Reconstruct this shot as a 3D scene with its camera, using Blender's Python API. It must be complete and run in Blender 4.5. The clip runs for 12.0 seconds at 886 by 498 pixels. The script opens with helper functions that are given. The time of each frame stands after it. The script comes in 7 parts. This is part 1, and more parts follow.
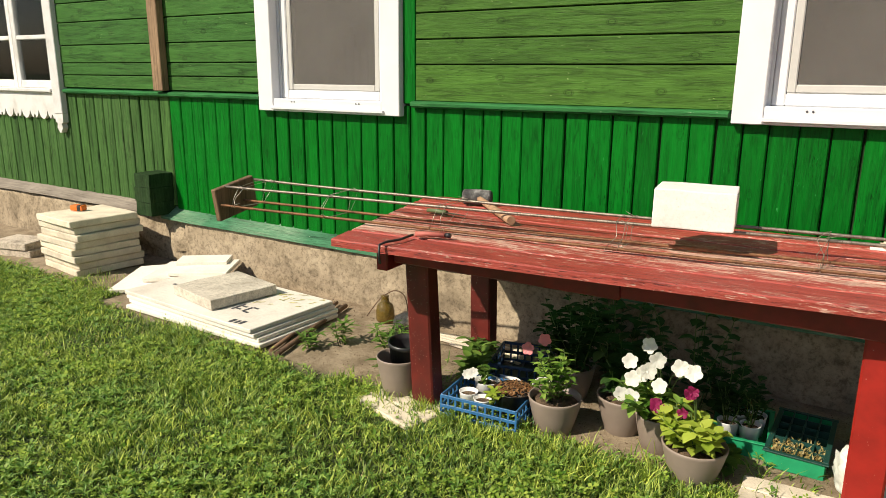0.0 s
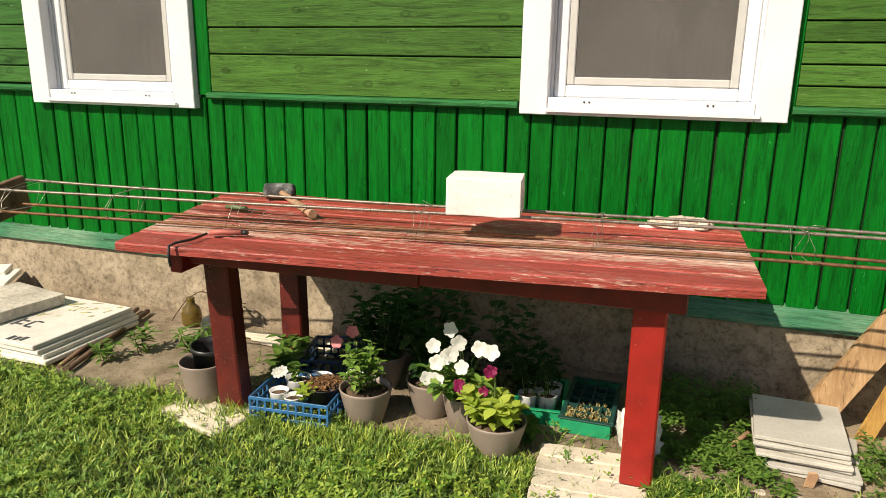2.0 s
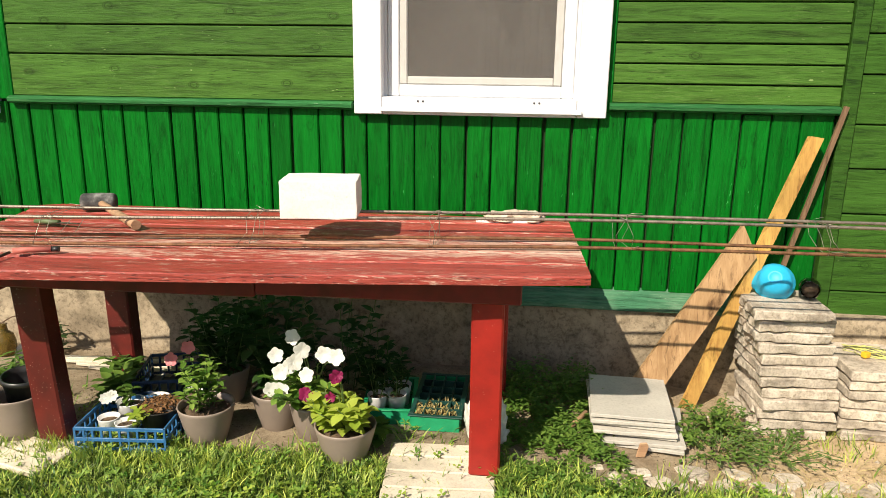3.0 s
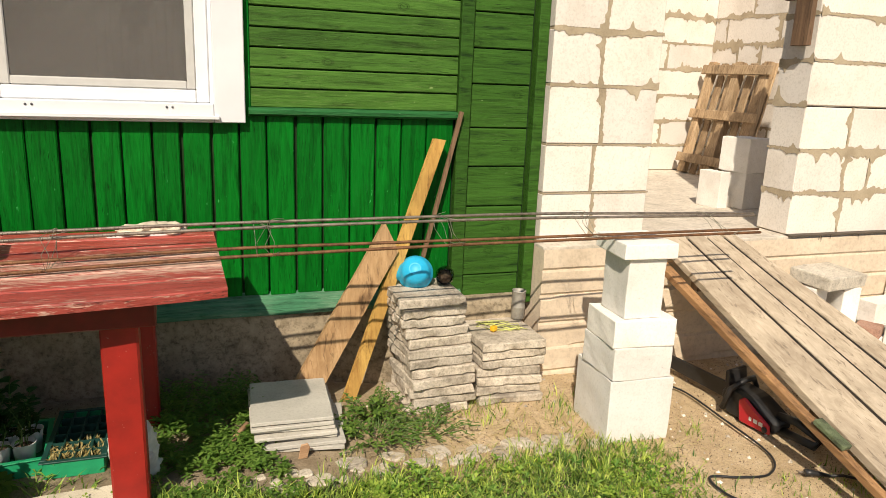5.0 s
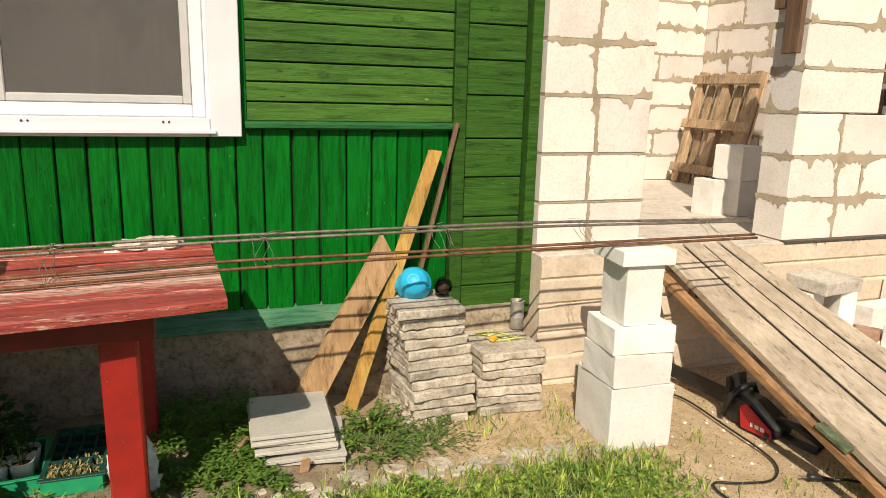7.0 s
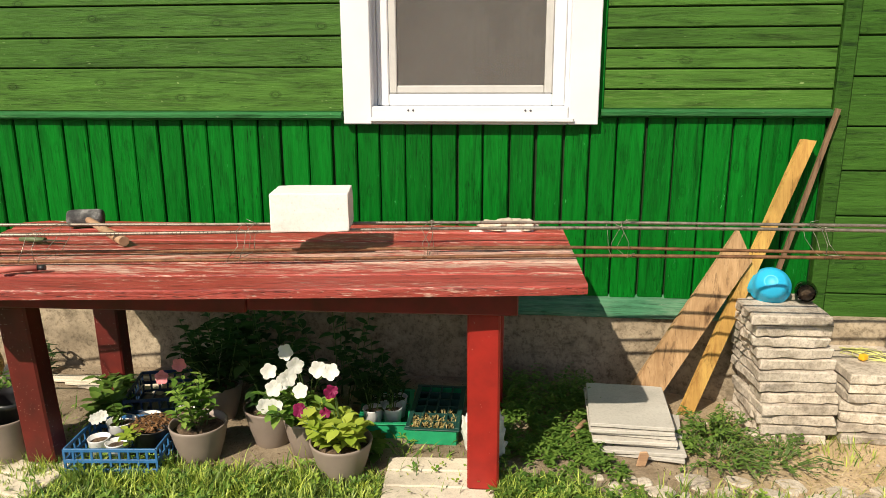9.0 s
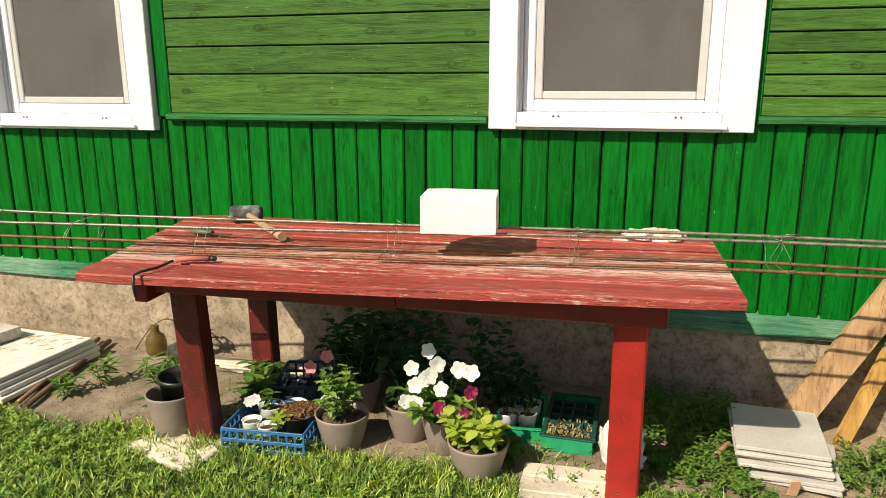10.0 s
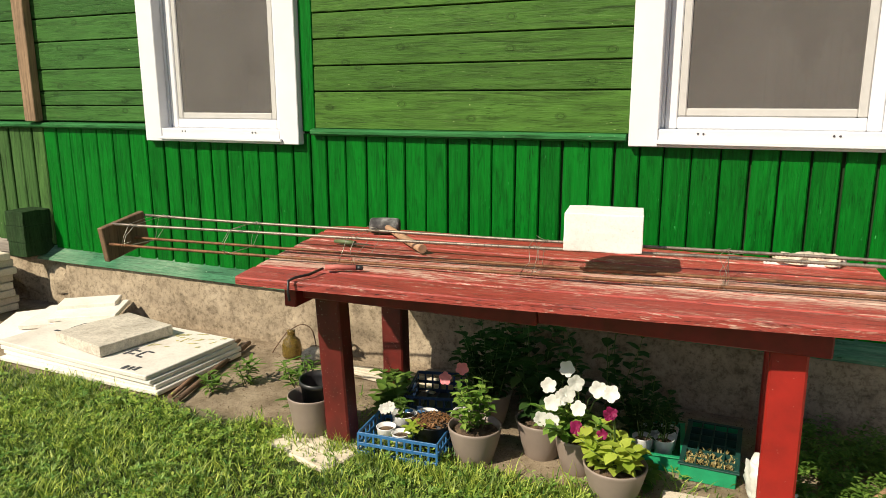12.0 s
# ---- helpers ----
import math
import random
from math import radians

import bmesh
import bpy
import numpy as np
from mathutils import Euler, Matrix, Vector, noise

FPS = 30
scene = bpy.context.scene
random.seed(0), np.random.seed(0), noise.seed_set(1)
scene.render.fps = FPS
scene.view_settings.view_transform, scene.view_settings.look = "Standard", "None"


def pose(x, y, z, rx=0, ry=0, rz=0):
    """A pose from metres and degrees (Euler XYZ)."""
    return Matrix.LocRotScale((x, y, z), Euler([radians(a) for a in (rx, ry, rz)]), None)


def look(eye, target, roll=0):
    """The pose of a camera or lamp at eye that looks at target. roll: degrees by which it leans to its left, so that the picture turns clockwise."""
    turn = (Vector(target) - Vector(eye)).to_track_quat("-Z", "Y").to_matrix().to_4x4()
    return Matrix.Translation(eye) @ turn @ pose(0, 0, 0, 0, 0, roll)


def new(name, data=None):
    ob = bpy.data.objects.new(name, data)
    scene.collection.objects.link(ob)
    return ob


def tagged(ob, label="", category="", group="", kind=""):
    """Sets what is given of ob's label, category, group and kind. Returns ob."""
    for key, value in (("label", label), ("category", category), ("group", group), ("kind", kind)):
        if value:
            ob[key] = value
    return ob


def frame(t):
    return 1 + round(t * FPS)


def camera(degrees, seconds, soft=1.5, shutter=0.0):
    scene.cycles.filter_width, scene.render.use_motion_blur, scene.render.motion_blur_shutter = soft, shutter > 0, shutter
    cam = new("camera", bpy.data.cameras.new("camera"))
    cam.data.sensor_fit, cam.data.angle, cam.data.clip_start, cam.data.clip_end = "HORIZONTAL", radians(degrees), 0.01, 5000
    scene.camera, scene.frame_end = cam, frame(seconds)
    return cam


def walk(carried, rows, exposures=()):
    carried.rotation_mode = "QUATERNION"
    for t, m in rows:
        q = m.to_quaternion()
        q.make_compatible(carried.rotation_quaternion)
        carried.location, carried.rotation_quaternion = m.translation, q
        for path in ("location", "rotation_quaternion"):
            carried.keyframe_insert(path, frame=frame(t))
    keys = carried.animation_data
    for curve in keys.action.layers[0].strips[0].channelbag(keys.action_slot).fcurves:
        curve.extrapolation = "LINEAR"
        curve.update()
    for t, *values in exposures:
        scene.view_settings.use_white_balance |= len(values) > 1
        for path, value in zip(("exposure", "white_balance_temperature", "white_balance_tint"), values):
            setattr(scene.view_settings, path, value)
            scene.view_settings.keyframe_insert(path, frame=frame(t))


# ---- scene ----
cam = camera(64.15, 12.0, soft=0.7)
# seconds, eye, yaw, pitch, roll
ROWS = [
    (0, 0.526, -2.839, 1.267, 32.43, -13.85, 0.46),
    (0.5, 0.533, -2.830, 1.272, 30.94, -14.19, 0.19),
    (1, 0.552, -2.828, 1.274, 28.20, -14.30, 0.45),
    (1.5, 0.579, -2.810, 1.273, 23.44, -14.44, 0.89),
    (2, 0.606, -2.794, 1.276, 18.29, -14.52, 0.92),
    (2.5, 0.631, -2.777, 1.277, 12.32, -14.53, 0.95),
    (3, 0.651, -2.762, 1.275, 6.28, -14.36, 0.75),
    (3.5, 0.679, -2.752, 1.280, -0.20, -14.41, 0.84),
    (3.7, 0.702, -2.754, 1.299, -2.07, -14.62, 1.25),
    (5.3, 0.787, -2.760, 1.296, -22.02, -13.33, 2.17),
    (5.5, 0.792, -2.768, 1.285, -22.79, -12.90, 1.98),
    (6, 0.798, -2.770, 1.291, -23.40, -12.71, 1.95),
    (6.5, 0.790, -2.757, 1.281, -22.97, -12.40, 1.90),
    (6.7, 0.784, -2.757, 1.279, -22.10, -12.38, 1.78),
    (8.3, 0.667, -2.747, 1.285, -3.64, -13.60, 0.10),
    (8.5, 0.674, -2.737, 1.288, -0.67, -13.77, -0.14),
    (9, 0.640, -2.734, 1.277, 5.55, -13.74, -0.19),
    (9.5, 0.598, -2.739, 1.284, 11.02, -13.78, -0.21),
    (10, 0.557, -2.763, 1.284, 15.22, -13.42, -0.11),
    (10.5, 0.492, -2.791, 1.287, 18.72, -13.17, -0.68),
    (11, 0.458, -2.805, 1.278, 22.35, -12.46, -0.68),
    (11.5, 0.449, -2.805, 1.278, 23.27, -12.31, -0.29),
    (12, 0.456, -2.811, 1.280, 23.92, -12.02, -0.11),
]
walk(cam, [(t, pose(x, y, z, 90 + pitch, 0, yaw) @ pose(0, 0, 0, 0, 0, roll)) for t, x, y, z, yaw, pitch, roll in ROWS],
     [(0, 0.32), (1.5, 0.36), (2.0, 0.34), (2.5, 0.07), (3.0, 0.48), (3.5, 0.53), (5.5, 0.08), (6.5, 0.11), (8.5, 0.12), (9.0, 0.32), (9.5, 0.39), (10.0, 0.41), (10.5, 0.36), (12.0, 0.32)])

# ---- light ----
SUN_FROM = Vector((-0.505, -0.99, 1.0)).normalized()
world = bpy.data.worlds.new("sky")
scene.world = world
world.use_nodes = True
wn = world.node_tree.nodes
sky = wn.new("ShaderNodeTexSky")
sky.sky_type = 'NISHITA'
sky.sun_disc = False
sky.sun_elevation = math.asin(SUN_FROM.z)
sky.sun_rotation = math.atan2(SUN_FROM.x, SUN_FROM.y)
sky.dust_density = 1.5
wn["Background"].inputs["Strength"].default_value = 0.070
world.node_tree.links.new(sky.outputs[0], wn["Background"].inputs["Color"])
sun = new("sun", bpy.data.lights.new("sun", 'SUN'))
sun.data.energy = 5.0
sun.data.angle = radians(0.55)
sun.data.color = (1.0, 0.885, 0.72)
sun.matrix_world = look(SUN_FROM * 20, (0, 0, 0))
scene.view_settings.exposure = 0.30


# ---- material kit ----
def nodes_of(name):
    m = bpy.data.materials.new(name)
    m.use_nodes = True
    t = m.node_tree
    return m, t, t.nodes["Principled BSDF"]


def add(t, kind, **sockets):
    n = t.nodes.new(kind)
    for k, v in sockets.items():
        n.inputs[k.replace("_", " ")].default_value = v
    return n


def ramp(t, fac, stops):
    r = t.nodes.new("ShaderNodeValToRGB")
    els = r.color_ramp.elements
    while len(els) < len(stops):
        els.new(0.5)
    for e, (p, c) in zip(els, stops):
        e.position = p
        e.color = (*c, 1) if len(c) == 3 else c
    t.links.new(fac, r.inputs[0])
    return r.outputs[0]


def mixc(t, fac, a, b, mode='MIX'):
    n = t.nodes.new("ShaderNodeMix")
    n.data_type = 'RGBA'
    n.blend_type = mode
    for sock, v in ((n.inputs[0], fac), (n.inputs[6], a), (n.inputs[7], b)):
        if isinstance(v, (int, float)):
            sock.default_value = v
        elif isinstance(v, tuple):
            sock.default_value = (*v, 1)
        else:
            t.links.new(v, sock)
    return n.outputs[2]


def coords(t, scale=(1, 1, 1), world_space=True, jitter=0.0):
    """World (or object) coordinates, stretched; jitter shifts them by the piece's random value."""
    if world_space:
        src = t.nodes.new("ShaderNodeNewGeometry").outputs["Position"]
    else:
        src = t.nodes.new("ShaderNodeTexCoord").outputs["Object"]
    if jitter:
        info = t.nodes.new("ShaderNodeObjectInfo")
        mul = add(t, "ShaderNodeMath")
        mul.operation = 'MULTIPLY'
        t.links.new(info.outputs["Random"], mul.inputs[0])
        mul.inputs[1].default_value = jitter
        v = t.nodes.new("ShaderNodeVectorMath")
        t.links.new(src, v.inputs[0])
        t.links.new(mul.outputs[0], v.inputs[1])
        src = v.outputs[0]
    mp = t.nodes.new("ShaderNodeMapping")
    mp.inputs["Scale"].default_value = scale
    t.links.new(src, mp.inputs[0])
    return mp.outputs[0]


def noise_fac(t, vec, scale, detail=6, rough=0.6, distort=0.0):
    n = add(t, "ShaderNodeTexNoise", Scale=scale, Detail=detail, Roughness=rough, Distortion=distort)
    t.links.new(vec, n.inputs["Vector"])
    return n.outputs[0]


def bump(t, bsdf, height, strength, dist=0.005):
    b = add(t, "ShaderNodeBump", Strength=strength, Distance=dist)
    t.links.new(height, b.inputs["Height"])
    t.links.new(b.outputs[0], bsdf.inputs["Normal"])


def rand_of(t):
    return t.nodes.new("ShaderNodeObjectInfo").outputs["Random"]


def painted_wood(name, base, worn, along, wear=0.5, rough=0.5, dark=None, tint=None, knots=0.0, streak=0.6):
    """Brushed paint on weathered board: grain along an axis, worn streaks, dirt, and a shift of tone from board to board."""
    m, t, b = nodes_of(name)
    sc = {"x": (0.75, 9, 9), "z": (9, 9, 0.75), "y": (9, 0.75, 9)}[along]
    vec = coords(t, sc, True, 17.0)
    grain = noise_fac(t, vec, 5.0, 8, 0.68, 0.9)
    fine = noise_fac(t, vec, 17.0, 7, 0.75, 0.5)
    broad = noise_fac(t, coords(t, (1, 1, 1), True, 0.0), 2.3, 4, 0.55)
    dk = dark or tuple(c * 0.35 for c in base)
    col = ramp(t, grain, [(0.32, dk), (0.42, tuple(c * 0.75 for c in base)), (0.52, base), (0.66, tuple(min(1, c * 1.25) for c in base)), (0.8, tuple(min(1, c * 1.7) for c in base))])
    ln = ramp(t, fine, [(0.36, (0.16, 0.22, 0.16)), (0.40, (0.78, 0.80, 0.78)), (0.44, (1, 1, 1))])
    gate = ramp(t, noise_fac(t, coords(t, (1, 1, 1), True, 7.0), 5.0, 3, 0.5), [(0.38, (0,) * 3), (0.66, (streak,) * 3)])
    col = mixc(t, gate, col, mixc(t, 1.0, col, ln, 'MULTIPLY'))
    hair = noise_fac(t, coords(t, tuple(c * 2.3 if c > 1 else c * 1.6 for c in sc), True, 29.0), 15.0, 5, 0.62, 0.35)
    cracks = ramp(t, hair, [(0.36, (0.05, 0.09, 0.05)), (0.39, (0.55, 0.60, 0.52)), (0.42, (1, 1, 1)), (0.64, (1, 1, 1)), (0.74, (1.6, 1.5, 1.4))])
    here = ramp(t, noise_fac(t, coords(t, tuple(max(0.6, c * 0.16) for c in sc), True, 13.0), 6.0, 3, 0.55), [(0.42, (0.06,) * 3), (0.62, (0.85,) * 3)])
    col = mixc(t, here, col, mixc(t, 1.0, col, cracks, 'MULTIPLY'))
    flake = ramp(t, noise_fac(t, coords(t, tuple(c ** 0.45 for c in sc), True, 41.0), 36.0, 4, 0.6), [(0.685, (0, 0, 0)), (0.715, (1, 1, 1))])
    some = ramp(t, noise_fac(t, coords(t), 6.5, 3, 0.6), [(0.42, (0, 0, 0)), (0.62, (1, 1, 1))])
    col = mixc(t, mixc(t, 1.0, flake, some, 'MULTIPLY'), col, tuple(min(1, c * 1.35 + 0.02) for c in worn))
    if knots:
        vo = add(t, "ShaderNodeTexVoronoi", Scale=4.2)
        vo.voronoi_dimensions = '2D'
        flat = t.nodes.new("ShaderNodeSeparateXYZ")
        t.links.new(coords(t, {"x": (0.8, 1, 1.25), "z": (1.25, 1, 0.8), "y": (1, 1, 1)}[along], True, 23.0), flat.inputs[0])
        uv = t.nodes.new("ShaderNodeCombineXYZ")
        t.links.new(flat.outputs[0], uv.inputs[0])
        t.links.new(flat.outputs[2], uv.inputs[1])
        t.links.new(uv.outputs[0], vo.inputs["Vector"])
        kn = ramp(t, vo.outputs["Distance"], [(0.0, (0.5,) * 3), (0.02, (0.95,) * 3), (0.040, (0.9,) * 3), (0.050, (0.20, 0.22, 0.18)), (0.060, (0.9,) * 3), (0.075, (0.55, 0.56, 0.52)), (0.085, (1, 1, 1))])
        col = mixc(t, knots, col, kn, 'MULTIPLY')
    scr = ramp(t, fine, [(0.60 - 0.1 * wear, (0, 0, 0)), (0.78, (1, 1, 1))])
    br = ramp(t, broad, [(0.42, (0, 0, 0)), (0.68, (1, 1, 1))])
    mask = mixc(t, 1.0, scr, br, 'MULTIPLY')
    col = mixc(t, mask, col, worn)
    r = ramp(t, rand_of(t), [(0, (0.78, 0.8, 0.78)), (0.5, (1, 1, 1)), (1, (1.12, 1.1, 1.05))])
    col = mixc(t, 1.0, col, r, 'MULTIPLY')
    if tint:
        col = mixc(t, 0.5, col, tint, 'MULTIPLY')
    t.links.new(col, b.inputs["Base Color"])
    b.inputs["Specular IOR Level"].default_value = 0.12
    rr = ramp(t, fine, [(0.3, (rough - 0.1,) * 3), (0.8, (rough + 0.25,) * 3)])
    t.links.new(rr, b.inputs["Roughness"])
    hh = mixc(t, 0.45, mixc(t, 0.5, grain, fine), hair)
    bump(t, b, hh, 0.8, 0.005)
    return m


def raw_wood(name, light, dark, along="x", scale=1.0, rough=0.75, local=False, stain=0.0):
    m, t, b = nodes_of(name)
    sc = {"x": (0.3, 5, 5), "z": (5, 5, 0.3), "y": (5, 0.3, 5)}[along]
    vec = coords(t, tuple(c * scale for c in sc), not local, 9.0)
    grain = noise_fac(t, vec, 7.0, 9, 0.7, 1.2)
    fine = noise_fac(t, vec, 38.0, 4, 0.7)
    broad = noise_fac(t, coords(t, (1, 1, 1), not local, 5.0), 3.0, 5, 0.6)
    col = ramp(t, grain, [(0.3, dark), (0.5, tuple((a + c) / 2 for a, c in zip(light, dark))), (0.68, light)])
    st = ramp(t, broad, [(0.35, (0.62, 0.6, 0.58)), (0.6, (1, 1, 1))])
    col = mixc(t, 0.8, col, st, 'MULTIPLY')
    crack = ramp(t, noise_fac(t, vec, 17.0, 5, 0.7, 0.6), [(0.36, (0.30, 0.27, 0.24)), (0.44, (1, 1, 1)), (0.62, (1, 1, 1)), (0.72, (1.25, 1.22, 1.18))])
    col = mixc(t, 0.6, col, crack, 'MULTIPLY')
    if stain:
        blot = ramp(t, noise_fac(t, coords(t, tuple(max(1.0, c * 0.55) for c in sc), not local, 3.0), 4.2, 5, 0.65, 0.6), [(0.34, (0.22, 0.17, 0.13)), (0.43, (0.8, 0.76, 0.72)), (0.5, (1, 1, 1))])
        col = mixc(t, stain, col, blot, 'MULTIPLY')
    r = ramp(t, rand_of(t), [(0, (0.8, 0.8, 0.8)), (1, (1.1, 1.08, 1.05))])
    col = mixc(t, 1.0, col, r, 'MULTIPLY')
    t.links.new(col, b.inputs["Base Color"])
    b.inputs["Roughness"].default_value = rough
    bump(t, b, mixc(t, 0.5, grain, fine), 0.6, 0.003)
    return m


def mineral(name, light, mid, dark, scale=6.0, rough=0.9, bumpiness=0.6, pits=0.0, spread=0.15, dist=0.006, speck=0.7, blotch=0.0):
    """Concrete, plaster, stone, soil: broad stains, fine grain, optional pits."""
    m, t, b = nodes_of(name)
    vec = coords(t, (1, 1, 1), True, 3.0)
    broad = noise_fac(t, vec, scale, 6, 0.62)
    fine = noise_fac(t, vec, scale * 22, 6, 0.7)
    col = ramp(t, broad, [(0.5 - spread, dark), (0.5, mid), (0.5 + spread, light)])
    sp = ramp(t, fine, [(0.36, (0.55, 0.53, 0.5)), (0.5, (1, 1, 1)), (0.72, (1.15, 1.15, 1.15))])
    col = mixc(t, speck, col, sp, 'MULTIPLY')
    if blotch:
        bl = ramp(t, noise_fac(t, vec, scale * 8, 5, 0.68, 0.4), [(0.36, (0.38, 0.36, 0.33)), (0.47, (0.9, 0.9, 0.9)), (0.55, (1, 1, 1)), (0.68, (1.25, 1.24, 1.2))])
        col = mixc(t, blotch, col, bl, 'MULTIPLY')
    r = ramp(t, rand_of(t), [(0, (0.88, 0.88, 0.88)), (1, (1.06, 1.05, 1.03))])
    col = mixc(t, 1.0, col, r, 'MULTIPLY')
    h = fine
    if pits:
        vo = add(t, "ShaderNodeTexVoronoi", Scale=scale * 9)
        t.links.new(vec, vo.inputs["Vector"])
        pit = ramp(t, vo.outputs["Distance"], [(0.0, (0.45, 0.44, 0.42)), (0.16, (1, 1, 1))])
        col = mixc(t, pits, col, pit, 'MULTIPLY')
        h = mixc(t, 0.5, fine, pit)
    t.links.new(col, b.inputs["Base Color"])
    b.inputs["Roughness"].default_value = rough
    bump(t, b, h, bumpiness, dist)
    return m


def plain(name, col, rough=0.5, metal=0.0, vary=0.15, scale=25, bumpy=0.15, **extra):
    m, t, b = nodes_of(name)
    vec = coords(t, (1, 1, 1), True, 2.0)
    n = noise_fac(t, vec, scale, 5, 0.6)
    c = ramp(t, n, [(0.3, tuple(x * (1 - vary) for x in col)), (0.7, tuple(min(1, x * (1 + vary)) for x in col))])
    t.links.new(c, b.inputs["Base Color"])
    b.inputs["Metallic"].default_value = metal
    t.links.new(ramp(t, n, [(0.2, (max(0, rough - 0.08),) * 3), (0.8, (min(1, rough + 0.12),) * 3)]), b.inputs["Roughness"])
    for k, v in extra.items():
        b.inputs[k.replace("_", " ")].default_value = v
    if bumpy:
        bump(t, b, n, bumpy, 0.002)
    return m


def leafy(name, a, c, back=0.35, patch=0.6, size=4.0):
    m, t, b = nodes_of(name)
    geo = t.nodes.new("ShaderNodeNewGeometry")
    col = ramp(t, geo.outputs["Random Per Island"], [(0, a), (0.55, tuple((x + y) / 2 for x, y in zip(a, c))), (1, c)])
    n = noise_fac(t, coords(t), size, 4)
    col = mixc(t, patch, col, ramp(t, n, [(0.3, (0.7, 0.72, 0.6)), (0.7, (1.1, 1.08, 0.95))] if patch < 1 else [(0.34, (0.40, 0.48, 0.40)), (0.5, (0.95, 0.97, 0.9)), (0.66, (1.30, 1.22, 1.0))]), 'MULTIPLY')
    t.links.new(col, b.inputs["Base Color"])
    b.inputs["Roughness"].default_value = 0.5
    tr = t.nodes.new("ShaderNodeBsdfTranslucent")
    t.links.new(col, tr.inputs[0])
    mx = t.nodes.new("ShaderNodeMixShader")
    mx.inputs[0].default_value = back
    t.links.new(b.outputs[0], mx.inputs[1])
    t.links.new(tr.outputs[0], mx.inputs[2])
    t.links.new(mx.outputs[0], t.nodes["Material Output"].inputs[0])
    return m


GREEN_UP = painted_wood("green_paint_upper", (0.055, 0.136, 0.021), (0.16, 0.24, 0.080), "x", 0.7, 0.5, dark=(0.022, 0.052, 0.008), knots=0.9, streak=0.4)
GREEN_CORNER = painted_wood("green_paint_corner", (0.036, 0.100, 0.014), (0.09, 0.15, 0.05), "x", 0.4, 0.5, dark=(0.012, 0.035, 0.008), knots=0.7)
GREEN_LOW = painted_wood("green_paint_lower", (0.0012, 0.130, 0.0095), (0.018, 0.22, 0.045), "z", 0.3, 0.42, dark=(0.0006, 0.058, 0.0045), knots=0.5, streak=0.35)
GREEN_OLD = painted_wood("green_paint_faded", (0.052, 0.122, 0.032), (0.17, 0.21, 0.11), "z", 0.9, 0.65, dark=(0.010, 0.026, 0.008), knots=0.5, streak=1.0)
GREEN_LEFT = painted_wood("green_paint_upper_left", (0.042, 0.122, 0.026), (0.14, 0.21, 0.08), "x", 0.6, 0.5, dark=(0.016, 0.048, 0.010), knots=0.9, streak=0.5)
GREEN_TRIM = painted_wood("green_paint_trim", (0.030, 0.15, 0.045), (0.16, 0.26, 0.14), "x", 0.7, 0.45)
GREEN_LEDGE = painted_wood("green_paint_ledge", (0.060, 0.190, 0.100), (0.42, 0.54, 0.38), "x", 2.4, 0.55)
GREEN_DARK = painted_wood("dark_green_timber", (0.020, 0.045, 0.016), (0.07, 0.09, 0.05), "z", 0.6, 0.75)
def speckled_paint(name, low, high, lots):
    """Red paint with small whitish splashes and rubbed patches."""
    m, t, b = nodes_of(name)
    vec = coords(t)
    n = noise_fac(t, vec, 9.0, 5, 0.6)
    col = ramp(t, n, [(0.3, low), (0.7, high)])
    vo = add(t, "ShaderNodeTexVoronoi", Scale=95.0)
    t.links.new(vec, vo.inputs["Vector"])
    dots = ramp(t, vo.outputs["Distance"], [(0.10, (1, 1, 1)), (0.17, (0, 0, 0))])
    some = ramp(t, noise_fac(t, vec, 17.0, 3, 0.6), [(0.60 - lots, (0, 0, 0)), (0.72 - lots, (0.9,) * 3)])
    col = mixc(t, mixc(t, 1.0, dots, some, 'MULTIPLY'), col, (0.45, 0.36, 0.30))
    t.links.new(col, b.inputs["Base Color"])
    b.inputs["Roughness"].default_value = 0.5
    bump(t, b, n, 0.3, 0.003)
    return m


RED_LEG = speckled_paint("red_paint_legs", (0.20, 0.009, 0.006), (0.36, 0.016, 0.010), 0.04)
RED_LEG_OLD = speckled_paint("red_paint_speckled", (0.06, 0.006, 0.004), (0.14, 0.012, 0.008), 0.14)
RED_RAIL = plain("red_paint_rail", (0.15, 0.006, 0.005), 0.45, 0, 0.35, 14, 0.3)
WHITE = plain("white_window_paint", (0.68, 0.69, 0.71), 0.4, vary=0.04, scale=6, bumpy=0.05)
WHITE_OLD = mineral("white_paint_old", (0.74, 0.74, 0.73), (0.70, 0.70, 0.69), (0.56, 0.55, 0.52), 7.0, 0.6, 0.2, 0.0, 0.2, 0.002, 0.25)
SAND = mineral("sandy_gravel", (0.57, 0.45, 0.30), (0.46, 0.35, 0.225), (0.28, 0.20, 0.125), 30.0, 1.0, 0.5)
FLOOR = mineral("slab_floor", (0.66, 0.60, 0.52), (0.60, 0.54, 0.46), (0.46, 0.41, 0.34), 3.0, 0.9, 0.4, 0.0, 0.2, 0.005, 0.4, 0.3)
SASH = plain("pvc_sash", (0.49, 0.48, 0.455), 0.4, vary=0.05, bumpy=0.0)
CONC = mineral("plinth_concrete", (0.43, 0.36, 0.26), (0.32, 0.26, 0.18), (0.165, 0.13, 0.085), 2.6, 0.95, 1.0, 0.3, 0.22, 0.007, 0.9, 0.5)
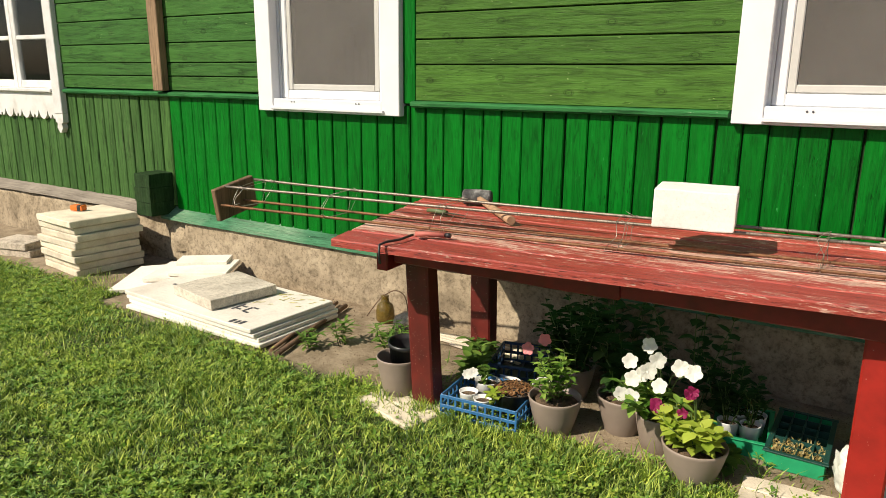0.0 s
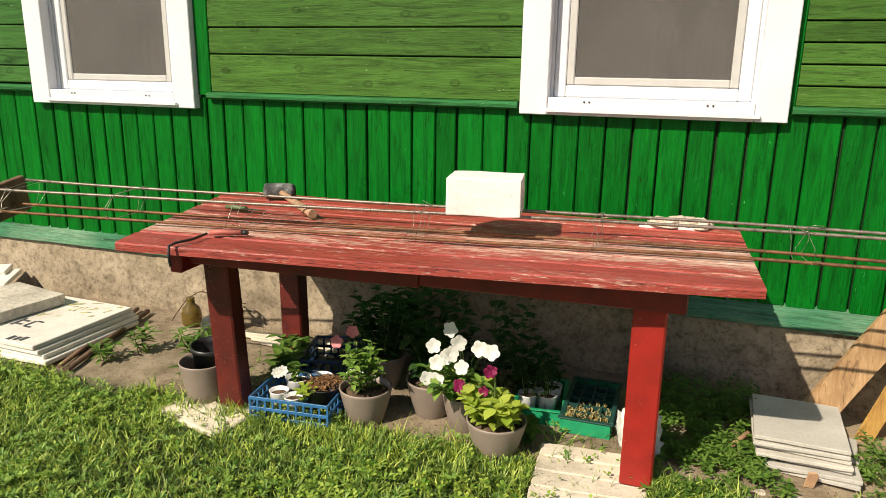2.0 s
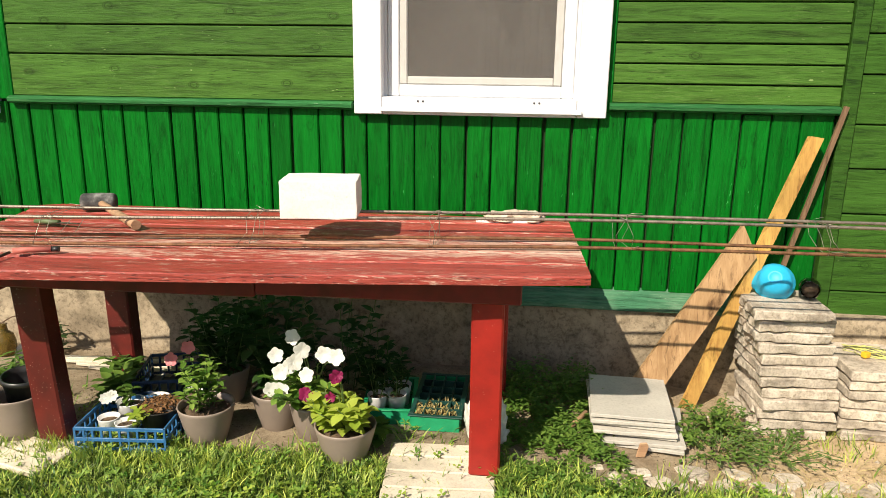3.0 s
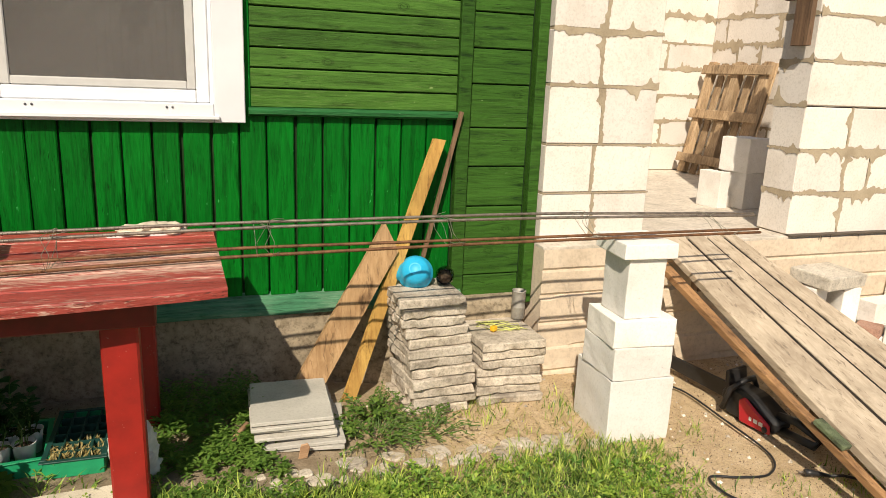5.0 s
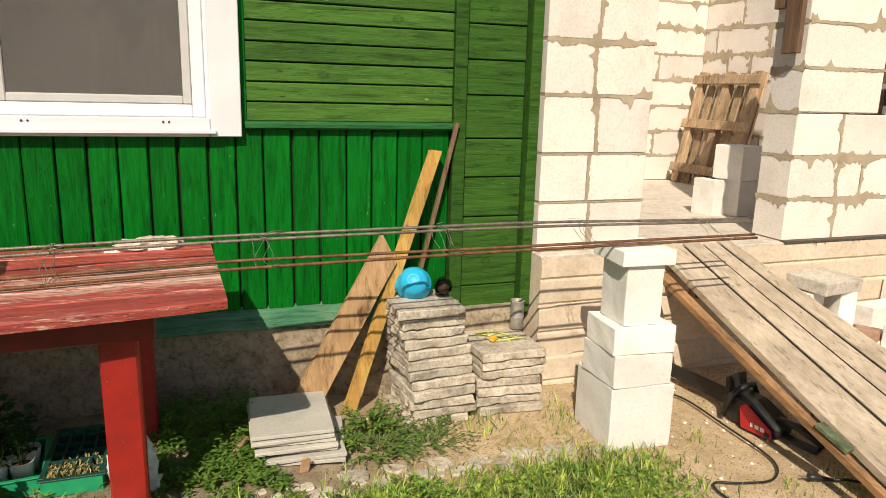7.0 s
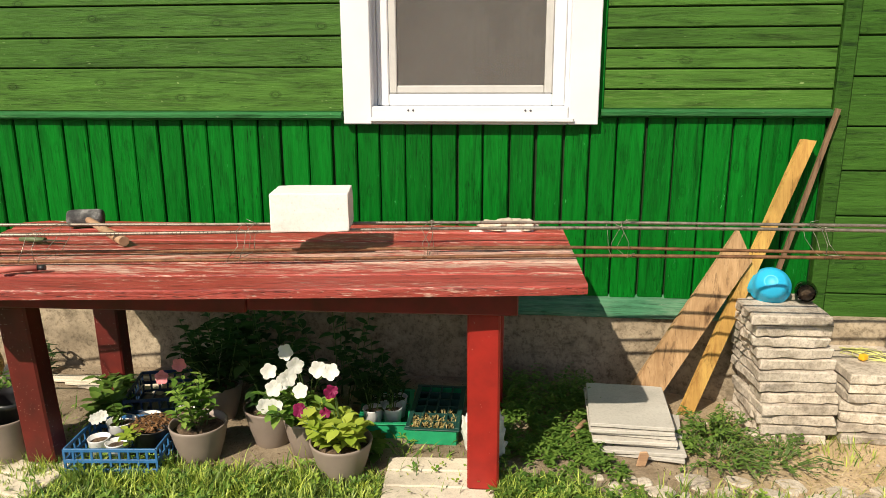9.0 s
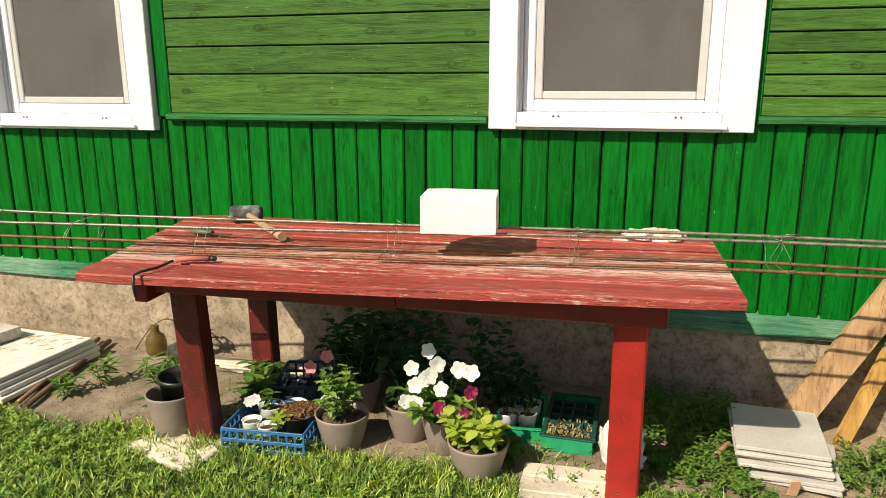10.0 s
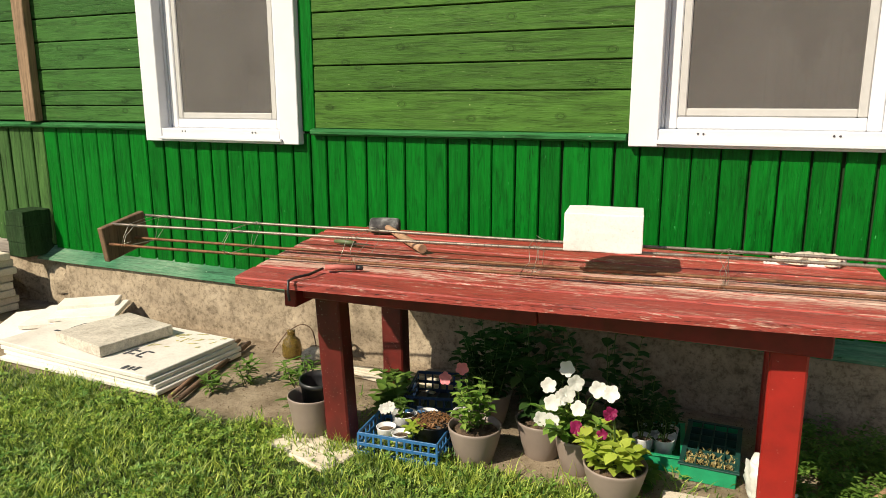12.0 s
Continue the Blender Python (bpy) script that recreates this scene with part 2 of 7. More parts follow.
SLAB = mineral("cast_foundation", (0.67, 0.565, 0.44), (0.61, 0.505, 0.385), (0.50, 0.405, 0.30), 2.5, 0.9, 0.4, 0.0, 0.2, 0.005, 0.3, 0.12)
AAC = mineral("aerated_concrete", (0.80, 0.75, 0.69), (0.765, 0.71, 0.645), (0.66, 0.60, 0.53), 4.0, 0.95, 0.45, 0.4, 0.22, 0.004, 0.3)
AAC_CLEAN = mineral("fresh_aerated_concrete", (0.83, 0.805, 0.765), (0.805, 0.775, 0.73), (0.71, 0.67, 0.615), 5.0, 0.95, 0.4, 0.4, 0.22, 0.003, 0.2)
MORTAR = mineral("block_mortar", (0.50, 0.42, 0.30), (0.42, 0.345, 0.24), (0.32, 0.26, 0.175), 7.0, 0.95, 0.35, 0.0, 0.2, 0.003, 0.35)
PAVER = mineral("grey_paver", (0.66, 0.59, 0.49), (0.55, 0.48, 0.39), (0.31, 0.265, 0.21), 7.0, 0.95, 0.9, 0.3, 0.18, 0.006, 0.7, 0.45)
PAVER_GREY = mineral("grey_slab", (0.66, 0.61, 0.52), (0.57, 0.52, 0.44), (0.38, 0.34, 0.28), 6.0, 0.95, 0.7, 0.2, 0.2, 0.005, 0.6, 0.35)
PAVER_PALE = mineral("pale_slab", (0.76, 0.69, 0.55), (0.68, 0.61, 0.48), (0.50, 0.44, 0.34), 7.0, 0.9, 0.6, 0.3, 0.2, 0.005, 0.4)
TILE = mineral("floor_tile", (0.60, 0.57, 0.50), (0.54, 0.51, 0.45), (0.42, 0.40, 0.35), 5.0, 0.75, 0.3, 0.0, 0.2, 0.004, 0.3)
FOAM = mineral("insulation_foam", (0.82, 0.78, 0.70), (0.78, 0.74, 0.66), (0.66, 0.60, 0.52), 4.0, 0.8, 0.25, 0.0, 0.2, 0.004, 0.2)
PINE = raw_wood("pine_board", (0.66, 0.43, 0.22), (0.40, 0.23, 0.10), "z", stain=0.9)
YELLOW = raw_wood("yellow_stained_board", (0.70, 0.45, 0.12), (0.46, 0.24, 0.06), "z", stain=1.0)
BROWN = raw_wood("brown_timber", (0.26, 0.16, 0.09), (0.09, 0.05, 0.028), "z")
OLD_LEDGE = raw_wood("grey_ledge_wood", (0.31, 0.275, 0.23), (0.15, 0.13, 0.105), "x")
MOSSY = mineral("mossy_wood", (0.20, 0.24, 0.13), (0.12, 0.15, 0.075), (0.06, 0.07, 0.04), 20.0, 0.9, 0.5)
RAMP = raw_wood("weathered_plank", (0.64, 0.545, 0.42), (0.40, 0.32, 0.23), "y", 0.6)
PALLET = raw_wood("pallet_wood", (0.62, 0.46, 0.29), (0.27, 0.175, 0.09), "z", stain=0.5)
RUST = plain("rusty_steel", (0.20, 0.10, 0.05), 0.65, 0.55, 0.5, 40, 0.4)
STEEL = plain("dull_steel_bar", (0.26, 0.22, 0.18), 0.5, 0.7, 0.4, 40, 0.3)
WIRE = plain("tie_wire", (0.42, 0.40, 0.32), 0.4, 0.8, 0.2, 40, 0.0)
DUSTY = mineral("dusty_rubber", (0.26, 0.26, 0.25), (0.085, 0.088, 0.085), (0.030, 0.031, 0.032), 22.0, 0.8, 0.5, 0.0, 0.14)
RUBBER = plain("black_rubber", (0.025, 0.026, 0.027), 0.6, 0, 0.4, 60)
BLACK = plain("black_plastic", (0.018, 0.018, 0.019), 0.4, 0, 0.3, 40)
POT = plain("taupe_pot_plastic", (0.25, 0.20, 0.165), 0.45, 0, 0.12, 9, 0.1)
# near-black colour for the shade painted into the ramp's plank gaps
GAP_SHADE = mineral("plank_gap_shade", (0.05, 0.035, 0.022), (0.03, 0.021, 0.014), (0.015, 0.011, 0.008), 30, 1.0, 1.0)
SOIL = mineral("soil", (0.22, 0.15, 0.09), (0.14, 0.09, 0.055), (0.05, 0.033, 0.02), 30, 1.0, 1.0)
BLUE = plain("blue_plastic", (0.03, 0.13, 0.30), 0.4, 0, 0.2)
NAVY = plain("navy_plastic", (0.014, 0.036, 0.085), 0.4, 0, 0.2)
TRAY_DARK = plain("dark_green_plastic", (0.012, 0.055, 0.045), 0.4)
TRAYG = plain("green_plastic", (0.015, 0.28, 0.12), 0.4, 0, 0.15)
CYAN = plain("cyan_plastic", (0.02, 0.42, 0.70), 0.5, 0, 0.06, 5, 0.0)
REDP = plain("red_tool_plastic", (0.50, 0.02, 0.03), 0.35, 0, 0.1)
ORANGE = plain("orange_plastic", (0.70, 0.16, 0.02), 0.4)
HANDLE = raw_wood("tool_handle", (0.60, 0.40, 0.24), (0.40, 0.22, 0.12), "x")
CLOTH = plain("dirty_cloth", (0.56, 0.48, 0.37), 0.95, 0, 0.25, 30, 0.8)
PAPER_WHITE = plain("white_plastic", (0.72, 0.72, 0.70), 0.4, 0, 0.06)
INKBAR = plain("printed_ink", (0.06, 0.06, 0.07), 0.6, 0, 0.2)
STRING = plain("yellow_string", (0.60, 0.62, 0.20), 0.7, 0, 0.15)
LEAF = leafy("leaf_green", (0.07, 0.16, 0.022), (0.20, 0.32, 0.06))
LEAF_MID = leafy("leaf_fresh_green", (0.075, 0.20, 0.024), (0.36, 0.53, 0.11))
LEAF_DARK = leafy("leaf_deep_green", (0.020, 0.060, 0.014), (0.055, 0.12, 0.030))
LEAF_LIME = leafy("leaf_lime", (0.24, 0.36, 0.035), (0.50, 0.58, 0.10))
GRASS = leafy("grass_blades", (0.045, 0.15, 0.012), (0.58, 0.68, 0.14), 0.35, 1.0, 13.0)
STRAW = leafy("dry_straw", (0.42, 0.32, 0.14), (0.62, 0.52, 0.28), 0.2)
PETAL_W = leafy("white_petals", (0.80, 0.80, 0.80), (0.86, 0.86, 0.85), 0.3)
PETAL_P = leafy("pink_petals", (0.75, 0.20, 0.24), (0.85, 0.32, 0.36), 0.3)
PETAL_M = leafy("magenta_petals", (0.20, 0.004, 0.06), (0.50, 0.03, 0.18), 0.3)
STEM = plain("stem_green", (0.10, 0.16, 0.04), 0.6)


def tabletop_paint():
    """Red paint, worn pale along the middle boards."""
    m, t, b = nodes_of("red_paint_tabletop")
    vec = coords(t, (0.45, 7, 7), True, 11.0)
    grain = noise_fac(t, vec, 8.0, 9, 0.75, 0.5)
    fine = noise_fac(t, vec, 20.0, 6, 0.78)
    patch = noise_fac(t, coords(t, (0.7, 2.6, 1), True), 2.6, 7, 0.68, 0.8)
    col = ramp(t, grain, [(0.30, (0.13, 0.018, 0.014)), (0.45, (0.33, 0.046, 0.032)), (0.60, (0.42, 0.068, 0.050)), (0.75, (0.55, 0.15, 0.115))])
    pos = t.nodes.new("ShaderNodeNewGeometry").outputs["Position"]
    sep = t.nodes.new("ShaderNodeSeparateXYZ")
    t.links.new(pos, sep.inputs[0])
    mr = add(t, "ShaderNodeMapRange")
    mr.inputs[1].default_value, mr.inputs[2].default_value = -1.03, -0.25
    skew = add(t, "ShaderNodeMath")
    skew.operation = 'MULTIPLY_ADD'
    skew.inputs[1].default_value = -0.106
    t.links.new(sep.outputs[0], skew.inputs[0])
    t.links.new(sep.outputs[1], skew.inputs[2])
    t.links.new(skew.outputs[0], mr.inputs[0])
    band = ramp(t, mr.outputs[0], [(0.0, (0.36,) * 3), (0.15, (0.46,) * 3), (0.22, (1,) * 3), (0.42, (1,) * 3), (0.55, (0.56,) * 3), (1.0, (0.36,) * 3)])
    fleck = noise_fac(t, coords(t, (1.1, 8, 8), True, 11.0), 16.0, 6, 0.72, 0.6)
    tot = mixc(t, 0.36, fleck, patch)
    tot = mixc(t, 0.15, tot, band)
    mask = ramp(t, tot, [(0.528, (0, 0, 0)), (0.575, (0.7,) * 3), (0.66, (0.95,) * 3)])
    col = mixc(t, mask, col, ramp(t, grain, [(0.35, (0.50, 0.30, 0.22)), (0.62, (0.80, 0.62, 0.50))]))
    col = mixc(t, 1.0, col, ramp(t, fine, [(0.35, (0.35, 0.33, 0.33)), (0.43, (1, 1, 1))]), 'MULTIPLY')
    hair = noise_fac(t, coords(t, (1.0, 16, 16), True, 19.0), 15.0, 5, 0.65, 0.4)
    col = mixc(t, 0.8, col, ramp(t, hair, [(0.37, (0.14, 0.11, 0.11)), (0.41, (0.7, 0.66, 0.66)), (0.45, (1, 1, 1)), (0.64, (1, 1, 1)), (0.72, (1.45, 1.6, 1.6))]), 'MULTIPLY')
    r = ramp(t, rand_of(t), [(0, (0.72, 0.72, 0.72)), (1, (1.1, 1.08, 1.05))])
    col = mixc(t, 1.0, col, r, 'MULTIPLY')
    t.links.new(col, b.inputs["Base Color"])
    t.links.new(ramp(t, fine, [(0.3, (0.42,) * 3), (0.7, (0.7,) * 3)]), b.inputs["Roughness"])
    bump(t, b, mixc(t, 0.4, mixc(t, 0.5, grain, fine), hair), 0.8, 0.005)
    return m


RED_TOP = tabletop_paint()


def ground_material():
    m, t, b = nodes_of("earth_and_lawn_soil")
    vec = coords(t)
    broad = noise_fac(t, vec, 1.7, 5, 0.6)
    mid = noise_fac(t, vec, 9.0, 6, 0.65)
    fine = noise_fac(t, vec, 110.0, 5, 0.75)
    earth = ramp(t, mid, [(0.3, (0.17, 0.125, 0.075)), (0.5, (0.30, 0.235, 0.155)), (0.7, (0.42, 0.34, 0.235))])
    sand = ramp(t, mid, [(0.3, (0.46, 0.335, 0.19)), (0.55, (0.62, 0.47, 0.29)), (0.75, (0.70, 0.57, 0.39))])
    sep = t.nodes.new("ShaderNodeSeparateXYZ")
    t.links.new(vec, sep.inputs[0])
    east = add(t, "ShaderNodeMapRange")
    east.inputs[1].default_value, east.inputs[2].default_value = 1.0, 1.7
    t.links.new(sep.outputs[0], east.inputs[0])
    col = mixc(t, east.outputs[0], earth, sand)
    lawn_edge = add(t, "ShaderNodeMapRange")
    lawn_edge.inputs[1].default_value, lawn_edge.inputs[2].default_value = -0.79, -0.88
    t.links.new(sep.outputs[1], lawn_edge.inputs[0])
    lawn_east = add(t, "ShaderNodeMapRange")
    lawn_east.inputs[1].default_value, lawn_east.inputs[2].default_value = 2.3, 2.0
    wob = add(t, "ShaderNodeMath")
    wob.operation = 'MULTIPLY_ADD'
    wob.inputs[1].default_value = 1.3
    t.links.new(broad, wob.inputs[0])
    shift = add(t, "ShaderNodeMath")
    shift.operation = 'SUBTRACT'
    shift.inputs[1].default_value = 0.65
    t.links.new(sep.outputs[0], shift.inputs[0])
    t.links.new(shift.outputs[0], wob.inputs[2])
    t.links.new(wob.outputs[0], lawn_east.inputs[0])
    col = mixc(t, mixc(t, 1.0, lawn_edge.outputs[0], lawn_east.outputs[0], 'MULTIPLY'), col, ramp(t, mid, [(0.35, (0.030, 0.050, 0.012)), (0.65, (0.075, 0.110, 0.026))]))
    col = mixc(t, 0.6, col, ramp(t, fine, [(0.33, (0.5, 0.48, 0.45)), (0.55, (1, 1, 1)), (0.8, (1.2, 1.2, 1.2))]), 'MULTIPLY')
    col = mixc(t, 0.4, col, ramp(t, broad, [(0.35, (0.7, 0.7, 0.66)), (0.65, (1, 1, 1))]), 'MULTIPLY')
    t.links.new(col, b.inputs["Base Color"])
    b.inputs["Roughness"].default_value = 1.0
    bump(t, b, mixc(t, 0.5, fine, mid), 0.9, 0.012)
    return m


GROUND = ground_material()


def glass_material():
    m, t, b = nodes_of("window_glass")
    g = t.nodes.new("ShaderNodeBsdfGlossy")
    g.inputs["Roughness"].default_value = 0.02
    tr = t.nodes.new("ShaderNodeBsdfTransparent")
    tr.inputs[0].default_value = (0.92, 0.94, 0.93, 1)
    fr = t.nodes.new("ShaderNodeFresnel")
    fr.inputs[0].default_value = 1.5
    mx = t.nodes.new("ShaderNodeMixShader")
    t.links.new(fr.outputs[0], mx.inputs[0])
    t.links.new(tr.outputs[0], mx.inputs[1])
    t.links.new(g.outputs[0], mx.inputs[2])
    t.links.new(mx.outputs[0], t.nodes["Material Output"].inputs[0])
    return m


GLASS = glass_material()


def screen_material():
    """Fine insect mesh: most of the view is thread, the rest shows the pane behind."""
    m, t, b = nodes_of("insect_screen_grey")
    n = noise_fac(t, coords(t), 3.0, 3, 0.5)
    t.links.new(ramp(t, n, [(0.3, (0.115, 0.106, 0.097)), (0.7, (0.150, 0.140, 0.128))]), b.inputs["Base Color"])
    b.inputs["Roughness"].default_value = 0.9
    tr = t.nodes.new("ShaderNodeBsdfTransparent")
    mx = t.nodes.new("ShaderNodeMixShader")
    mx.inputs[0].default_value = 0.62
    t.links.new(tr.outputs[0], mx.inputs[1])
    t.links.new(b.outputs[0], mx.inputs[2])
    t.links.new(mx.outputs[0], t.nodes["Material Output"].inputs[0])
    return m


SCREEN = screen_material()
# near-black colour that stands in for the shade of an unlit room
ROOM_SHADE = plain("painted_room_shade", (0.03, 0.028, 0.025), 0.9, 0, 0.2, 2)


# ---- mesh kit ----
def part(name, bm, material, parent=None, label=""):
    me = bpy.data.meshes.new(name)
    bm.to_mesh(me)
    bm.free()
    me.materials.append(material)
    ob = new(name, me)
    if parent:
        ob.parent = parent
    if label:
        ob["label"] = label
    return ob


def piece(name, me, parent, m):
    """One more object on a shared mesh."""
    ob = new(name, me)
    ob.parent = parent
    ob.matrix_basis = m
    return ob


def mesh_of(bm, name, material):
    me = bpy.data.meshes.new(name)
    bm.to_mesh(me)
    bm.free()
    me.materials.append(material)
    return me


def thing(name, label, category, at=None, group="", kind=""):
    ob = new(name)
    ob.matrix_basis = at or Matrix()
    return tagged(ob, label, category, group, kind)


def box(sx, sy, sz, at=(0, 0, 0), bevel=0.0, seg=1, bm=None, turn=None):
    """A box whose base centre is at the given place."""
    out = bm or bmesh.new()
    tmp = bmesh.new()
    bmesh.ops.create_cube(tmp, size=1.0, matrix=Matrix.Translation((0, 0, 0.5)))
    for v in tmp.verts:
        v.co = Vector((v.co.x * sx, v.co.y * sy, v.co.z * sz))
    if bevel:
        bmesh.ops.bevel(tmp, geom=tmp.edges[:], offset=bevel, segments=seg, affect='EDGES', profile=0.6)
    mt = Matrix.Translation(at) @ (turn or Matrix())
    return join(out, tmp, mt)


def join(out, tmp, mt=None):
    vm = {}
    for v in tmp.verts:
        vm[v] = out.verts.new(mt @ v.co if mt else v.co)
    for f in tmp.faces:
        try:
            nf = out.faces.new([vm[v] for v in f.verts])
            nf.smooth = f.smooth
        except ValueError:
            pass
    tmp.free()
    return out


def span(x0, x1, y0, y1, z0, z1, bevel=0.0, seg=1, bm=None):
    return box(x1 - x0, y1 - y0, z1 - z0, ((x0 + x1) / 2, (y0 + y1) / 2, z0), bevel, seg, bm)


def rough_up(bm, amount, scale, seed=0, cuts=0):
    if cuts:
        bmesh.ops.subdivide_edges(bm, edges=bm.edges[:], cuts=cuts, use_grid_fill=True)
    for v in bm.verts:
        d = noise.noise_vector(v.co * scale + Vector((seed * 7.3, seed * 3.1, seed)))
        v.co += d * amount
    return bm


def tube(points, radius, sides=7, bm=None, taper=None, close=False):
    """A round bar along points."""
    out = bm or bmesh.new()
    pts = [Vector(p) for p in points]
    rings = []
    n = len(pts)
    up = Vector((0, 0, 1))
    for i, p in enumerate(pts):
        a = pts[i - 1] if (i or close) else p
        b = pts[(i + 1) % n] if (i < n - 1 or close) else p
        d = (b - a).normalized() if (b - a).length > 1e-9 else Vector((1, 0, 0))
        s = d.cross(up)
        if s.length < 1e-3:
            s = d.cross(Vector((1, 0, 0)))
        s.normalize()
        w = d.cross(s)
        r = radius if taper is None else radius + (taper - radius) * i / max(1, n - 1)
        rings.append([out.verts.new(p + s * r * math.cos(2 * math.pi * k / sides) + w * r * math.sin(2 * math.pi * k / sides)) for k in range(sides)])
    m = n if close else n - 1
    for i in range(m):
        q, e = rings[i], rings[(i + 1) % n]
        for k in range(sides):
            f = out.faces.new((q[k], q[(k + 1) % sides], e[(k + 1) % sides], e[k]))
            f.smooth = True
    if not close:
        out.faces.new(rings[0][::-1])
        out.faces.new(rings[-1])
    return out


def lathe(profile, sides=28, bm=None, at=(0, 0, 0)):
    """Turns (radius, height) pairs round the z axis."""
    out = bm or bmesh.new()
    at = Vector(at)
    rings = []
    for r, z in profile:
        rings.append([out.verts.new(at + Vector((max(r, 1e-4) * math.cos(2 * math.pi * k / sides), max(r, 1e-4) * math.sin(2 * math.pi * k / sides), z))) for k in range(sides)])
    for q, e in zip(rings, rings[1:]):
        for k in range(sides):
            f = out.faces.new((q[k], q[(k + 1) % sides], e[(k + 1) % sides], e[k]))
            f.smooth = True
    return out


def outline(points, depth, axis="y", bm=None, bevel=0.0):
    """A flat shape pushed out along an axis; points lie in the other two."""
    tmp = bmesh.new()
    def at(p, d):
        return {"y": (p[0], d, p[1]), "z": (p[0], p[1], d), "x": (d, p[0], p[1])}[axis]
    lo = [tmp.verts.new(at(p, 0)) for p in points]
    hi = [tmp.verts.new(at(p, depth)) for p in points]
    tmp.faces.new(lo)
    tmp.faces.new(hi[::-1])
    for i in range(len(points)):
        j = (i + 1) % len(points)
        tmp.faces.new((lo[i], hi[i], hi[j], lo[j]))
    bmesh.ops.recalc_face_normals(tmp, faces=tmp.faces[:])
    if bevel:
        bmesh.ops.bevel(tmp, geom=tmp.edges[:], offset=bevel, segments=1, affect='EDGES')
    return join(bm or bmesh.new(), tmp)


rng = random.Random(4)


def smooth(a, b, v):
    u = min(1, max(0, (v - a) / (b - a)))
    return u * u * (3 - 2 * u)


def lift(x):
    """The yard lies higher before the old house than before the extension."""
    return 0.08 * (1 - smooth(0.95, 1.75, x))


def ground_z(x, y):
    return lift(x) + 0.012 * noise.noise(Vector((x * 1.7, y * 1.7, 0))) + 0.006 * noise.noise(Vector((x * 7, y * 7, 3)))

# ---- setting: ground ----
def axis_steps(lo, hi, fine_lo, fine_hi, step):
    out = [lo, lo * 0.5 + fine_lo * 0.5, lo * 0.2 + fine_lo * 0.8, lo * 0.07 + fine_lo * 0.93]
    n = int((fine_hi - fine_lo) / step)
    out += [fine_lo + i * (fine_hi - fine_lo) / n for i in range(n + 1)]
    out += [hi * 0.07 + fine_hi * 0.93, hi * 0.2 + fine_hi * 0.8, hi * 0.5 + fine_hi * 0.5, hi]
    return out


def build_ground():
    xs = axis_steps(-400, 400, -6.0, 5.5, 0.05)
    ys = axis_steps(-400, 400, -3.6, 0.3, 0.05)
    bm = bmesh.new()
    grid = []
    for x in xs:
        col = []
        for y in ys:
            near = -6 <= x <= 5.5 and -3.6 <= y <= 0.3
            col.append(bm.verts.new((x, y, ground_z(x, y) if near else lift(x))))
        grid.append(col)
    for i in range(len(xs) - 1):
        for j in range(len(ys) - 1):
            f = bm.faces.new((grid[i][j], grid[i + 1][j], grid[i + 1][j + 1], grid[i][j + 1]))
            f.smooth = True
    return tagged(part("ground", bm, GROUND), "bare sandy earth below the lawn beside the house", "ground", kind="structure")


build_ground()

# ---- setting: green timber house wall ----
WALL_L, WALL_R, WALL_T = -7.0, 2.165, 2.75
W1 = (-5.75, -4.40, 1.00, 2.3)
W2 = (-2.455, -1.505, 1.070, 2.35)
W3 = (0.0, 0.955, 1.100, 2.35)
PITCH = 0.1


def backing():
    """The log wall behind the cladding, with its window openings."""
    bm = bmesh.new()
    y0, y1 = 0.012, 0.20
    xs = [WALL_L]
    for w in (W1, W2, W3):
        xs += [w[0] + 0.06, w[1] - 0.06]
    xs.append(WALL_R - 0.03)
    for i in range(0, len(xs), 2):
        span(xs[i], xs[i + 1], y0, y1, 0.36, WALL_T, bm=bm)
    for w in (W1, W2, W3):
        span(w[0] + 0.06, w[1] - 0.06, y0, y1, 0.36, w[2] + 0.06, bm=bm)
        span(w[0] + 0.06, w[1] - 0.06, y0, y1, w[3] - 0.06, WALL_T, bm=bm)
    return bm


wall_south = tagged(part("wall_south", backing(), GREEN_DARK), "green painted timber house wall with board cladding", "wall", kind="structure")


def board_mesh(w, h, material, name="board", seed=0):
    """An upright tongue-and-groove board with a chamfered edge; base centre at the origin, face towards -y."""
    bm = bmesh.new()
    c, d = 0.0045, 0.016
    prof = [(-w / 2, 0), (-w / 2, -d + c), (-w / 2 + c, -d), (w / 2 - c, -d), (w / 2, -d + c), (w / 2, 0)]
    lo = [bm.verts.new((x, y, 0)) for x, y in prof]
    hi = [bm.verts.new((x, y, h)) for x, y in prof]
    for i in range(len(prof) - 1):
        bm.faces.new((lo[i], lo[i + 1], hi[i + 1], hi[i]))
    bm.faces.new(lo[::-1])
    bm.faces.new(hi)
    return mesh_of(bm, name, material)


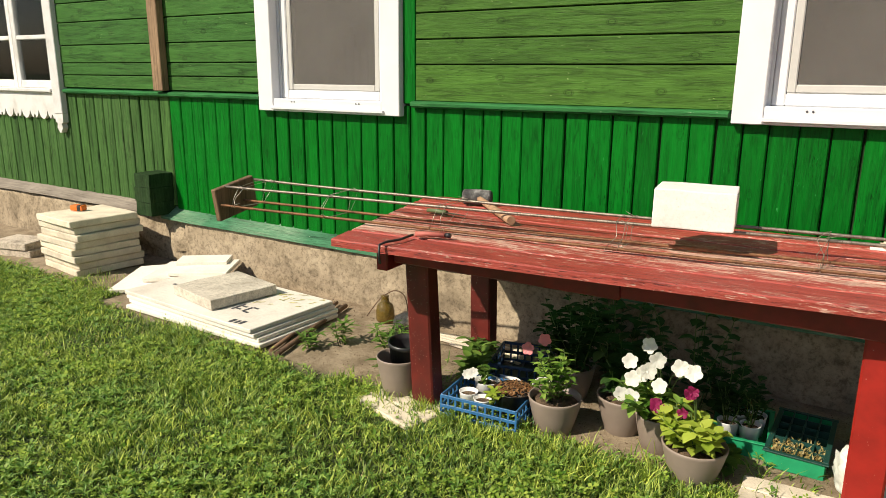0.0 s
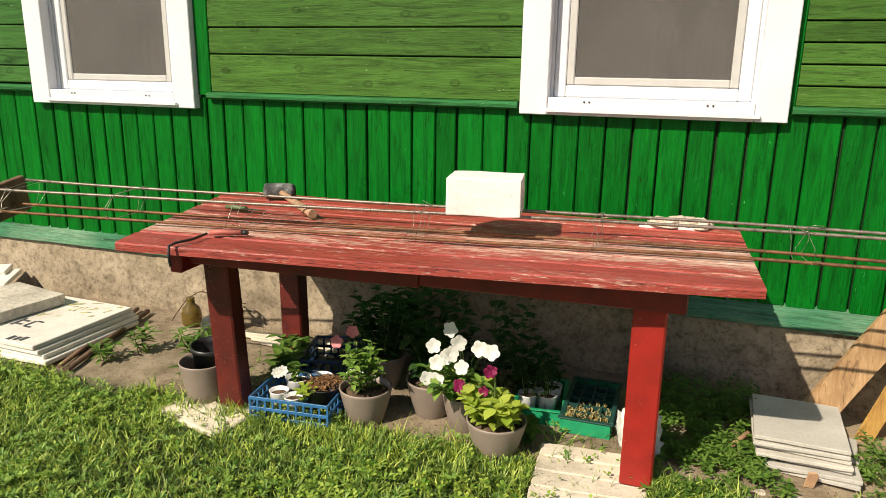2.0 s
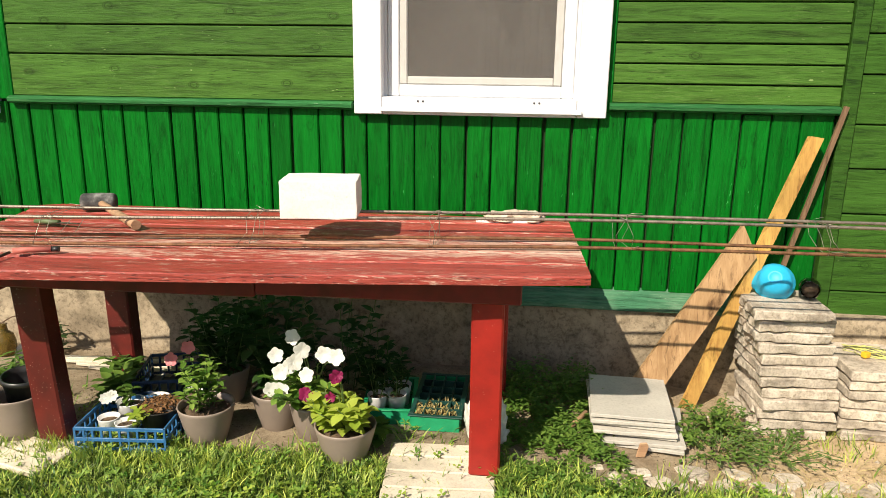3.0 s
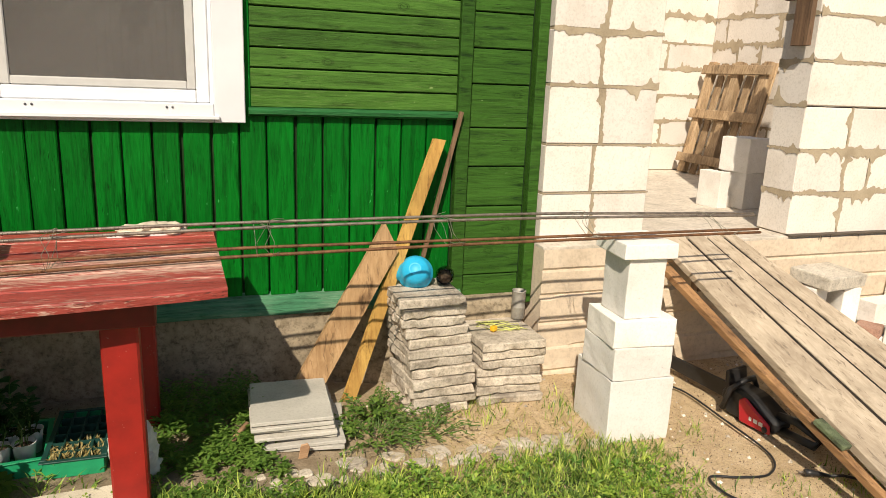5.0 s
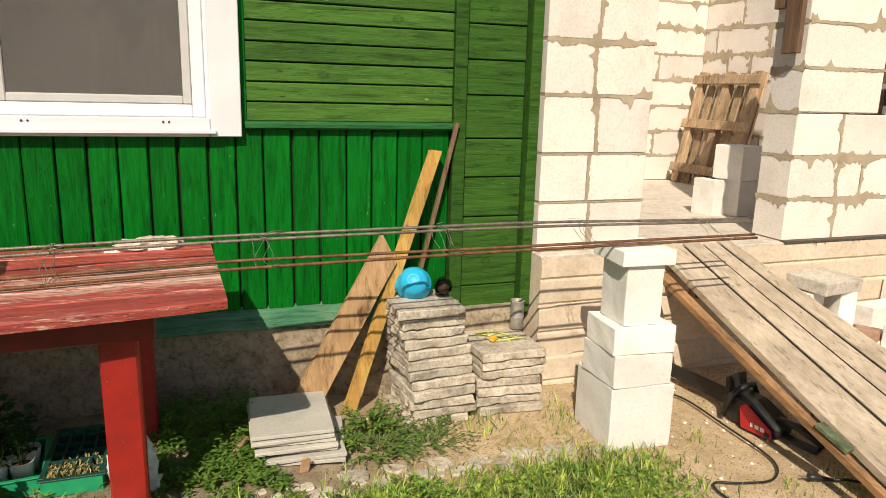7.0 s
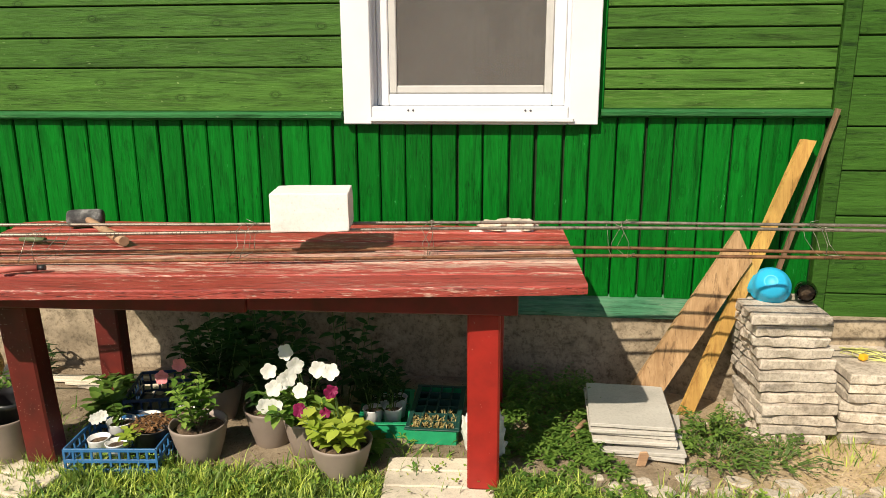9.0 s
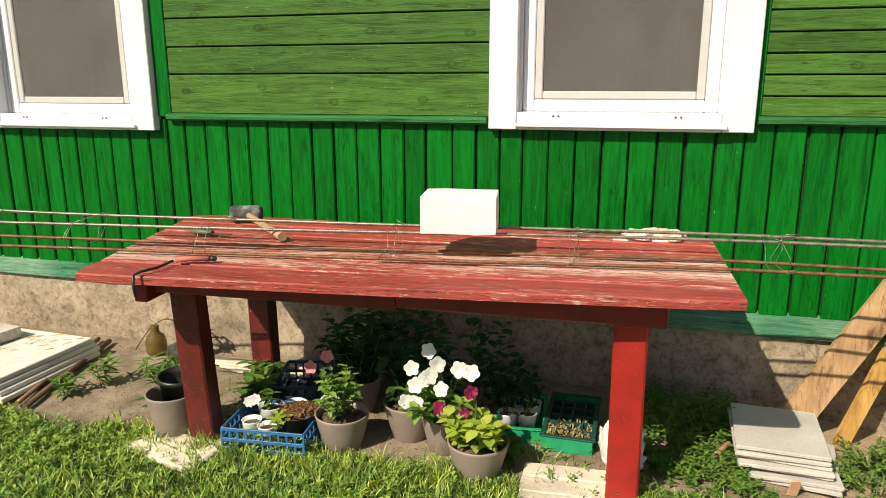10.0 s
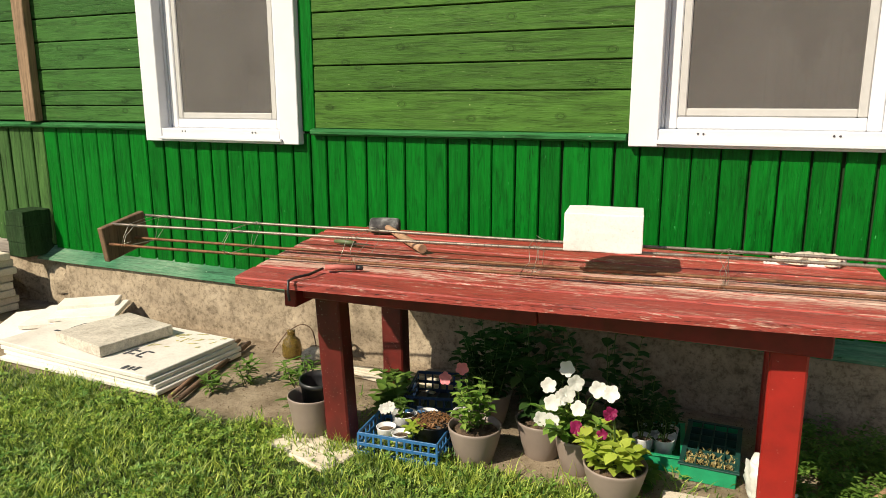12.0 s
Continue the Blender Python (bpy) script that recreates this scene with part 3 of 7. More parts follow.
LOW_Z = 0.425
JOINTS = (-3.279, -3.175, -3.070, -2.976, -2.860, -2.745, -2.625, -2.500, -2.379, -2.274, -2.168, -2.066, -1.965, -1.868, -1.772, -1.670, -1.568,
          -1.470, -1.377, -1.277, -1.171, -1.068, -0.971, -0.870, -0.768, -0.665, -0.563, -0.461, -0.360, -0.263, -0.155, -0.056, 0.041, 0.130,
          0.230, 0.331, 0.430, 0.532, 0.630, 0.730, 0.833, 0.935, 1.034, 1.139, 1.247, 1.351, 1.456, 1.558, 1.665, 1.782)
for x0, x1 in zip(JOINTS, JOINTS[1:]):
    gap = rng.choice((0.004, 0.005, 0.007, 0.010, 0.013))
    me = board_mesh(x1 - x0 - gap, 0.70, GREEN_LOW)
    piece("board", me, wall_south, pose((x0 + x1) / 2, 0.012 - rng.uniform(0, 0.003), LOW_Z + rng.uniform(-0.006, 0.004), 0, rng.uniform(-0.2, 0.2), 0))
olds = [board_mesh(PITCH - g, 0.69, GREEN_OLD) for g in (0.004, 0.007, 0.011)]
x = JOINTS[0] - PITCH
while x > -6.2:
    piece("board", olds[rng.choice((0, 1, 2))], wall_south, pose(x + PITCH / 2, 0.013 - rng.uniform(0, 0.003), LOW_Z + 0.02 + rng.uniform(-0.006, 0.004), 0, rng.uniform(-0.3, 0.3), 0))
    x -= PITCH


def lap_mesh(length, h, material, name="board"):
    """A horizontal cladding board, its face leaning out to a drip edge below; left end at the origin."""
    bm = bmesh.new()
    prof = [(0, 0), (-0.018, 0.0), (-0.021, 0.003), (-0.0195, h - 0.010), (-0.015, h - 0.005), (0, h - 0.005)]
    n = max(2, int(length / 0.25))
    rows = []
    for i in range(n + 1):
        u = length * i / n
        rows.append([bm.verts.new((u, y + 0.0012 * noise.noise(Vector((u * 3, z * 9, h * 31))), z)) for y, z in prof])
    for a, b in zip(rows, rows[1:]):
        for j in range(len(prof) - 1):
            bm.faces.new((a[j], a[j + 1], b[j + 1], b[j])[::-1])
    bm.faces.new(rows[0])
    bm.faces.new(rows[-1][::-1])
    bmesh.ops.recalc_face_normals(bm, faces=bm.faces[:])
    return mesh_of(bm, name, material)


def lap_field(x0, x1, joints, material):
    for z0, z1 in zip(joints, joints[1:]):
        piece("board", lap_mesh(x1 - x0, z1 - z0, material), wall_south, pose(x0, 0.012 - rng.uniform(0, 0.003), z0, 0, 0, 0))


def steps(*z, pitch, top=WALL_T):
    out = list(z)
    while out[-1] < top:
        out.append(out[-1] + pitch * rng.uniform(0.97, 1.03))
    return out


lap_field(W2[1] + 0.075, W3[0], steps(1.146, 1.314, 1.428, 1.545, pitch=0.117), GREEN_UP)
lap_field(W3[1] + 0.023, 1.785, steps(1.158, 1.230, 1.303, 1.376, 1.447, pitch=0.072), GREEN_UP)
lap_field(W1[1], W2[0] - 0.002, steps(1.163, 1.248, 1.327, 1.442, 1.589, pitch=0.125), GREEN_LEFT)
lap_field(-6.6, W1[0], steps(1.163, 1.248, 1.327, 1.442, 1.589, pitch=0.125), GREEN_LEFT)
lap_field(1.845, 2.105, steps(0.335, 0.465, 0.605, 0.767, 0.936, 1.097, 1.274, 1.415, 1.555, pitch=0.145), GREEN_CORNER)
part("jamb_board", span(W2[1] + 0.002, W2[1] + 0.072, -0.014, 0.012, 1.130, WALL_T, 0.003), GREEN_LOW, wall_south)
part("jamb_board", span(W3[1] + 0.002, W3[1] + 0.022, -0.012, 0.012, 1.12, WALL_T, 0.003), GREEN_LOW, wall_south)
part("corner_board", span(1.787, 1.842, -0.030, 0.012, 0.33, WALL_T, 0.004), GREEN_CORNER, wall_south)
part("corner_board", span(2.118, 2.165, -0.045, 0.012, 0.33, WALL_T, 0.004), GREEN_CORNER, wall_south)


def trim_rail(x0, x1, z, ob_name="trim"):
    prof = [(0.012, 0), (-0.026, -0.004), (-0.038, 0.004), (-0.040, 0.016), (-0.030, 0.024), (-0.022, 0.026), (0.012, 0.030)]
    bm = bmesh.new()
    n = max(2, int((x1 - x0) / 0.2))
    rows = []
    for i in range(n + 1):
        u = x0 + (x1 - x0) * i / n
        s = 0.003 * noise.noise(Vector((u * 2.1, 4, 0)))
        rows.append([bm.verts.new((u, y, z + zz - 0.006 + s)) for y, zz in prof])
    for a, b in zip(rows, rows[1:]):
        for j in range(len(prof) - 1):
            bm.faces.new((a[j], b[j], b[j + 1], a[j + 1]))
    bm.faces.new(rows[0])
    bm.faces.new(rows[-1][::-1])
    bmesh.ops.recalc_face_normals(bm, faces=bm.faces[:])
    return tagged(part(ob_name, bm, GREEN_TRIM), "green painted moulded rail across the cladding", "trim", kind="structure")


trim_rail(W2[1] + 0.06, W3[0] - 0.012, 1.124)
trim_rail(W3[1] + 0.012, 1.785, 1.136)
trim_rail(W1[1] + 0.02, W2[0] - 0.01, 1.132)


def ledge(x0, x1, z, material, label):
    bm = bmesh.new()
    prof = [(0.012, 0.010), (-0.075, -0.045), (-0.078, -0.060), (-0.070, -0.064), (0.012, -0.060)]
    n = max(2, int((x1 - x0) / 0.15))
    rows = []
    for i in range(n + 1):
        u = x0 + (x1 - x0) * i / n
        s = 0.004 * noise.noise(Vector((u * 3.1, 9, 0)))
        rows.append([bm.verts.new((u, y + s, z + zz + s)) for y, zz in prof])
    for a, b in zip(rows, rows[1:]):
        for j in range(len(prof) - 1):
            bm.faces.new((a[j], b[j], b[j + 1], a[j + 1]))
    bm.faces.new(rows[0])
    bm.faces.new(rows[-1][::-1])
    bmesh.ops.recalc_face_normals(bm, faces=bm.faces[:])
    return tagged(part("trim", bm, material), label, "ledge", kind="structure")


ledge(-3.36, 1.83, 0.425, GREEN_LEDGE, "sloping green painted drip ledge above the plinth")
ledge(-6.6, -3.38, 0.445, OLD_LEDGE, "bare grey wooden drip ledge above the plinth")


def plinth():
    bm = bmesh.new()
    n, m = 190, 14
    g = []
    for i in range(n + 1):
        x = -6.6 + (2.13 + 6.6) * i / n
        row = []
        for j in range(m + 1):
            z = -0.12 + (0.372 + 0.12) * j / m
            y = -0.055 - 0.016 * (1 - j / m) + 0.010 * noise.noise(Vector((x * 5, z * 6, 0))) + 0.005 * noise.noise(Vector((x * 19, z * 21, 4)))
            if -3.62 < x < -3.16:
                y += 0.05 * smooth(0.0, 0.3, noise.noise(Vector((x * 6, z * 8, 2))) + 0.3)
            row.append(bm.verts.new((x, y, z)))
        g.append(row)
    for i in range(n):
        for j in range(m):
            bm.faces.new((g[i][j], g[i + 1][j], g[i + 1][j + 1], g[i][j + 1])).smooth = True
    back = [[bm.verts.new((r[k].co.x, 0.18, r[k].co.z)) for k in (0, m)] for r in (g[0], g[-1])]
    bm.faces.new((g[0][m], *(v for v in [g[i][m] for i in range(1, n + 1)]), back[1][1], back[0][1]))
    bm.faces.new((g[0][0], *[g[0][j] for j in range(1, m + 1)], back[0][1], back[0][0]))
    bm.faces.new((*[g[n][j] for j in range(m, -1, -1)], back[1][0], back[1][1]))
    return tagged(part("plinth", bm, CONC), "stained rough concrete house plinth, chipped in places", "plinth", kind="structure")


plinth()


# ---- windows ----
def pvc_window(name, w, label):
    x0, x1, z0, z1 = w
    win = thing(name, label, "window", pose(x0, 0, z0), kind="structure")
    W, H = x1 - x0, z1 - z0
    cw = 0.108
    part("casing", span(0, cw, -0.045, 0.012, 0, H, 0.003), WHITE, win)
    part("casing", span(W - cw, W, -0.045, 0.012, 0, H, 0.003), WHITE, win)
    part("casing", span(cw + 0.001, W - cw - 0.001, -0.043, 0.012, H - cw, H, 0.003), WHITE, win)
    sill = span(cw + 0.001, W - cw - 0.001, -0.042, 0.055, 0, 0.066, 0.003)
    span(0.105, W - 0.09, -0.060, -0.0455, 0.010, 0.026, 0.003, bm=sill)
    part("window_sill", sill, WHITE, win)
    for a in (cw - 0.004, W - cw - 0.012):
        part("reveal", span(a, a + 0.016, 0.0125, 0.09, 0.03, H - 0.06), WHITE, win)
    fr = bmesh.new()
    a, b, c, d = cw + 0.013, W - cw - 0.013, 0.0665, H - cw
    yf = 0.018
    for q in ((a, a + 0.045, c, d), (b - 0.045, b, c, d), (a + 0.0455, b - 0.0455, c, c + 0.045), (a + 0.0455, b - 0.0455, d - 0.045, d)):
        span(q[0], q[1], yf, yf + 0.05, q[2], q[3], 0.004, bm=fr)
    part("window_frame", fr, WHITE, win)
    sa = bmesh.new()
    a, b, c, d = a + 0.046, b - 0.046, c + 0.046, d - 0.046
    for q in ((a, a + 0.030, c, d), (b - 0.030, b, c, d), (a + 0.0305, b - 0.0305, c, c + 0.030), (a + 0.0305, b - 0.0305, d - 0.030, d)):
        span(q[0], q[1], yf + 0.004, yf + 0.045, q[2], q[3], 0.004, bm=sa)
    part("sash", sa, SASH, win, "beige plastic screen frame")
    a, b, c, d = a + 0.030, b - 0.030, c + 0.030, d - 0.030
    part("insect_screen", span(a, b, yf + 0.012, yf + 0.0125, c, d), SCREEN, win, "grey insect mesh")
    pane = part("pane", span(a - 0.01, b + 0.01, yf + 0.050, yf + 0.054, c - 0.01, d + 0.01), GLASS, win)
    pane.visible_shadow = False
    # flat panel behind the pane, the room's darkness painted on
    part("dark_interior", span(a - 0.03, b + 0.03, yf + 0.140, yf + 0.150, c - 0.03, d + 0.03), ROOM_SHADE, win)
    cur = bmesh.new()
    for i in range(11):
        xx = a + (b - a) * (0.50 + 0.045 * i)
        hh = 0.20 + 0.09 * math.sin(i * 0.9 + 0.6)
        tube([(xx, yf + 0.110 + 0.010 * (i % 2), c), (xx, yf + 0.110 + 0.010 * (i % 2), c + hh)], 0.020, 7, cur)
    part("curtain", cur, plain("grey_curtain", (0.34, 0.33, 0.31), 0.9), win, "pale curtain hanging behind the glass")
    vents = bmesh.new()
    for fx in (0.26, 0.28, 0.72, 0.74):
        lathe([(0.0, -0.001), (0.004, -0.001), (0.004, 0.0)], 8, vents, (0, 0, 0))
        for v in list(vents.verts)[-24:]:
            v.co = Vector((W * fx + v.co.x, -0.0435 + v.co.z, 0.052 + v.co.y))
    part("drain_hole", vents, INKBAR, win)
    lever = span(cw + 0.022, cw + 0.036, 0.03, 0.057, 0.52, 0.56, 0.003)
    part("hinge", lever, WHITE, win)
    return win


pvc_window("window_2", W2, "white framed plastic window with grey insect screen")
pvc_window("window_3", W3, "white framed wide plastic window with grey insect screen")


def old_window():
    x0, x1, z0, z1 = W1
    win = thing("window_1", "old white wooden casement window with carved lower casing", "window", pose(x0, 0, z0), kind="structure")
    W, H = x1 - x0, z1 - z0
    part("casing", span(W - 0.10, W, -0.045, 0.012, -0.02, H, 0.004), WHITE_OLD, win)
    part("casing", span(0, 0.10, -0.045, 0.012, -0.02, H, 0.004), WHITE_OLD, win)
    part("casing", span(0.101, W - 0.101, -0.043, 0.012, H - 0.1, H, 0.004), WHITE_OLD, win)
    for s in (W - 0.05, 0.05):
        sp = [(s - 0.05, -0.021), (s - 0.046, -0.075), (s - 0.024, -0.088), (s - 0.034, -0.115), (s - 0.008, -0.150), (s + 0.008, -0.150), (s + 0.034, -0.115), (s + 0.024, -0.088), (s + 0.046, -0.075), (s + 0.05, -0.021)]
        part("pendant", outline([(p, q + 0.0) for p, q in sp], 0.04, "y"), WHITE_OLD, win).location = (0, -0.042, 0)
    pts = [(0.101, 0.125), (0.101, 0.02)]
    n = 90
    for i in range(n + 1):
        u = i / n
        xx = 0.101 + (W - 0.202) * u
        ph = (u * 5) % 1
        zz = -0.002 - 0.062 * abs(math.sin(2 * math.pi * ph)) ** 0.55 + (0.030 if 0.70 < ph < 0.80 else 0)
        pts.append((xx, zz))
    pts += [(W - 0.101, 0.02), (W - 0.101, 0.125)]
    part("carved_apron", outline(pts, 0.030, "y"), WHITE_OLD, win, "white carved scalloped board").location = (0, -0.028, 0)
    part("window_sill", span(0.101, W - 0.101, -0.055, 0.05, 0.126, 0.150, 0.004), WHITE_OLD, win)
    a, b, c, d = 0.102, W - 0.102, 0.151, H - 0.101
    mid = (a + b) / 2
    for p, q in ((a, mid - 0.002), (mid + 0.002, b)):
        fr = bmesh.new()
        for r in ((p, p + 0.05, c, d), (q - 0.05, q, c, d), (p + 0.0505, q - 0.0505, c, c + 0.055), (p + 0.0505, q - 0.0505, d - 0.05, d), (p + 0.0505, q - 0.0505, c + 0.34, c + 0.37)):
            span(r[0], r[1], 0.03, 0.07, r[2], r[3], 0.004, bm=fr)
        part("casement", fr, WHITE_OLD, win)
        pane = part("pane", span(p + 0.045, q - 0.045, 0.048, 0.052, c + 0.05, d - 0.045), GLASS, win)
        pane.visible_shadow = False
    # same painted darkness behind the old casements, no room is built
    part("dark_interior", span(a, b, 0.10, 0.11, c, d), ROOM_SHADE, win)
    cur = bmesh.new()
    for i in range(26):
        xx = a + 0.04 + i * 0.04
        tube([(xx, 0.088 + 0.006 * (i % 2), c + 0.2), (xx, 0.088 + 0.006 * (i % 2), c + 0.26)], 0.018, 6, cur)
    part("curtain", cur, PAPER_WHITE, win, "strip of white curtain behind the glass")


old_window()
batten = part("wall_batten", span(-3.345, -3.255, -0.062, -0.012, 1.158, WALL_T, 0.004), raw_wood("batten_wood", (0.46, 0.31, 0.18), (0.16, 0.10, 0.055), "z"))
tagged(batten, "rough brown timber batten standing on the wall rail", "batten")

# ---- table ----
TZ = 0.755
table = thing("work_table", "red painted wooden garden table with worn top boards", "table", pose(0, 0, 0))
FL, FR, BL, BR = Vector((-0.980, -1.158, -0.008)), Vector((0.840, -1.000, 0.007)), Vector((-1.166, -0.278, 0)), Vector((0.822, -0.245, 0.002))


def table_boards():
    cuts = [0.0, 0.165, 0.325, 0.50, 0.66, 0.83, 1.0]
    for i, (a, b) in enumerate(zip(cuts, cuts[1:])):
        g = 0.0065
        def edge(f, s):
            l, r = FL.lerp(BL, f), FR.lerp(BR, f)
            return l.lerp(r, s)
        n = 24
        bm = bmesh.new()
        rows = []
        width = (FL - BL).length
        for j in range(n + 1):
            s = j / n
            sag = -0.003 * math.sin(math.pi * s) * (1 - a)
            p, q = edge(a + g / width, s), edge(b - g / width, s)
            if i == 5 and j == 0:
                q = p.lerp(q, 0.72)
            if i == 0 and j in (0, n):
                p = p.lerp(q, 0.06)
            w = 0.002 * noise.noise(Vector((s * 3, i * 5.0, 0)))
            rows.append([bm.verts.new(v) for v in ((p.x, p.y, TZ + p.z - 0.025 + sag), (p.x, p.y, TZ + p.z - 0.004 + sag), (p.x, p.y + 0.004, TZ + p.z + sag + w), (q.x, q.y - 0.004, TZ + q.z + sag + w), (q.x, q.y, TZ + q.z - 0.004 + sag), (q.x, q.y, TZ + q.z - 0.025 + sag))])
        for u, v in zip(rows, rows[1:]):
            for k in range(6):
                bm.faces.new((u[k], v[k], v[(k + 1) % 6], u[(k + 1) % 6]))
        bm.faces.new(rows[0])
        bm.faces.new(rows[-1][::-1])
        bmesh.ops.recalc_face_normals(bm, faces=bm.faces[:])
        part("top_board", bm, RED_TOP, table)


table_boards()
# foot, lean of the leg from foot to top, width
LEGS = ((-0.815, -0.825, -0.056, 0.095), (0.575, -0.848, -0.004, 0.092), (-0.873, -0.300, -0.016, 0.095), (0.577, -0.300, 0.0, 0.094))
for lx, ly, lean, wide in LEGS:
    tilt = Matrix.Identity(4)
    tilt[0][2] = lean
    zb = 0.094 if ly < -0.5 else 0.072
    leg = box(wide, 0.072, TZ - 0.031 - zb, (0, 0, zb), 0.006)
    bmesh.ops.transform(leg, matrix=Matrix.Translation((lx - lean * 0.08, ly, 0)) @ tilt, verts=leg.verts[:])
    part("leg", leg, RED_LEG if lx > 0 else RED_LEG_OLD, table, "bright red painted leg" if lx > 0 else "dark red leg with whitish paint splashes")


def bar_between(a, b, w, z0, z1, bevel=0.004):
    a, b = Vector(a), Vector(b)
    d = b - a
    ang = math.degrees(math.atan2(d.y, d.x))
    return box(d.length, w, z1 - z0, ((a.x + b.x) / 2, (a.y + b.y) / 2, z0), bevel, 1, None, pose(0, 0, 0, 0, 0, ang))


part("front_rail", bar_between((-0.875, -0.935), (-0.085, -0.918), 0.030, 0.640, 0.714), RED_RAIL, table)
part("front_rail", bar_between((-0.083, -0.918), (0.666, -0.904), 0.030, 0.648, 0.722), RED_RAIL, table)
part("side_rail", bar_between((-0.900, -0.985), (-0.930, -0.33), 0.045, 0.615, 0.714), RED_RAIL, table)
part("side_rail", bar_between((0.645, -0.885), (0.625, -0.30), 0.040, 0.650, 0.7245), RED_RAIL, table)
part("back_rail", bar_between((-0.90, -0.27), (0.60, -0.25), 0.030, 0.650, 0.7245), RED_RAIL, table)

# ---- rebar cage across the table ----
cage = thing("rebar_cage", "long rusty rebar cage tied with wire across the table", "rebar cage")
BARS = (
    (RUST, ((-1.70, -1.000, 0.762), (-1.20, -0.955, 0.764), (-0.65, -0.885, 0.763), (-0.14, -0.828, 0.764), (0.83, -0.722, 0.772), (1.42, -0.680, 0.768), (1.84, -0.662, 0.767), (2.80, -0.668, 0.767))),
    (RUST, ((-1.70, -0.870, 0.762), (-1.31, -0.832, 0.764), (-0.715, -0.78, 0.764), (-0.18, -0.722, 0.765), (0.83, -0.610, 0.770), (1.44, -0.605, 0.767), (1.86, -0.610, 0.767), (2.84, -0.612, 0.767))),
    (STEEL, ((-1.70, -0.965, 0.830), (-1.23, -0.910, 0.832), (-0.67, -0.842, 0.832), (-0.157, -0.765, 0.832), (0.38, -0.670, 0.832), (0.835, -0.618, 0.832), (1.43, -0.594, 0.832), (1.86, -0.580, 0.830), (2.89, -0.530, 0.803))),
    (STEEL, ((-1.70, -0.810, 0.842), (-1.36, -0.772, 0.834), (-0.76, -0.705, 0.832), (-0.18, -0.655, 0.832), (0.371, -0.580, 0.832), (0.837, -0.536, 0.832), (1.45, -0.525, 0.832), (1.90, -0.503, 0.830), (2.92, -0.490, 0.803))),
)


def bar_at(pts, x):
    """The bar's centre where it passes x."""
    for a, b in zip(pts, pts[1:]):
        if x <= b[0]:
            return Vector(a).lerp(Vector(b), (x - a[0]) / (b[0] - a[0]))
    return Vector(pts[-1])


def bar_line(pts):
    """The bar's line, its bends rounded off."""
    out = []
    for i in range(81):
        x = pts[0][0] + (pts[-1][0] - pts[0][0]) * i / 80
        near = [bar_at(pts, min(pts[-1][0], max(pts[0][0], x + o))) for o in (-0.2, -0.1, 0, 0.1, 0.2)]
        p = sum(near, Vector()) / 5
        p.x = x
        p.y += 0.002 * noise.noise(Vector((x * 2.3, pts[0][1] * 40, 0)))
        out.append(p)
    return out


LINES = []
for metal, pts in BARS:
    line = bar_line(pts)
    LINES.append(line)
    bm = tube(line, 0.0052, 7)
    reach = line[-1].x - line[0].x
    for u in np.arange(0.0, reach - 0.006, 0.011):
        j = min(79, int(u / reach * 80))
        c = line[j].lerp(line[j + 1], u / reach * 80 - j)
        tube([c, c + Vector((0.004, 0, 0))], 0.0055, 5, bm)
    part("bar", bm, metal, cage, "ribbed rusty steel bar" if metal is RUST else "ribbed dull steel bar")
for u in (-1.62, -1.20, -0.75, -0.165, 0.385, 0.95, 1.55, 2.08, 2.65):
    bm = bmesh.new()
    r = 0.008
    for o in (0.0, 0.020):
        c = [bar_at([tuple(p) for p in line], u + o + rng.uniform(-0.02, 0.02)) for line in LINES]
        loop = [c[0] + Vector((0, -r, -r * 0.4)), c[1] + Vector((0, r, -r * 0.4)), c[1].lerp(c[3], 0.5) + Vector((rng.uniform(-.015, .015), r + rng.uniform(-.01, .012), 0)), c[3] + Vector((0, r, r * 0.6)),
                c[3].lerp(c[2], 0.5) + Vector((0, 0, r)), c[2] + Vector((0, -r, r * 0.6)), c[2].lerp(c[0], 0.5) + Vector((rng.uniform(-.02, .02), -r + rng.uniform(-.012, .004), 0))]
        tube(loop, 0.0010, 5, bm, close=True)
    for k in (0, 2, 3):
        e = c[k]
        tube([e + Vector((0, -0.007, 0.004)), e + Vector((rng.uniform(-.02, .02), -0.016, 0.012)), e + Vector((rng.uniform(-.05, .05), -0.010, rng.uniform(-0.01, 0.02)))], 0.0009, 5, bm)
    part("wire_tie", bm, WIRE, cage)
end = box(0.024, 0.215, 0.130, (-1.705, -0.893, 0.712), 0.003, 1, None, pose(0, 0, 0, 9, 0, 4))
part("end_board", end, BROWN, cage, "square brown board pushed on the bar ends")


# ---- blocks and tools on the table ----
def aac(name, sx, sy, sz, at, turn, label, parent=None, group=""):
    bm = box(sx, sy, sz, (0, 0, 0), 0.004, 2)
    bmesh.ops.subdivide_edges(bm, edges=[e for e in bm.edges if e.calc_length() > 0.05], cuts=3, use_grid_fill=True)
    rough_up(bm, 0.0030, 19, rng.random() * 9)
    for c in (v for v in list(bm.verts) if len(v.link_faces) and max(f.normal.angle(v.normal, 0) for f in v.link_faces) > 0.75):
        if rng.random() < 0.35:
            c.co -= c.normal * rng.uniform(0.002, 0.009)
    ob = part(name, bm, AAC_CLEAN)
    ob.matrix_basis = pose(*at, 0, 0, turn)
    return tagged(ob, label, "block", group)


aac("aerated_block", 0.227, 0.172, 0.113, (0.049, -0.688, 0.8375), 8.5, "white aerated concrete block resting on the rebar cage")

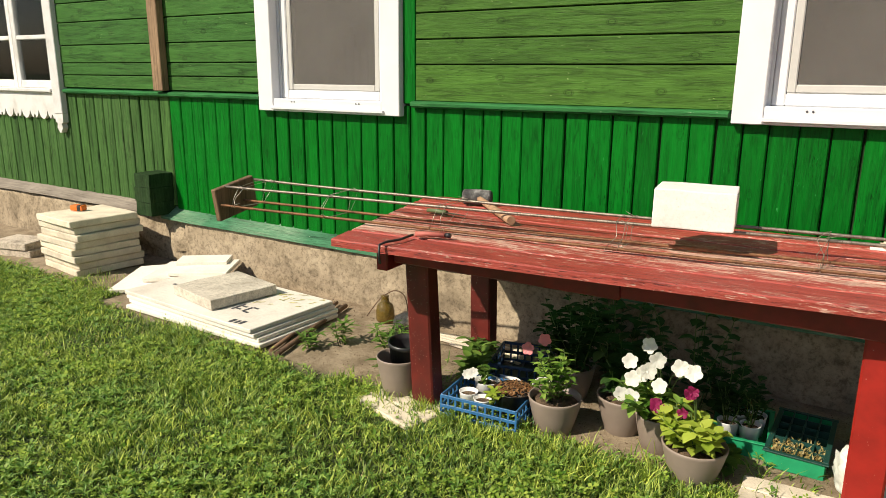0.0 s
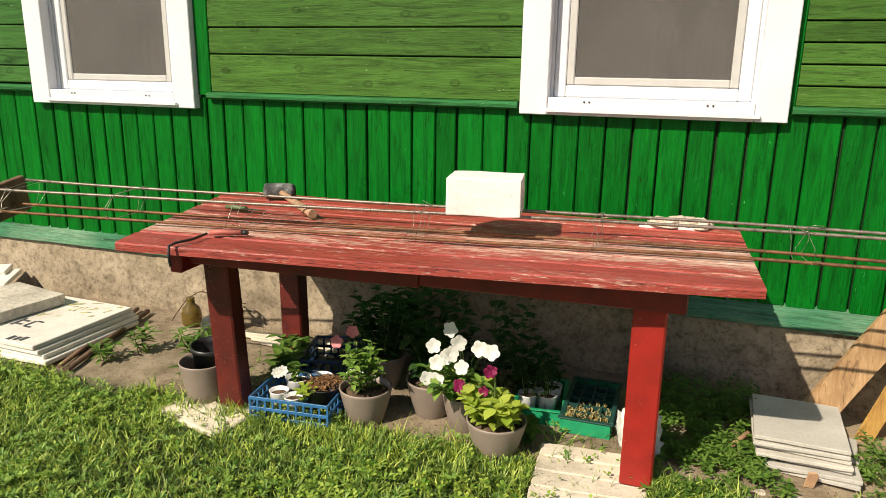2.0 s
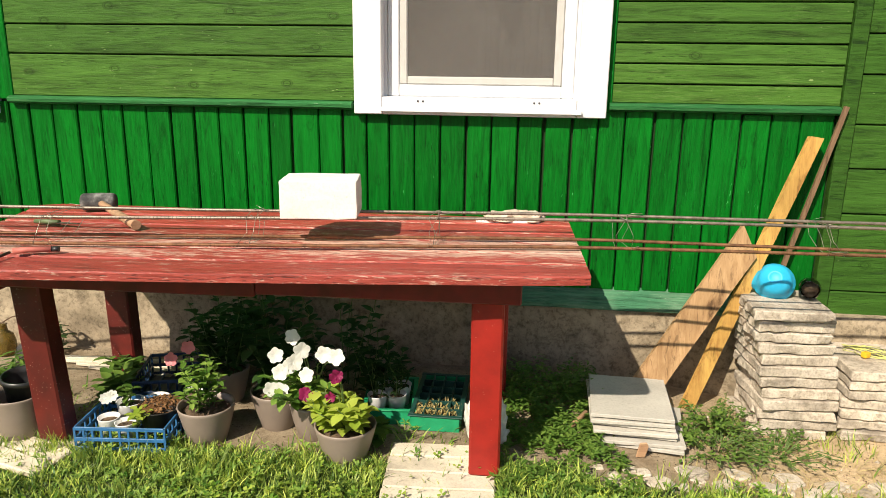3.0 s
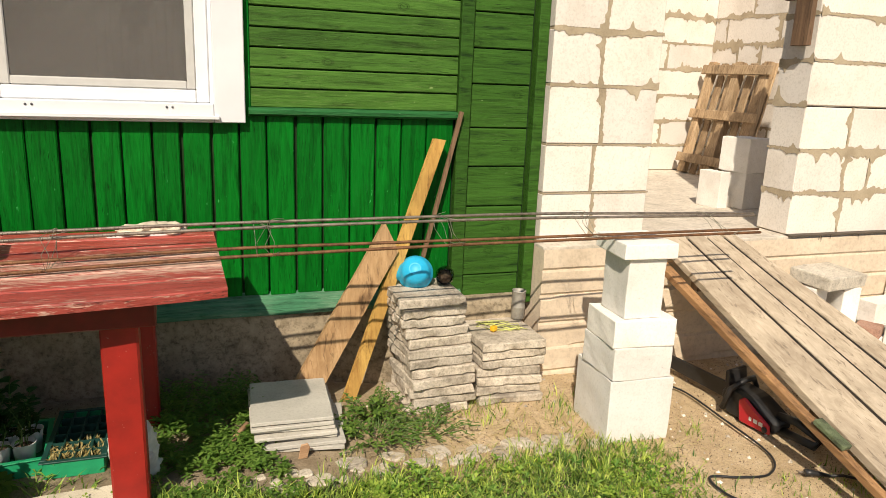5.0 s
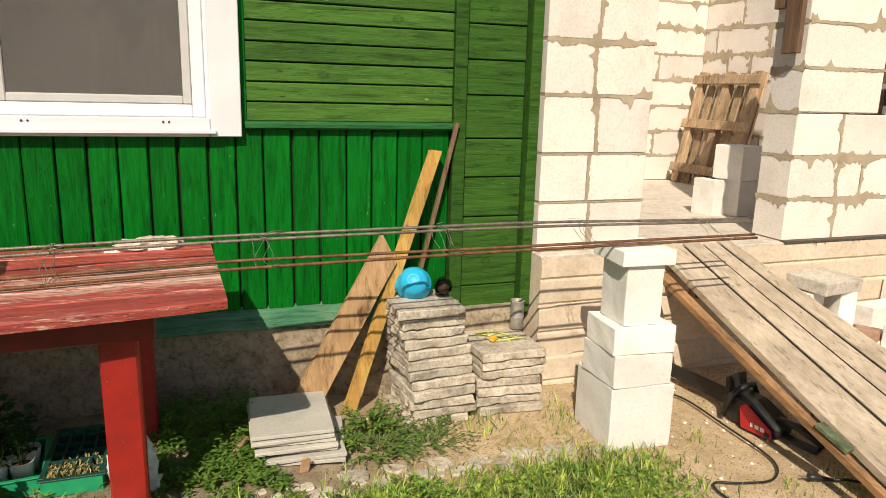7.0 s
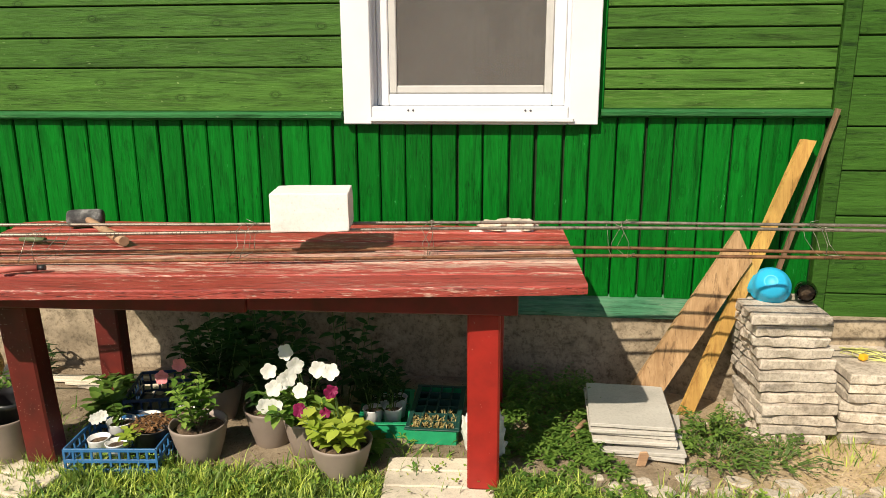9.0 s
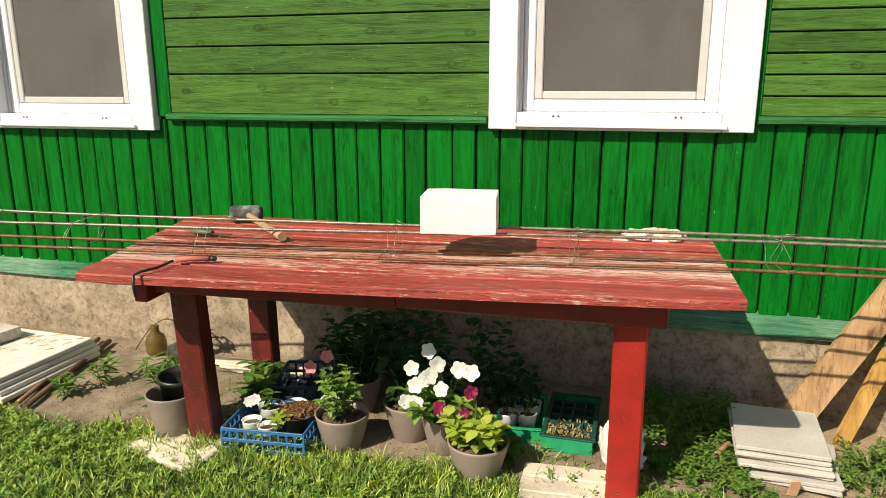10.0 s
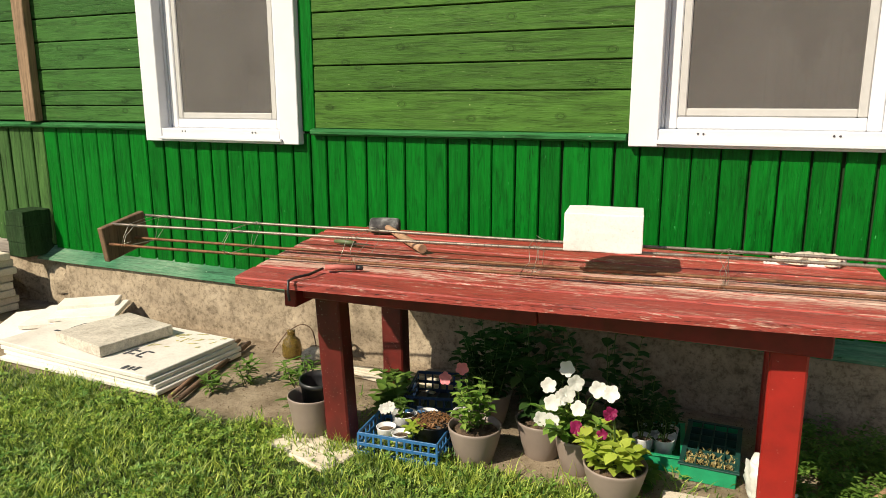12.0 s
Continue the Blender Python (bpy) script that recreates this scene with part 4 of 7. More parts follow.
mallet = thing("rubber_mallet", "black rubber mallet with pale wooden handle lying on the table", "mallet", pose(-0.865, -0.395, TZ + 0.002, 0, 0, -42))
hd = lathe([(0, -0.058), (0.026, -0.058), (0.031, -0.050), (0.033, 0.0), (0.031, 0.050), (0.026, 0.058), (0, 0.058)], 18)
bmesh.ops.transform(hd, matrix=pose(0, 0, 0.033, 0, 90, 58), verts=hd.verts[:])
part("mallet_head", hd, DUSTY, mallet, "dusty black rubber head")
ha = tube([(0.0, 0, 0.032), (0.10, -0.002, 0.028), (0.26, -0.004, 0.020), (0.40, -0.006, 0.017)], 0.011, 10, taper=0.016)
part("handle", ha, HANDLE, mallet, "pale pinkish wooden handle")

knife = thing("trowel", "small green handled scraper lying on the table", "hand tool", pose(-0.945, -0.635, TZ + 0.001, 0, 0, -4) @ Matrix.Scale(0.82, 4))
part("handle", tube([(0, 0, 0.012), (0.05, 0, 0.014), (0.11, 0, 0.012)], 0.009, 8, taper=0.012), plain("olive_handle", (0.10, 0.14, 0.06), 0.5), knife)
part("blade", outline([(0.11, -0.012), (0.20, -0.004), (0.205, 0.004), (0.11, 0.014)], 0.003, "z"), STEEL, knife).location = (0, 0, 0.010)

clamp = thing("strap_clamp", "red handled tool on a black cord hanging over the table edge", "clamp", pose(-0.715, -0.985, TZ + 0.001, 0, 0, 8))
grip = tube([(-0.035, -0.012, 0.009), (0.0, 0.0, 0.011), (0.060, 0.010, 0.010)], 0.0085, 10)
part("handle", grip, plain("faded_red_grip", (0.45, 0.13, 0.10), 0.6), clamp)
part("ring", tube([(0.06, 0.012, 0.010), (0.080, 0.012, 0.010)], 0.0075, 8), BLACK, clamp)
part("cord", tube([(-0.04, -0.02, 0.008), (-0.05, -0.09, 0.006), (-0.075, -0.135, 0.005), (-0.085, -0.158, 0.0), (-0.085, -0.164, -0.03), (-0.082, -0.163, -0.06)], 0.0042, 7), BLACK, clamp)

cloth = thing("work_gloves", "crumpled dirty work gloves lying by a metal strip on the table", "gloves", pose(0.625, -0.315, TZ + 0.004, 0, 0, 6))
for dx, sx, sgn in ((-0.035, 0.13, 1), (0.055, 0.10, -1)):
    bm = bmesh.new()
    bmesh.ops.create_icosphere(bm, subdivisions=4, radius=0.5)
    for v in bm.verts:
        p = v.co.copy()
        f = 1 + 0.5 * noise.noise(p * 3.1 + Vector((dx * 90, 0, 0))) + 0.28 * noise.noise(p * 8)
        v.co = Vector((p.x * sx * f + dx, p.y * 0.085 * f + 0.02 * sgn * p.x, max(0.0, (p.z + 0.3) * 0.040 * f)))
    for f in bm.faces:
        f.smooth = True
    part("glove", bm, CLOTH, cloth)
strip = tagged(part("metal_strip", box(0.22, 0.012, 0.008, (0.61, -0.345, TZ + 0.001), 0.001, 1, None, pose(0, 0, 0, 0, 0, 5)), PAPER_WHITE), "pale narrow metal strip lying on the table", "strip")


# ---- left of the table: slabs and foam sheets ----
def slab_stack(n, sx, sy, th, at, turn, material, name, label, group, drift=0.012, skew=None, ragged=0.0):
    z = at[2]
    for i in range(n):
        bm = box(sx, sy, th - 0.003, (0, 0, 0), 0.004, 1)
        bmesh.ops.subdivide_edges(bm, edges=[e for e in bm.edges if e.calc_length() > 0.1], cuts=9, use_grid_fill=True)
        rough_up(bm, 0.0024, 17, i + at[0] * 3)
        if ragged:
            for v in bm.verts:
                if v.co.z < th * 0.55:
                    k = ragged * (noise.noise(Vector((v.co.x * 24, v.co.y * 24, i * 3.7))) + 0.35 * noise.noise(Vector((v.co.x * 45, v.co.y * 45, i * 5.1))))
                    v.co.x += k * (1 if v.co.x > 0 else -1)
                    v.co.y += k * (1 if v.co.y > 0 else -1)
                    v.co.z += 0.4 * abs(k)
        zs = min(v.co.z for v in bm.verts)
        ob = part(name, bm, material)
        sk = skew(i / max(1, n - 1)) if skew else (0, 0)
        ob.matrix_basis = pose(at[0] + sk[0] + rng.uniform(-drift, drift), at[1] + sk[1] + rng.uniform(-drift, drift), z - zs, 0, rng.uniform(-0.5, 0.5), turn + rng.uniform(-3.2, 3.2))
        tagged(ob, label, "slab", group)
        z += th
    return z


zt = slab_stack(8, 0.432, 0.418, 0.0428, (-3.644, -0.377, 0.080), -4, PAVER_PALE, "paving_slab", "pale cast concrete paving slab in a stack", "pale slab stack", 0.016)
tape = thing("tape_measure", "orange and black tape measure lying on a slab stack", "tape measure", pose(-3.735, -0.39, zt + 0.002, 0, 0, 20))
part("case", box(0.085, 0.05, 0.035, (0, 0, 0), 0.008, 2), ORANGE, tape)
part("rubber_band", box(0.03, 0.053, 0.037, (0.02, 0, -0.0005), 0.008, 2), BLACK, tape)
slab_stack(2, 0.30, 0.22, 0.05, (-4.318, -0.459, 0.078), 12, PAVER, "kerb_stone", "short grey concrete kerb piece by the plinth", "kerb pieces", 0.02)


def sheet(sx, sy, th, m, label, group, name="foam_sheet", seed=0, broken=False):
    bm = bmesh.new()
    if broken:
        pts = [(-sx / 2, -sy / 2), (sx * 0.36, -sy * 0.46), (sx / 2, -sy * 0.1), (sx * 0.40, sy * 0.12), (sx * 0.47, sy * 0.3), (sx * 0.2, sy / 2), (-sx * 0.42, sy * 0.40)]
        outline(pts, th, "z", bm, 0.002)
    else:
        box(sx, sy, th, (0, 0, 0), 0.003, 1, bm)
    ob = part(name, bm, FOAM)
    ob.matrix_basis = m
    return tagged(ob, label, "foam sheet", group)


FX, FY = -2.232, -0.541
for i in range(4):
    sheet(0.985, 0.515, 0.020, pose(FX + (0.035, 0.022, 0.010, 0.0)[i], FY + (-0.01, 0.012, 0.004, 0.0)[i], 0.090 + i * 0.0212, 0, 0, -3 + (2.2, 1.0, 0.4, 0)[i]), "white foam insulation sheet in a low pile", "foam sheets")
top_z = 0.090 + 4 * 0.0212 - 0.0010
TOP = pose(FX, FY, top_z, 0, 0, -3)


def print_bars(rows, m):
    """Illegible print as flat bars."""
    for (x, y, w, h) in rows:
        ob = part("print_mark", box(w, h, 0.001, (0, 0, 0)), INKBAR)
        ob.matrix_basis = m @ pose(x, y, 0.0006)
        tagged(ob, "dark printed bar on a foam sheet", "print", "print on foam")


print_bars([(-0.345, 0.060, 0.012, 0.085), (-0.290, 0.060, 0.012, 0.085), (-0.3175, 0.099, 0.043, 0.012), (-0.235, 0.055, 0.014, 0.080), (-0.205, 0.090, 0.040, 0.011), (-0.205, 0.055, 0.034, 0.011), (-0.33, -0.04, 0.11, 0.016), (-0.21, -0.05, 0.07, 0.016),
            (0.195, -0.080, 0.013, 0.080), (0.222, -0.062, 0.030, 0.013), (0.222, -0.100, 0.030, 0.013), (0.262, -0.080, 0.013, 0.060), (0.285, -0.048, 0.034, 0.012), (0.285, -0.112, 0.034, 0.012), (0.335, -0.225, 0.020, 0.040), (0.365, -0.222, 0.016, 0.036), (0.392, -0.215, 0.018, 0.040), (0.10, -0.16, 0.05, 0.012)], TOP)
# smudgy yellow-olive paint marks on the top sheet, as flat strokes
bm = bmesh.new()
for i in range(26):
    p = Vector((rng.uniform(0.18, 0.47), rng.uniform(-0.02, 0.24), 0.0008 + 0.00002 * i))
    d = Vector((math.cos(0.5 + 0.25 * (i % 5)), math.sin(0.5 + 0.25 * (i % 5)), 0))
    n_ = Vector((-d.y, d.x, 0))
    L, w = rng.uniform(0.015, 0.06), rng.uniform(0.004, 0.011)
    bm.faces.new([bm.verts.new(p + d * (L * u) + n_ * (w * v * rng.uniform(.5, 1.2))) for u, v in ((-.5, -.2), (-.15, -.9), (.25, -.6), (.5, -.1), (.3, .8), (-.2, .7))])
ob = part("moss_specks", bm, plain("olive_paint_marks", (0.46, 0.42, 0.17), 0.95, 0, 0.5, 60))
ob.matrix_basis = TOP
tagged(ob, "yellowish olive paint smudges scattered on foam", "moss", kind="stuff")
bm = box(0.363, 0.368, 0.050, (0, 0, 0), 0.005, 2)
bmesh.ops.subdivide_edges(bm, edges=[e for e in bm.edges if e.calc_length() > 0.1], cuts=5, use_grid_fill=True)
rough_up(bm, 0.003, 12, 3)
grey_slab = part("paving_slab", bm, PAVER_GREY)
grey_slab.matrix_basis = pose(-2.241, -0.536, top_z + 0.003, 0, 0, -10)
tagged(grey_slab, "grey concrete slab weighing down foam sheets", "slab")
sheet(0.46, 0.40, 0.022, pose(-2.930, -0.400, 0.112, 6, -2, 32), "broken white foam offcut behind the sheet pile", "foam offcuts", seed=1, broken=True)
sheet(0.36, 0.30, 0.022, pose(-2.832, -0.323, 0.150, 6, -3, 24), "broken white foam offcut behind the sheet pile", "foam offcuts", seed=2, broken=True)
sheet(0.34, 0.22, 0.022, pose(-2.706, -0.285, 0.176, 5, -2, 28), "broken white foam offcut behind the sheet pile", "foam offcuts", seed=3)
sheet(0.30, 0.12, 0.022, pose(-2.764, -0.236, 0.202, 5, -2, 31), "broken white foam offcut behind the sheet pile", "foam offcuts", seed=4)
for k, (a, b, r) in enumerate((((-1.600, -0.82, 0.094), (-1.77, -0.16, 0.100), 0.012), ((-1.655, -0.80, 0.094), (-1.84, -0.15, 0.100), 0.0095))):
    p = part("lath", tube([a, (a[0] * .5 + b[0] * .5, a[1] * .5 + b[1] * .5, a[2] * .5 + b[2] * .5 + 0.002), b], r, 6), BROWN)
    tagged(p, "dark weathered wooden lath beside the foam pile", "lath", "laths")
for k in range(4):
    y = -0.215 - 0.035 * k
    p = part("lath", box(0.55 - 0.06 * k, 0.022, 0.012, (-0.98 + 0.04 * k, y, ground_z(-0.98, y) + 0.006), 0.002, 1, None, pose(0, 0, 0, 0, 0, 2 - 3 * k)), PAVER_PALE)
    tagged(p, "pale grey lath lying along the plinth", "lath", "laths")

sb_ = bmesh.new()
for k, (w, dd, z0, hh) in enumerate(((0.146, 0.178, 0.0, 0.085), (0.155, 0.185, 0.086, 0.092), (0.151, 0.181, 0.179, 0.083))):
    box(w, dd, hh, (0.002 * (k - 1), 0, z0), 0.002, 1, sb_)
bmesh.ops.subdivide_edges(sb_, edges=[e for e in sb_.edges if e.calc_length() > 0.06], cuts=3, use_grid_fill=True)
rough_up(sb_, 0.004, 22, 6)
stub = part("timber_stub", sb_, GREEN_DARK)
stub.matrix_basis = pose(-3.382, -0.085, 0.395)
tagged(stub, "dark green painted timber stub on the wall ledge", "timber")


# ---- right of the table: tiles, planks, paver stacks ----
def tile_stack():
    z = 0.080
    for i, (ox, oy, w, ang) in enumerate(((0.045, -0.020, 0.285, -9), (0.024, -0.022, 0.30, -2), (0.018, 0.004, 0.28, -6), (0.004, -0.014, 0.28, -1), (0.010, 0.006, 0.28, -5), (-0.004, -0.004, 0.28, -2), (0, 0, 0.279, -3.4))):
        bm = box(w * 0.956, 0.316, 0.0122, (0, 0, 0), 0.0015, 1)
        bmesh.ops.subdivide_edges(bm, edges=[e for e in bm.edges if e.calc_length() > 0.1], cuts=5, use_grid_fill=True)
        rough_up(bm, 0.0016, 21, i + 2)
        o = part("floor_tile", bm, TILE)
        o.matrix_basis = pose(1.052 + ox, -0.458 + oy, z, rng.uniform(-.4, .4), rng.uniform(-.5, .5), ang)
        tagged(o, "pale worn floor tile in a low stack", "tile", "floor tile stack")
        z += 0.0140 + (0.003 if i % 2 else 0)


tile_stack()
zs1 = slab_stack(12, 0.262, 0.27, 0.0400, (1.634, -0.235, 0.005), 3, PAVER, "paver", "grey concrete paver with chipped edges in a stack", "tall paver stack", 0.013, lambda u: (0.016 * math.sin(u * 5.0) - 0.012 * u, 0.010 * u), 0.013)
zs2 = slab_stack(7, 0.275, 0.29, 0.0385, (1.962, -0.195, 0.005), -2, PAVER, "paver", "grey concrete paver with chipped edges in a stack", "low paver stack", 0.012, None, 0.012)

bowl = thing("plastic_bowl", "bright blue plastic bowl tipped on its side on pavers", "bowl", pose(1.572, -0.205, zs1 + 0.066, 62, 12, -25) @ pose(0, 0, 0, 0, 0, 195) @ Matrix.Scale(0.85, 4))
prof = [(0.0, 0.050), (0.022, 0.050), (0.026, 0.053), (0.030, 0.049), (0.052, 0.040), (0.066, 0.015), (0.072, -0.02), (0.078, -0.045), (0.084, -0.048), (0.082, -0.043), (0.069, -0.02), (0.062, 0.012), (0.048, 0.034), (0.0, 0.044)]
bb = lathe(prof, 32)
for v in bb.verts:
    if v.co.z < -0.04 and v.co.x > 0.06 and abs(v.co.y) < 0.03:
        v.co.x += 0.022
part("shell", bb, CYAN, bowl)
jar = thing("glass_jar", "small dirty glass jar lying on pavers", "jar", pose(1.700, -0.195, zs1 + 0.037, 80, 0, -20) @ Matrix.Scale(1.12, 4))
part("glass_body", lathe([(0, -0.045), (0.028, -0.045), (0.033, -0.038), (0.033, 0.020), (0.027, 0.034), (0.028, 0.045), (0.025, 0.045), (0.024, 0.034), (0.030, 0.018), (0.030, -0.036), (0, -0.040)], 20), GLASS, jar)
part("residue", lathe([(0, -0.035), (0.028, -0.035), (0.029, -0.005), (0.0, 0.004)], 14), SOIL, jar)
bm = bmesh.new()
for j in range(3):
    pts = []
    for i in range(28):
        a = i * 0.55 + j
        pts.append((1.945 + 0.06 * math.cos(a) * (1 + 0.4 * math.sin(i * 1.3 + j)) + 0.02 * j, -0.17 + 0.06 * math.sin(a * 0.9), zs2 + 0.006 + 0.004 * math.sin(i * 2.1 + j)))
    tube(pts, 0.0014, 5, bm)
tagged(part("string_tangle", bm, STRING), "tangled yellow nylon string on pavers", "string")
bob = part("plumb_reel", box(0.028, 0.022, 0.022, (1.918, -0.215, zs2 + 0.002), 0.006, 2, None, pose(0, 0, 0, 0, 0, 30)), plain("yellow_reel", (0.75, 0.42, 0.02), 0.5))
tagged(bob, "small yellow string reel on pavers", "reel")
can = thing("tin_can", "old grey tin can standing in the house corner", "can", pose(2.085, -0.088, zs2 + 0.003))
part("can_body", lathe([(0, 0), (0.028, 0), (0.030, 0.004), (0.030, 0.05), (0.0315, 0.053), (0.030, 0.056), (0.030, 0.122), (0.032, 0.125), (0.030, 0.128), (0.027, 0.124), (0.027, 0.01), (0, 0.008)], 22), plain("weathered_tin", (0.34, 0.32, 0.28), 0.5, 0.35, 0.3, 30, 0.2), can)


def leaning_board(name, foot, head, width, thick, material, label, cut=0.0, roll=0.0):
    foot, head = Vector(foot), Vector(head)
    d = head - foot
    L = d.length
    bm = bmesh.new()
    n = 14
    rows = []
    for i in range(n + 1):
        u = L * i / n
        e = cut if i == n else 0
        w = width * (1 + 0.04 * noise.noise(Vector((u * 5, width * 40, 0))))
        rows.append([bm.verts.new((s * w / 2, t * thick / 2, u + (e * s))) for s, t in ((-1, -1), (1, -1), (1, 1), (-1, 1))])
    for a, b in zip(rows, rows[1:]):
        for k in range(4):
            bm.faces.new((a[k], a[(k + 1) % 4], b[(k + 1) % 4], b[k]))
    bm.faces.new(rows[0][::-1])
    bm.faces.new(rows[-1])
    bmesh.ops.bevel(bm, geom=[e for e in bm.edges if len(e.link_faces) == 2 and e.calc_face_angle(0) > 1.0], offset=0.002, segments=1, affect='EDGES')
    z = d.normalized()
    y = Vector((0, 1, 0))
    y = (y - z * y.dot(z)).normalized()
    xx = y.cross(z)
    m = Matrix((xx, y, z)).transposed().to_4x4()
    m.translation = foot
    ob = part(name, bm, material)
    ob.matrix_basis = m @ pose(0, 0, 0, 0, 0, roll)
    return tagged(ob, label, "board", "leaning boards")


leaning_board("leaning_board", (1.083, -0.285, 0.045), (1.485, -0.150, 0.680), 0.108, 0.022, PINE, "short brown pine board leaning on the wall", -0.035)
leaning_board("leaning_board", (1.297, -0.240, 0.030), (1.700, -0.060, 1.050), 0.048, 0.026, YELLOW, "long yellow stained board leaning on the wall", 0.006, 8)
leaning_board("stick", (1.60, -0.055, 0.36), (1.795, -0.048, 1.16), 0.016, 0.014, BROWN, "thin weathered stick leaning in the wall corner")

# ---- block tower that carries the cage ----
TW = [(0.258, 0.275, 0.25, 0.0, 0), (0.241, 0.228, 0.126, -0.006, 2), (0.246, 0.218, 0.103, -0.008, -1), (0.148, 0.172, 0.225, 0.030, 1), (0.208, 0.22, 0.056, 0.0, 0)]
z = 0.0
for sx, sy, sz, ox, ang in TW:
    aac("aerated_block", sx, sy, sz - 0.002, (2.172 + sx / 2 + ox, -0.752 + sy / 2 + (0.01 if sx > 0.2 else 0.03), z), ang - 4, "white aerated concrete block in a makeshift pillar", group="block pillar")
    z += sz

# ---- new extension: foundation, block walls ----
FZ = 0.605
fnd = bmesh.new()
n, m = 90, 60
for (xa, xb, yy) in ((2.172, 6.6, -0.125),):
    g = []
    for i in range(n + 1):
        xx = xa + (xb - xa) * i / n
        row = []
        for j in range(m + 1):
            zz = -0.1 + (FZ - 0.015 + 0.1) * j / m
            cut = (zz + 0.1 + 0.004 * noise.noise(Vector((xx * 3, 0, 5)))) / 0.118
            lip = 0.005 * (int(cut) % 2) - 0.009 * (1 if cut % 1 < 0.11 and noise.noise(Vector((xx * 2.5, int(cut) * 7.0, 3))) > -0.25 else 0)
            row.append(fnd.verts.new((xx, yy - lip + 0.004 * noise.noise(Vector((xx * 6, zz * 9, 1))), zz)))
        g.append(row)
    for i in range(n):
        for j in range(m):
            fnd.faces.new((g[i][j], g[i + 1][j], g[i + 1][j + 1], g[i][j + 1])).smooth = False
    for s, row in ((0, g[0]), (1, g[-1])):
        bk = [fnd.verts.new((row[0].co.x, 0.3, row[0].co.z)), fnd.verts.new((row[0].co.x, 0.3, row[-1].co.z))]
        f = [*row, bk[1], bk[0]]
        fnd.faces.new(f if s == 0 else f[::-1])
tagged(part("foundation", fnd, SLAB), "cream cast concrete foundation with board marks", "foundation", kind="structure")
tagged(part("floor", span(2.172, 6.6, -0.118, 3.2, FZ - 0.12, FZ - 0.004, 0.002), FLOOR), "bare concrete floor slab of the unfinished extension", "floor", kind="structure")


def smear(bm, p, d, up, n_out, length, base=0.006, big=0.04, seed=0.0, lift=0.0021):
    """Mortar squeezed out of a joint and wiped flat along it: a thin film with a ragged outline."""
    k = max(10, int(length / 0.003))
    lo, hi = [], []
    side = 0.5 + 0.5 * math.sin(seed * 1.9)
    for i in range(k + 1):
        u = length * i / k

        def rag(o, share):
            f = noise.noise(Vector((u * 2.2 + seed, seed, o)))
            g = noise.noise(Vector((u * 9 + seed * 2, seed, o + 1)))
            h = noise.noise(Vector((u * 34, seed, o + 2)))
            j = noise.noise(Vector((u * 120, seed, o + 3)))
            lobe = smooth(-0.15, 0.5, f + 0.8 * g)
            tooth = smooth(0.05, 0.45, h) * smooth(-0.1, 0.3, f + g)
            return base + big * share * (lobe * (0.6 + 0.4 * g + 0.45 * h) + 0.55 * tooth) + 0.006 * h + 0.005 * j
        a, b = rag(0, 0.35 + 0.65 * side), rag(5, 1.0 - 0.65 * side)
        c = p + d * u + n_out * lift
        hi.append(bm.verts.new(c + up * max(0.003, a)))
        lo.append(bm.verts.new(c - up * max(0.003, b)))
    for i in range(k):
        bm.faces.new((lo[i], lo[i + 1], hi[i + 1], hi[i]))


def block_wall(name, origin, d, out, length, courses, joints, thick, label, bare=(), big=0.045):
    """Courses: heights from the floor up; joints: for each course the places of its upright joints along the wall."""
    o, d, out = Vector(origin), Vector(d), Vector(out)
    core = bmesh.new()
    ang = math.degrees(math.atan2(d.y, d.x))
    H = courses[-1] - courses[0]
    mid = o + d * (length / 2) - out * (thick / 2)
    box(length - 0.012, thick - 0.012, H - 0.006, (mid.x, mid.y, courses[0] + 0.002), 0, 1, core, pose(0, 0, 0, 0, 0, ang))
    wall = tagged(part(name, core, MORTAR), label, "wall", kind="structure")
    sm = bmesh.new()
    upv = Vector((0, 0, 1))
    s = rng.random() * 50
    for ci, (z0, z1) in enumerate(zip(courses, courses[1:])):
        cuts = [0.0, *joints[ci % len(joints)], length]
        for a, b in zip(cuts, cuts[1:]):
            w = b - a
            bm = box(w - 0.008, thick, z1 - z0 - 0.008, (0, 0, 0), 0.004, 1)
            c = o + d * ((a + b) / 2) - out * (thick / 2 + rng.uniform(0, 0.001))
            me = mesh_of(bm, "block", AAC)
            piece("block", me, wall, pose(c.x, c.y, z0 + 0.004, 0, 0, ang))
        for a in cuts[1:-1]:
            s += 3.3
            smear(sm, o + d * a + upv * z0, upv, d, out, z1 - z0, 0.007, big * 0.8, s, 0.0009)
        if ci:
            s += 2.7
            smear(sm, o + upv * z0, d, upv, out, length, 0.002 if ci in bare else 0.007, 0.008 if ci in bare else big, s)
    part("mortar_smear", sm, MORTAR, wall, "grey-brown mortar wiped over the joints")
    return wall


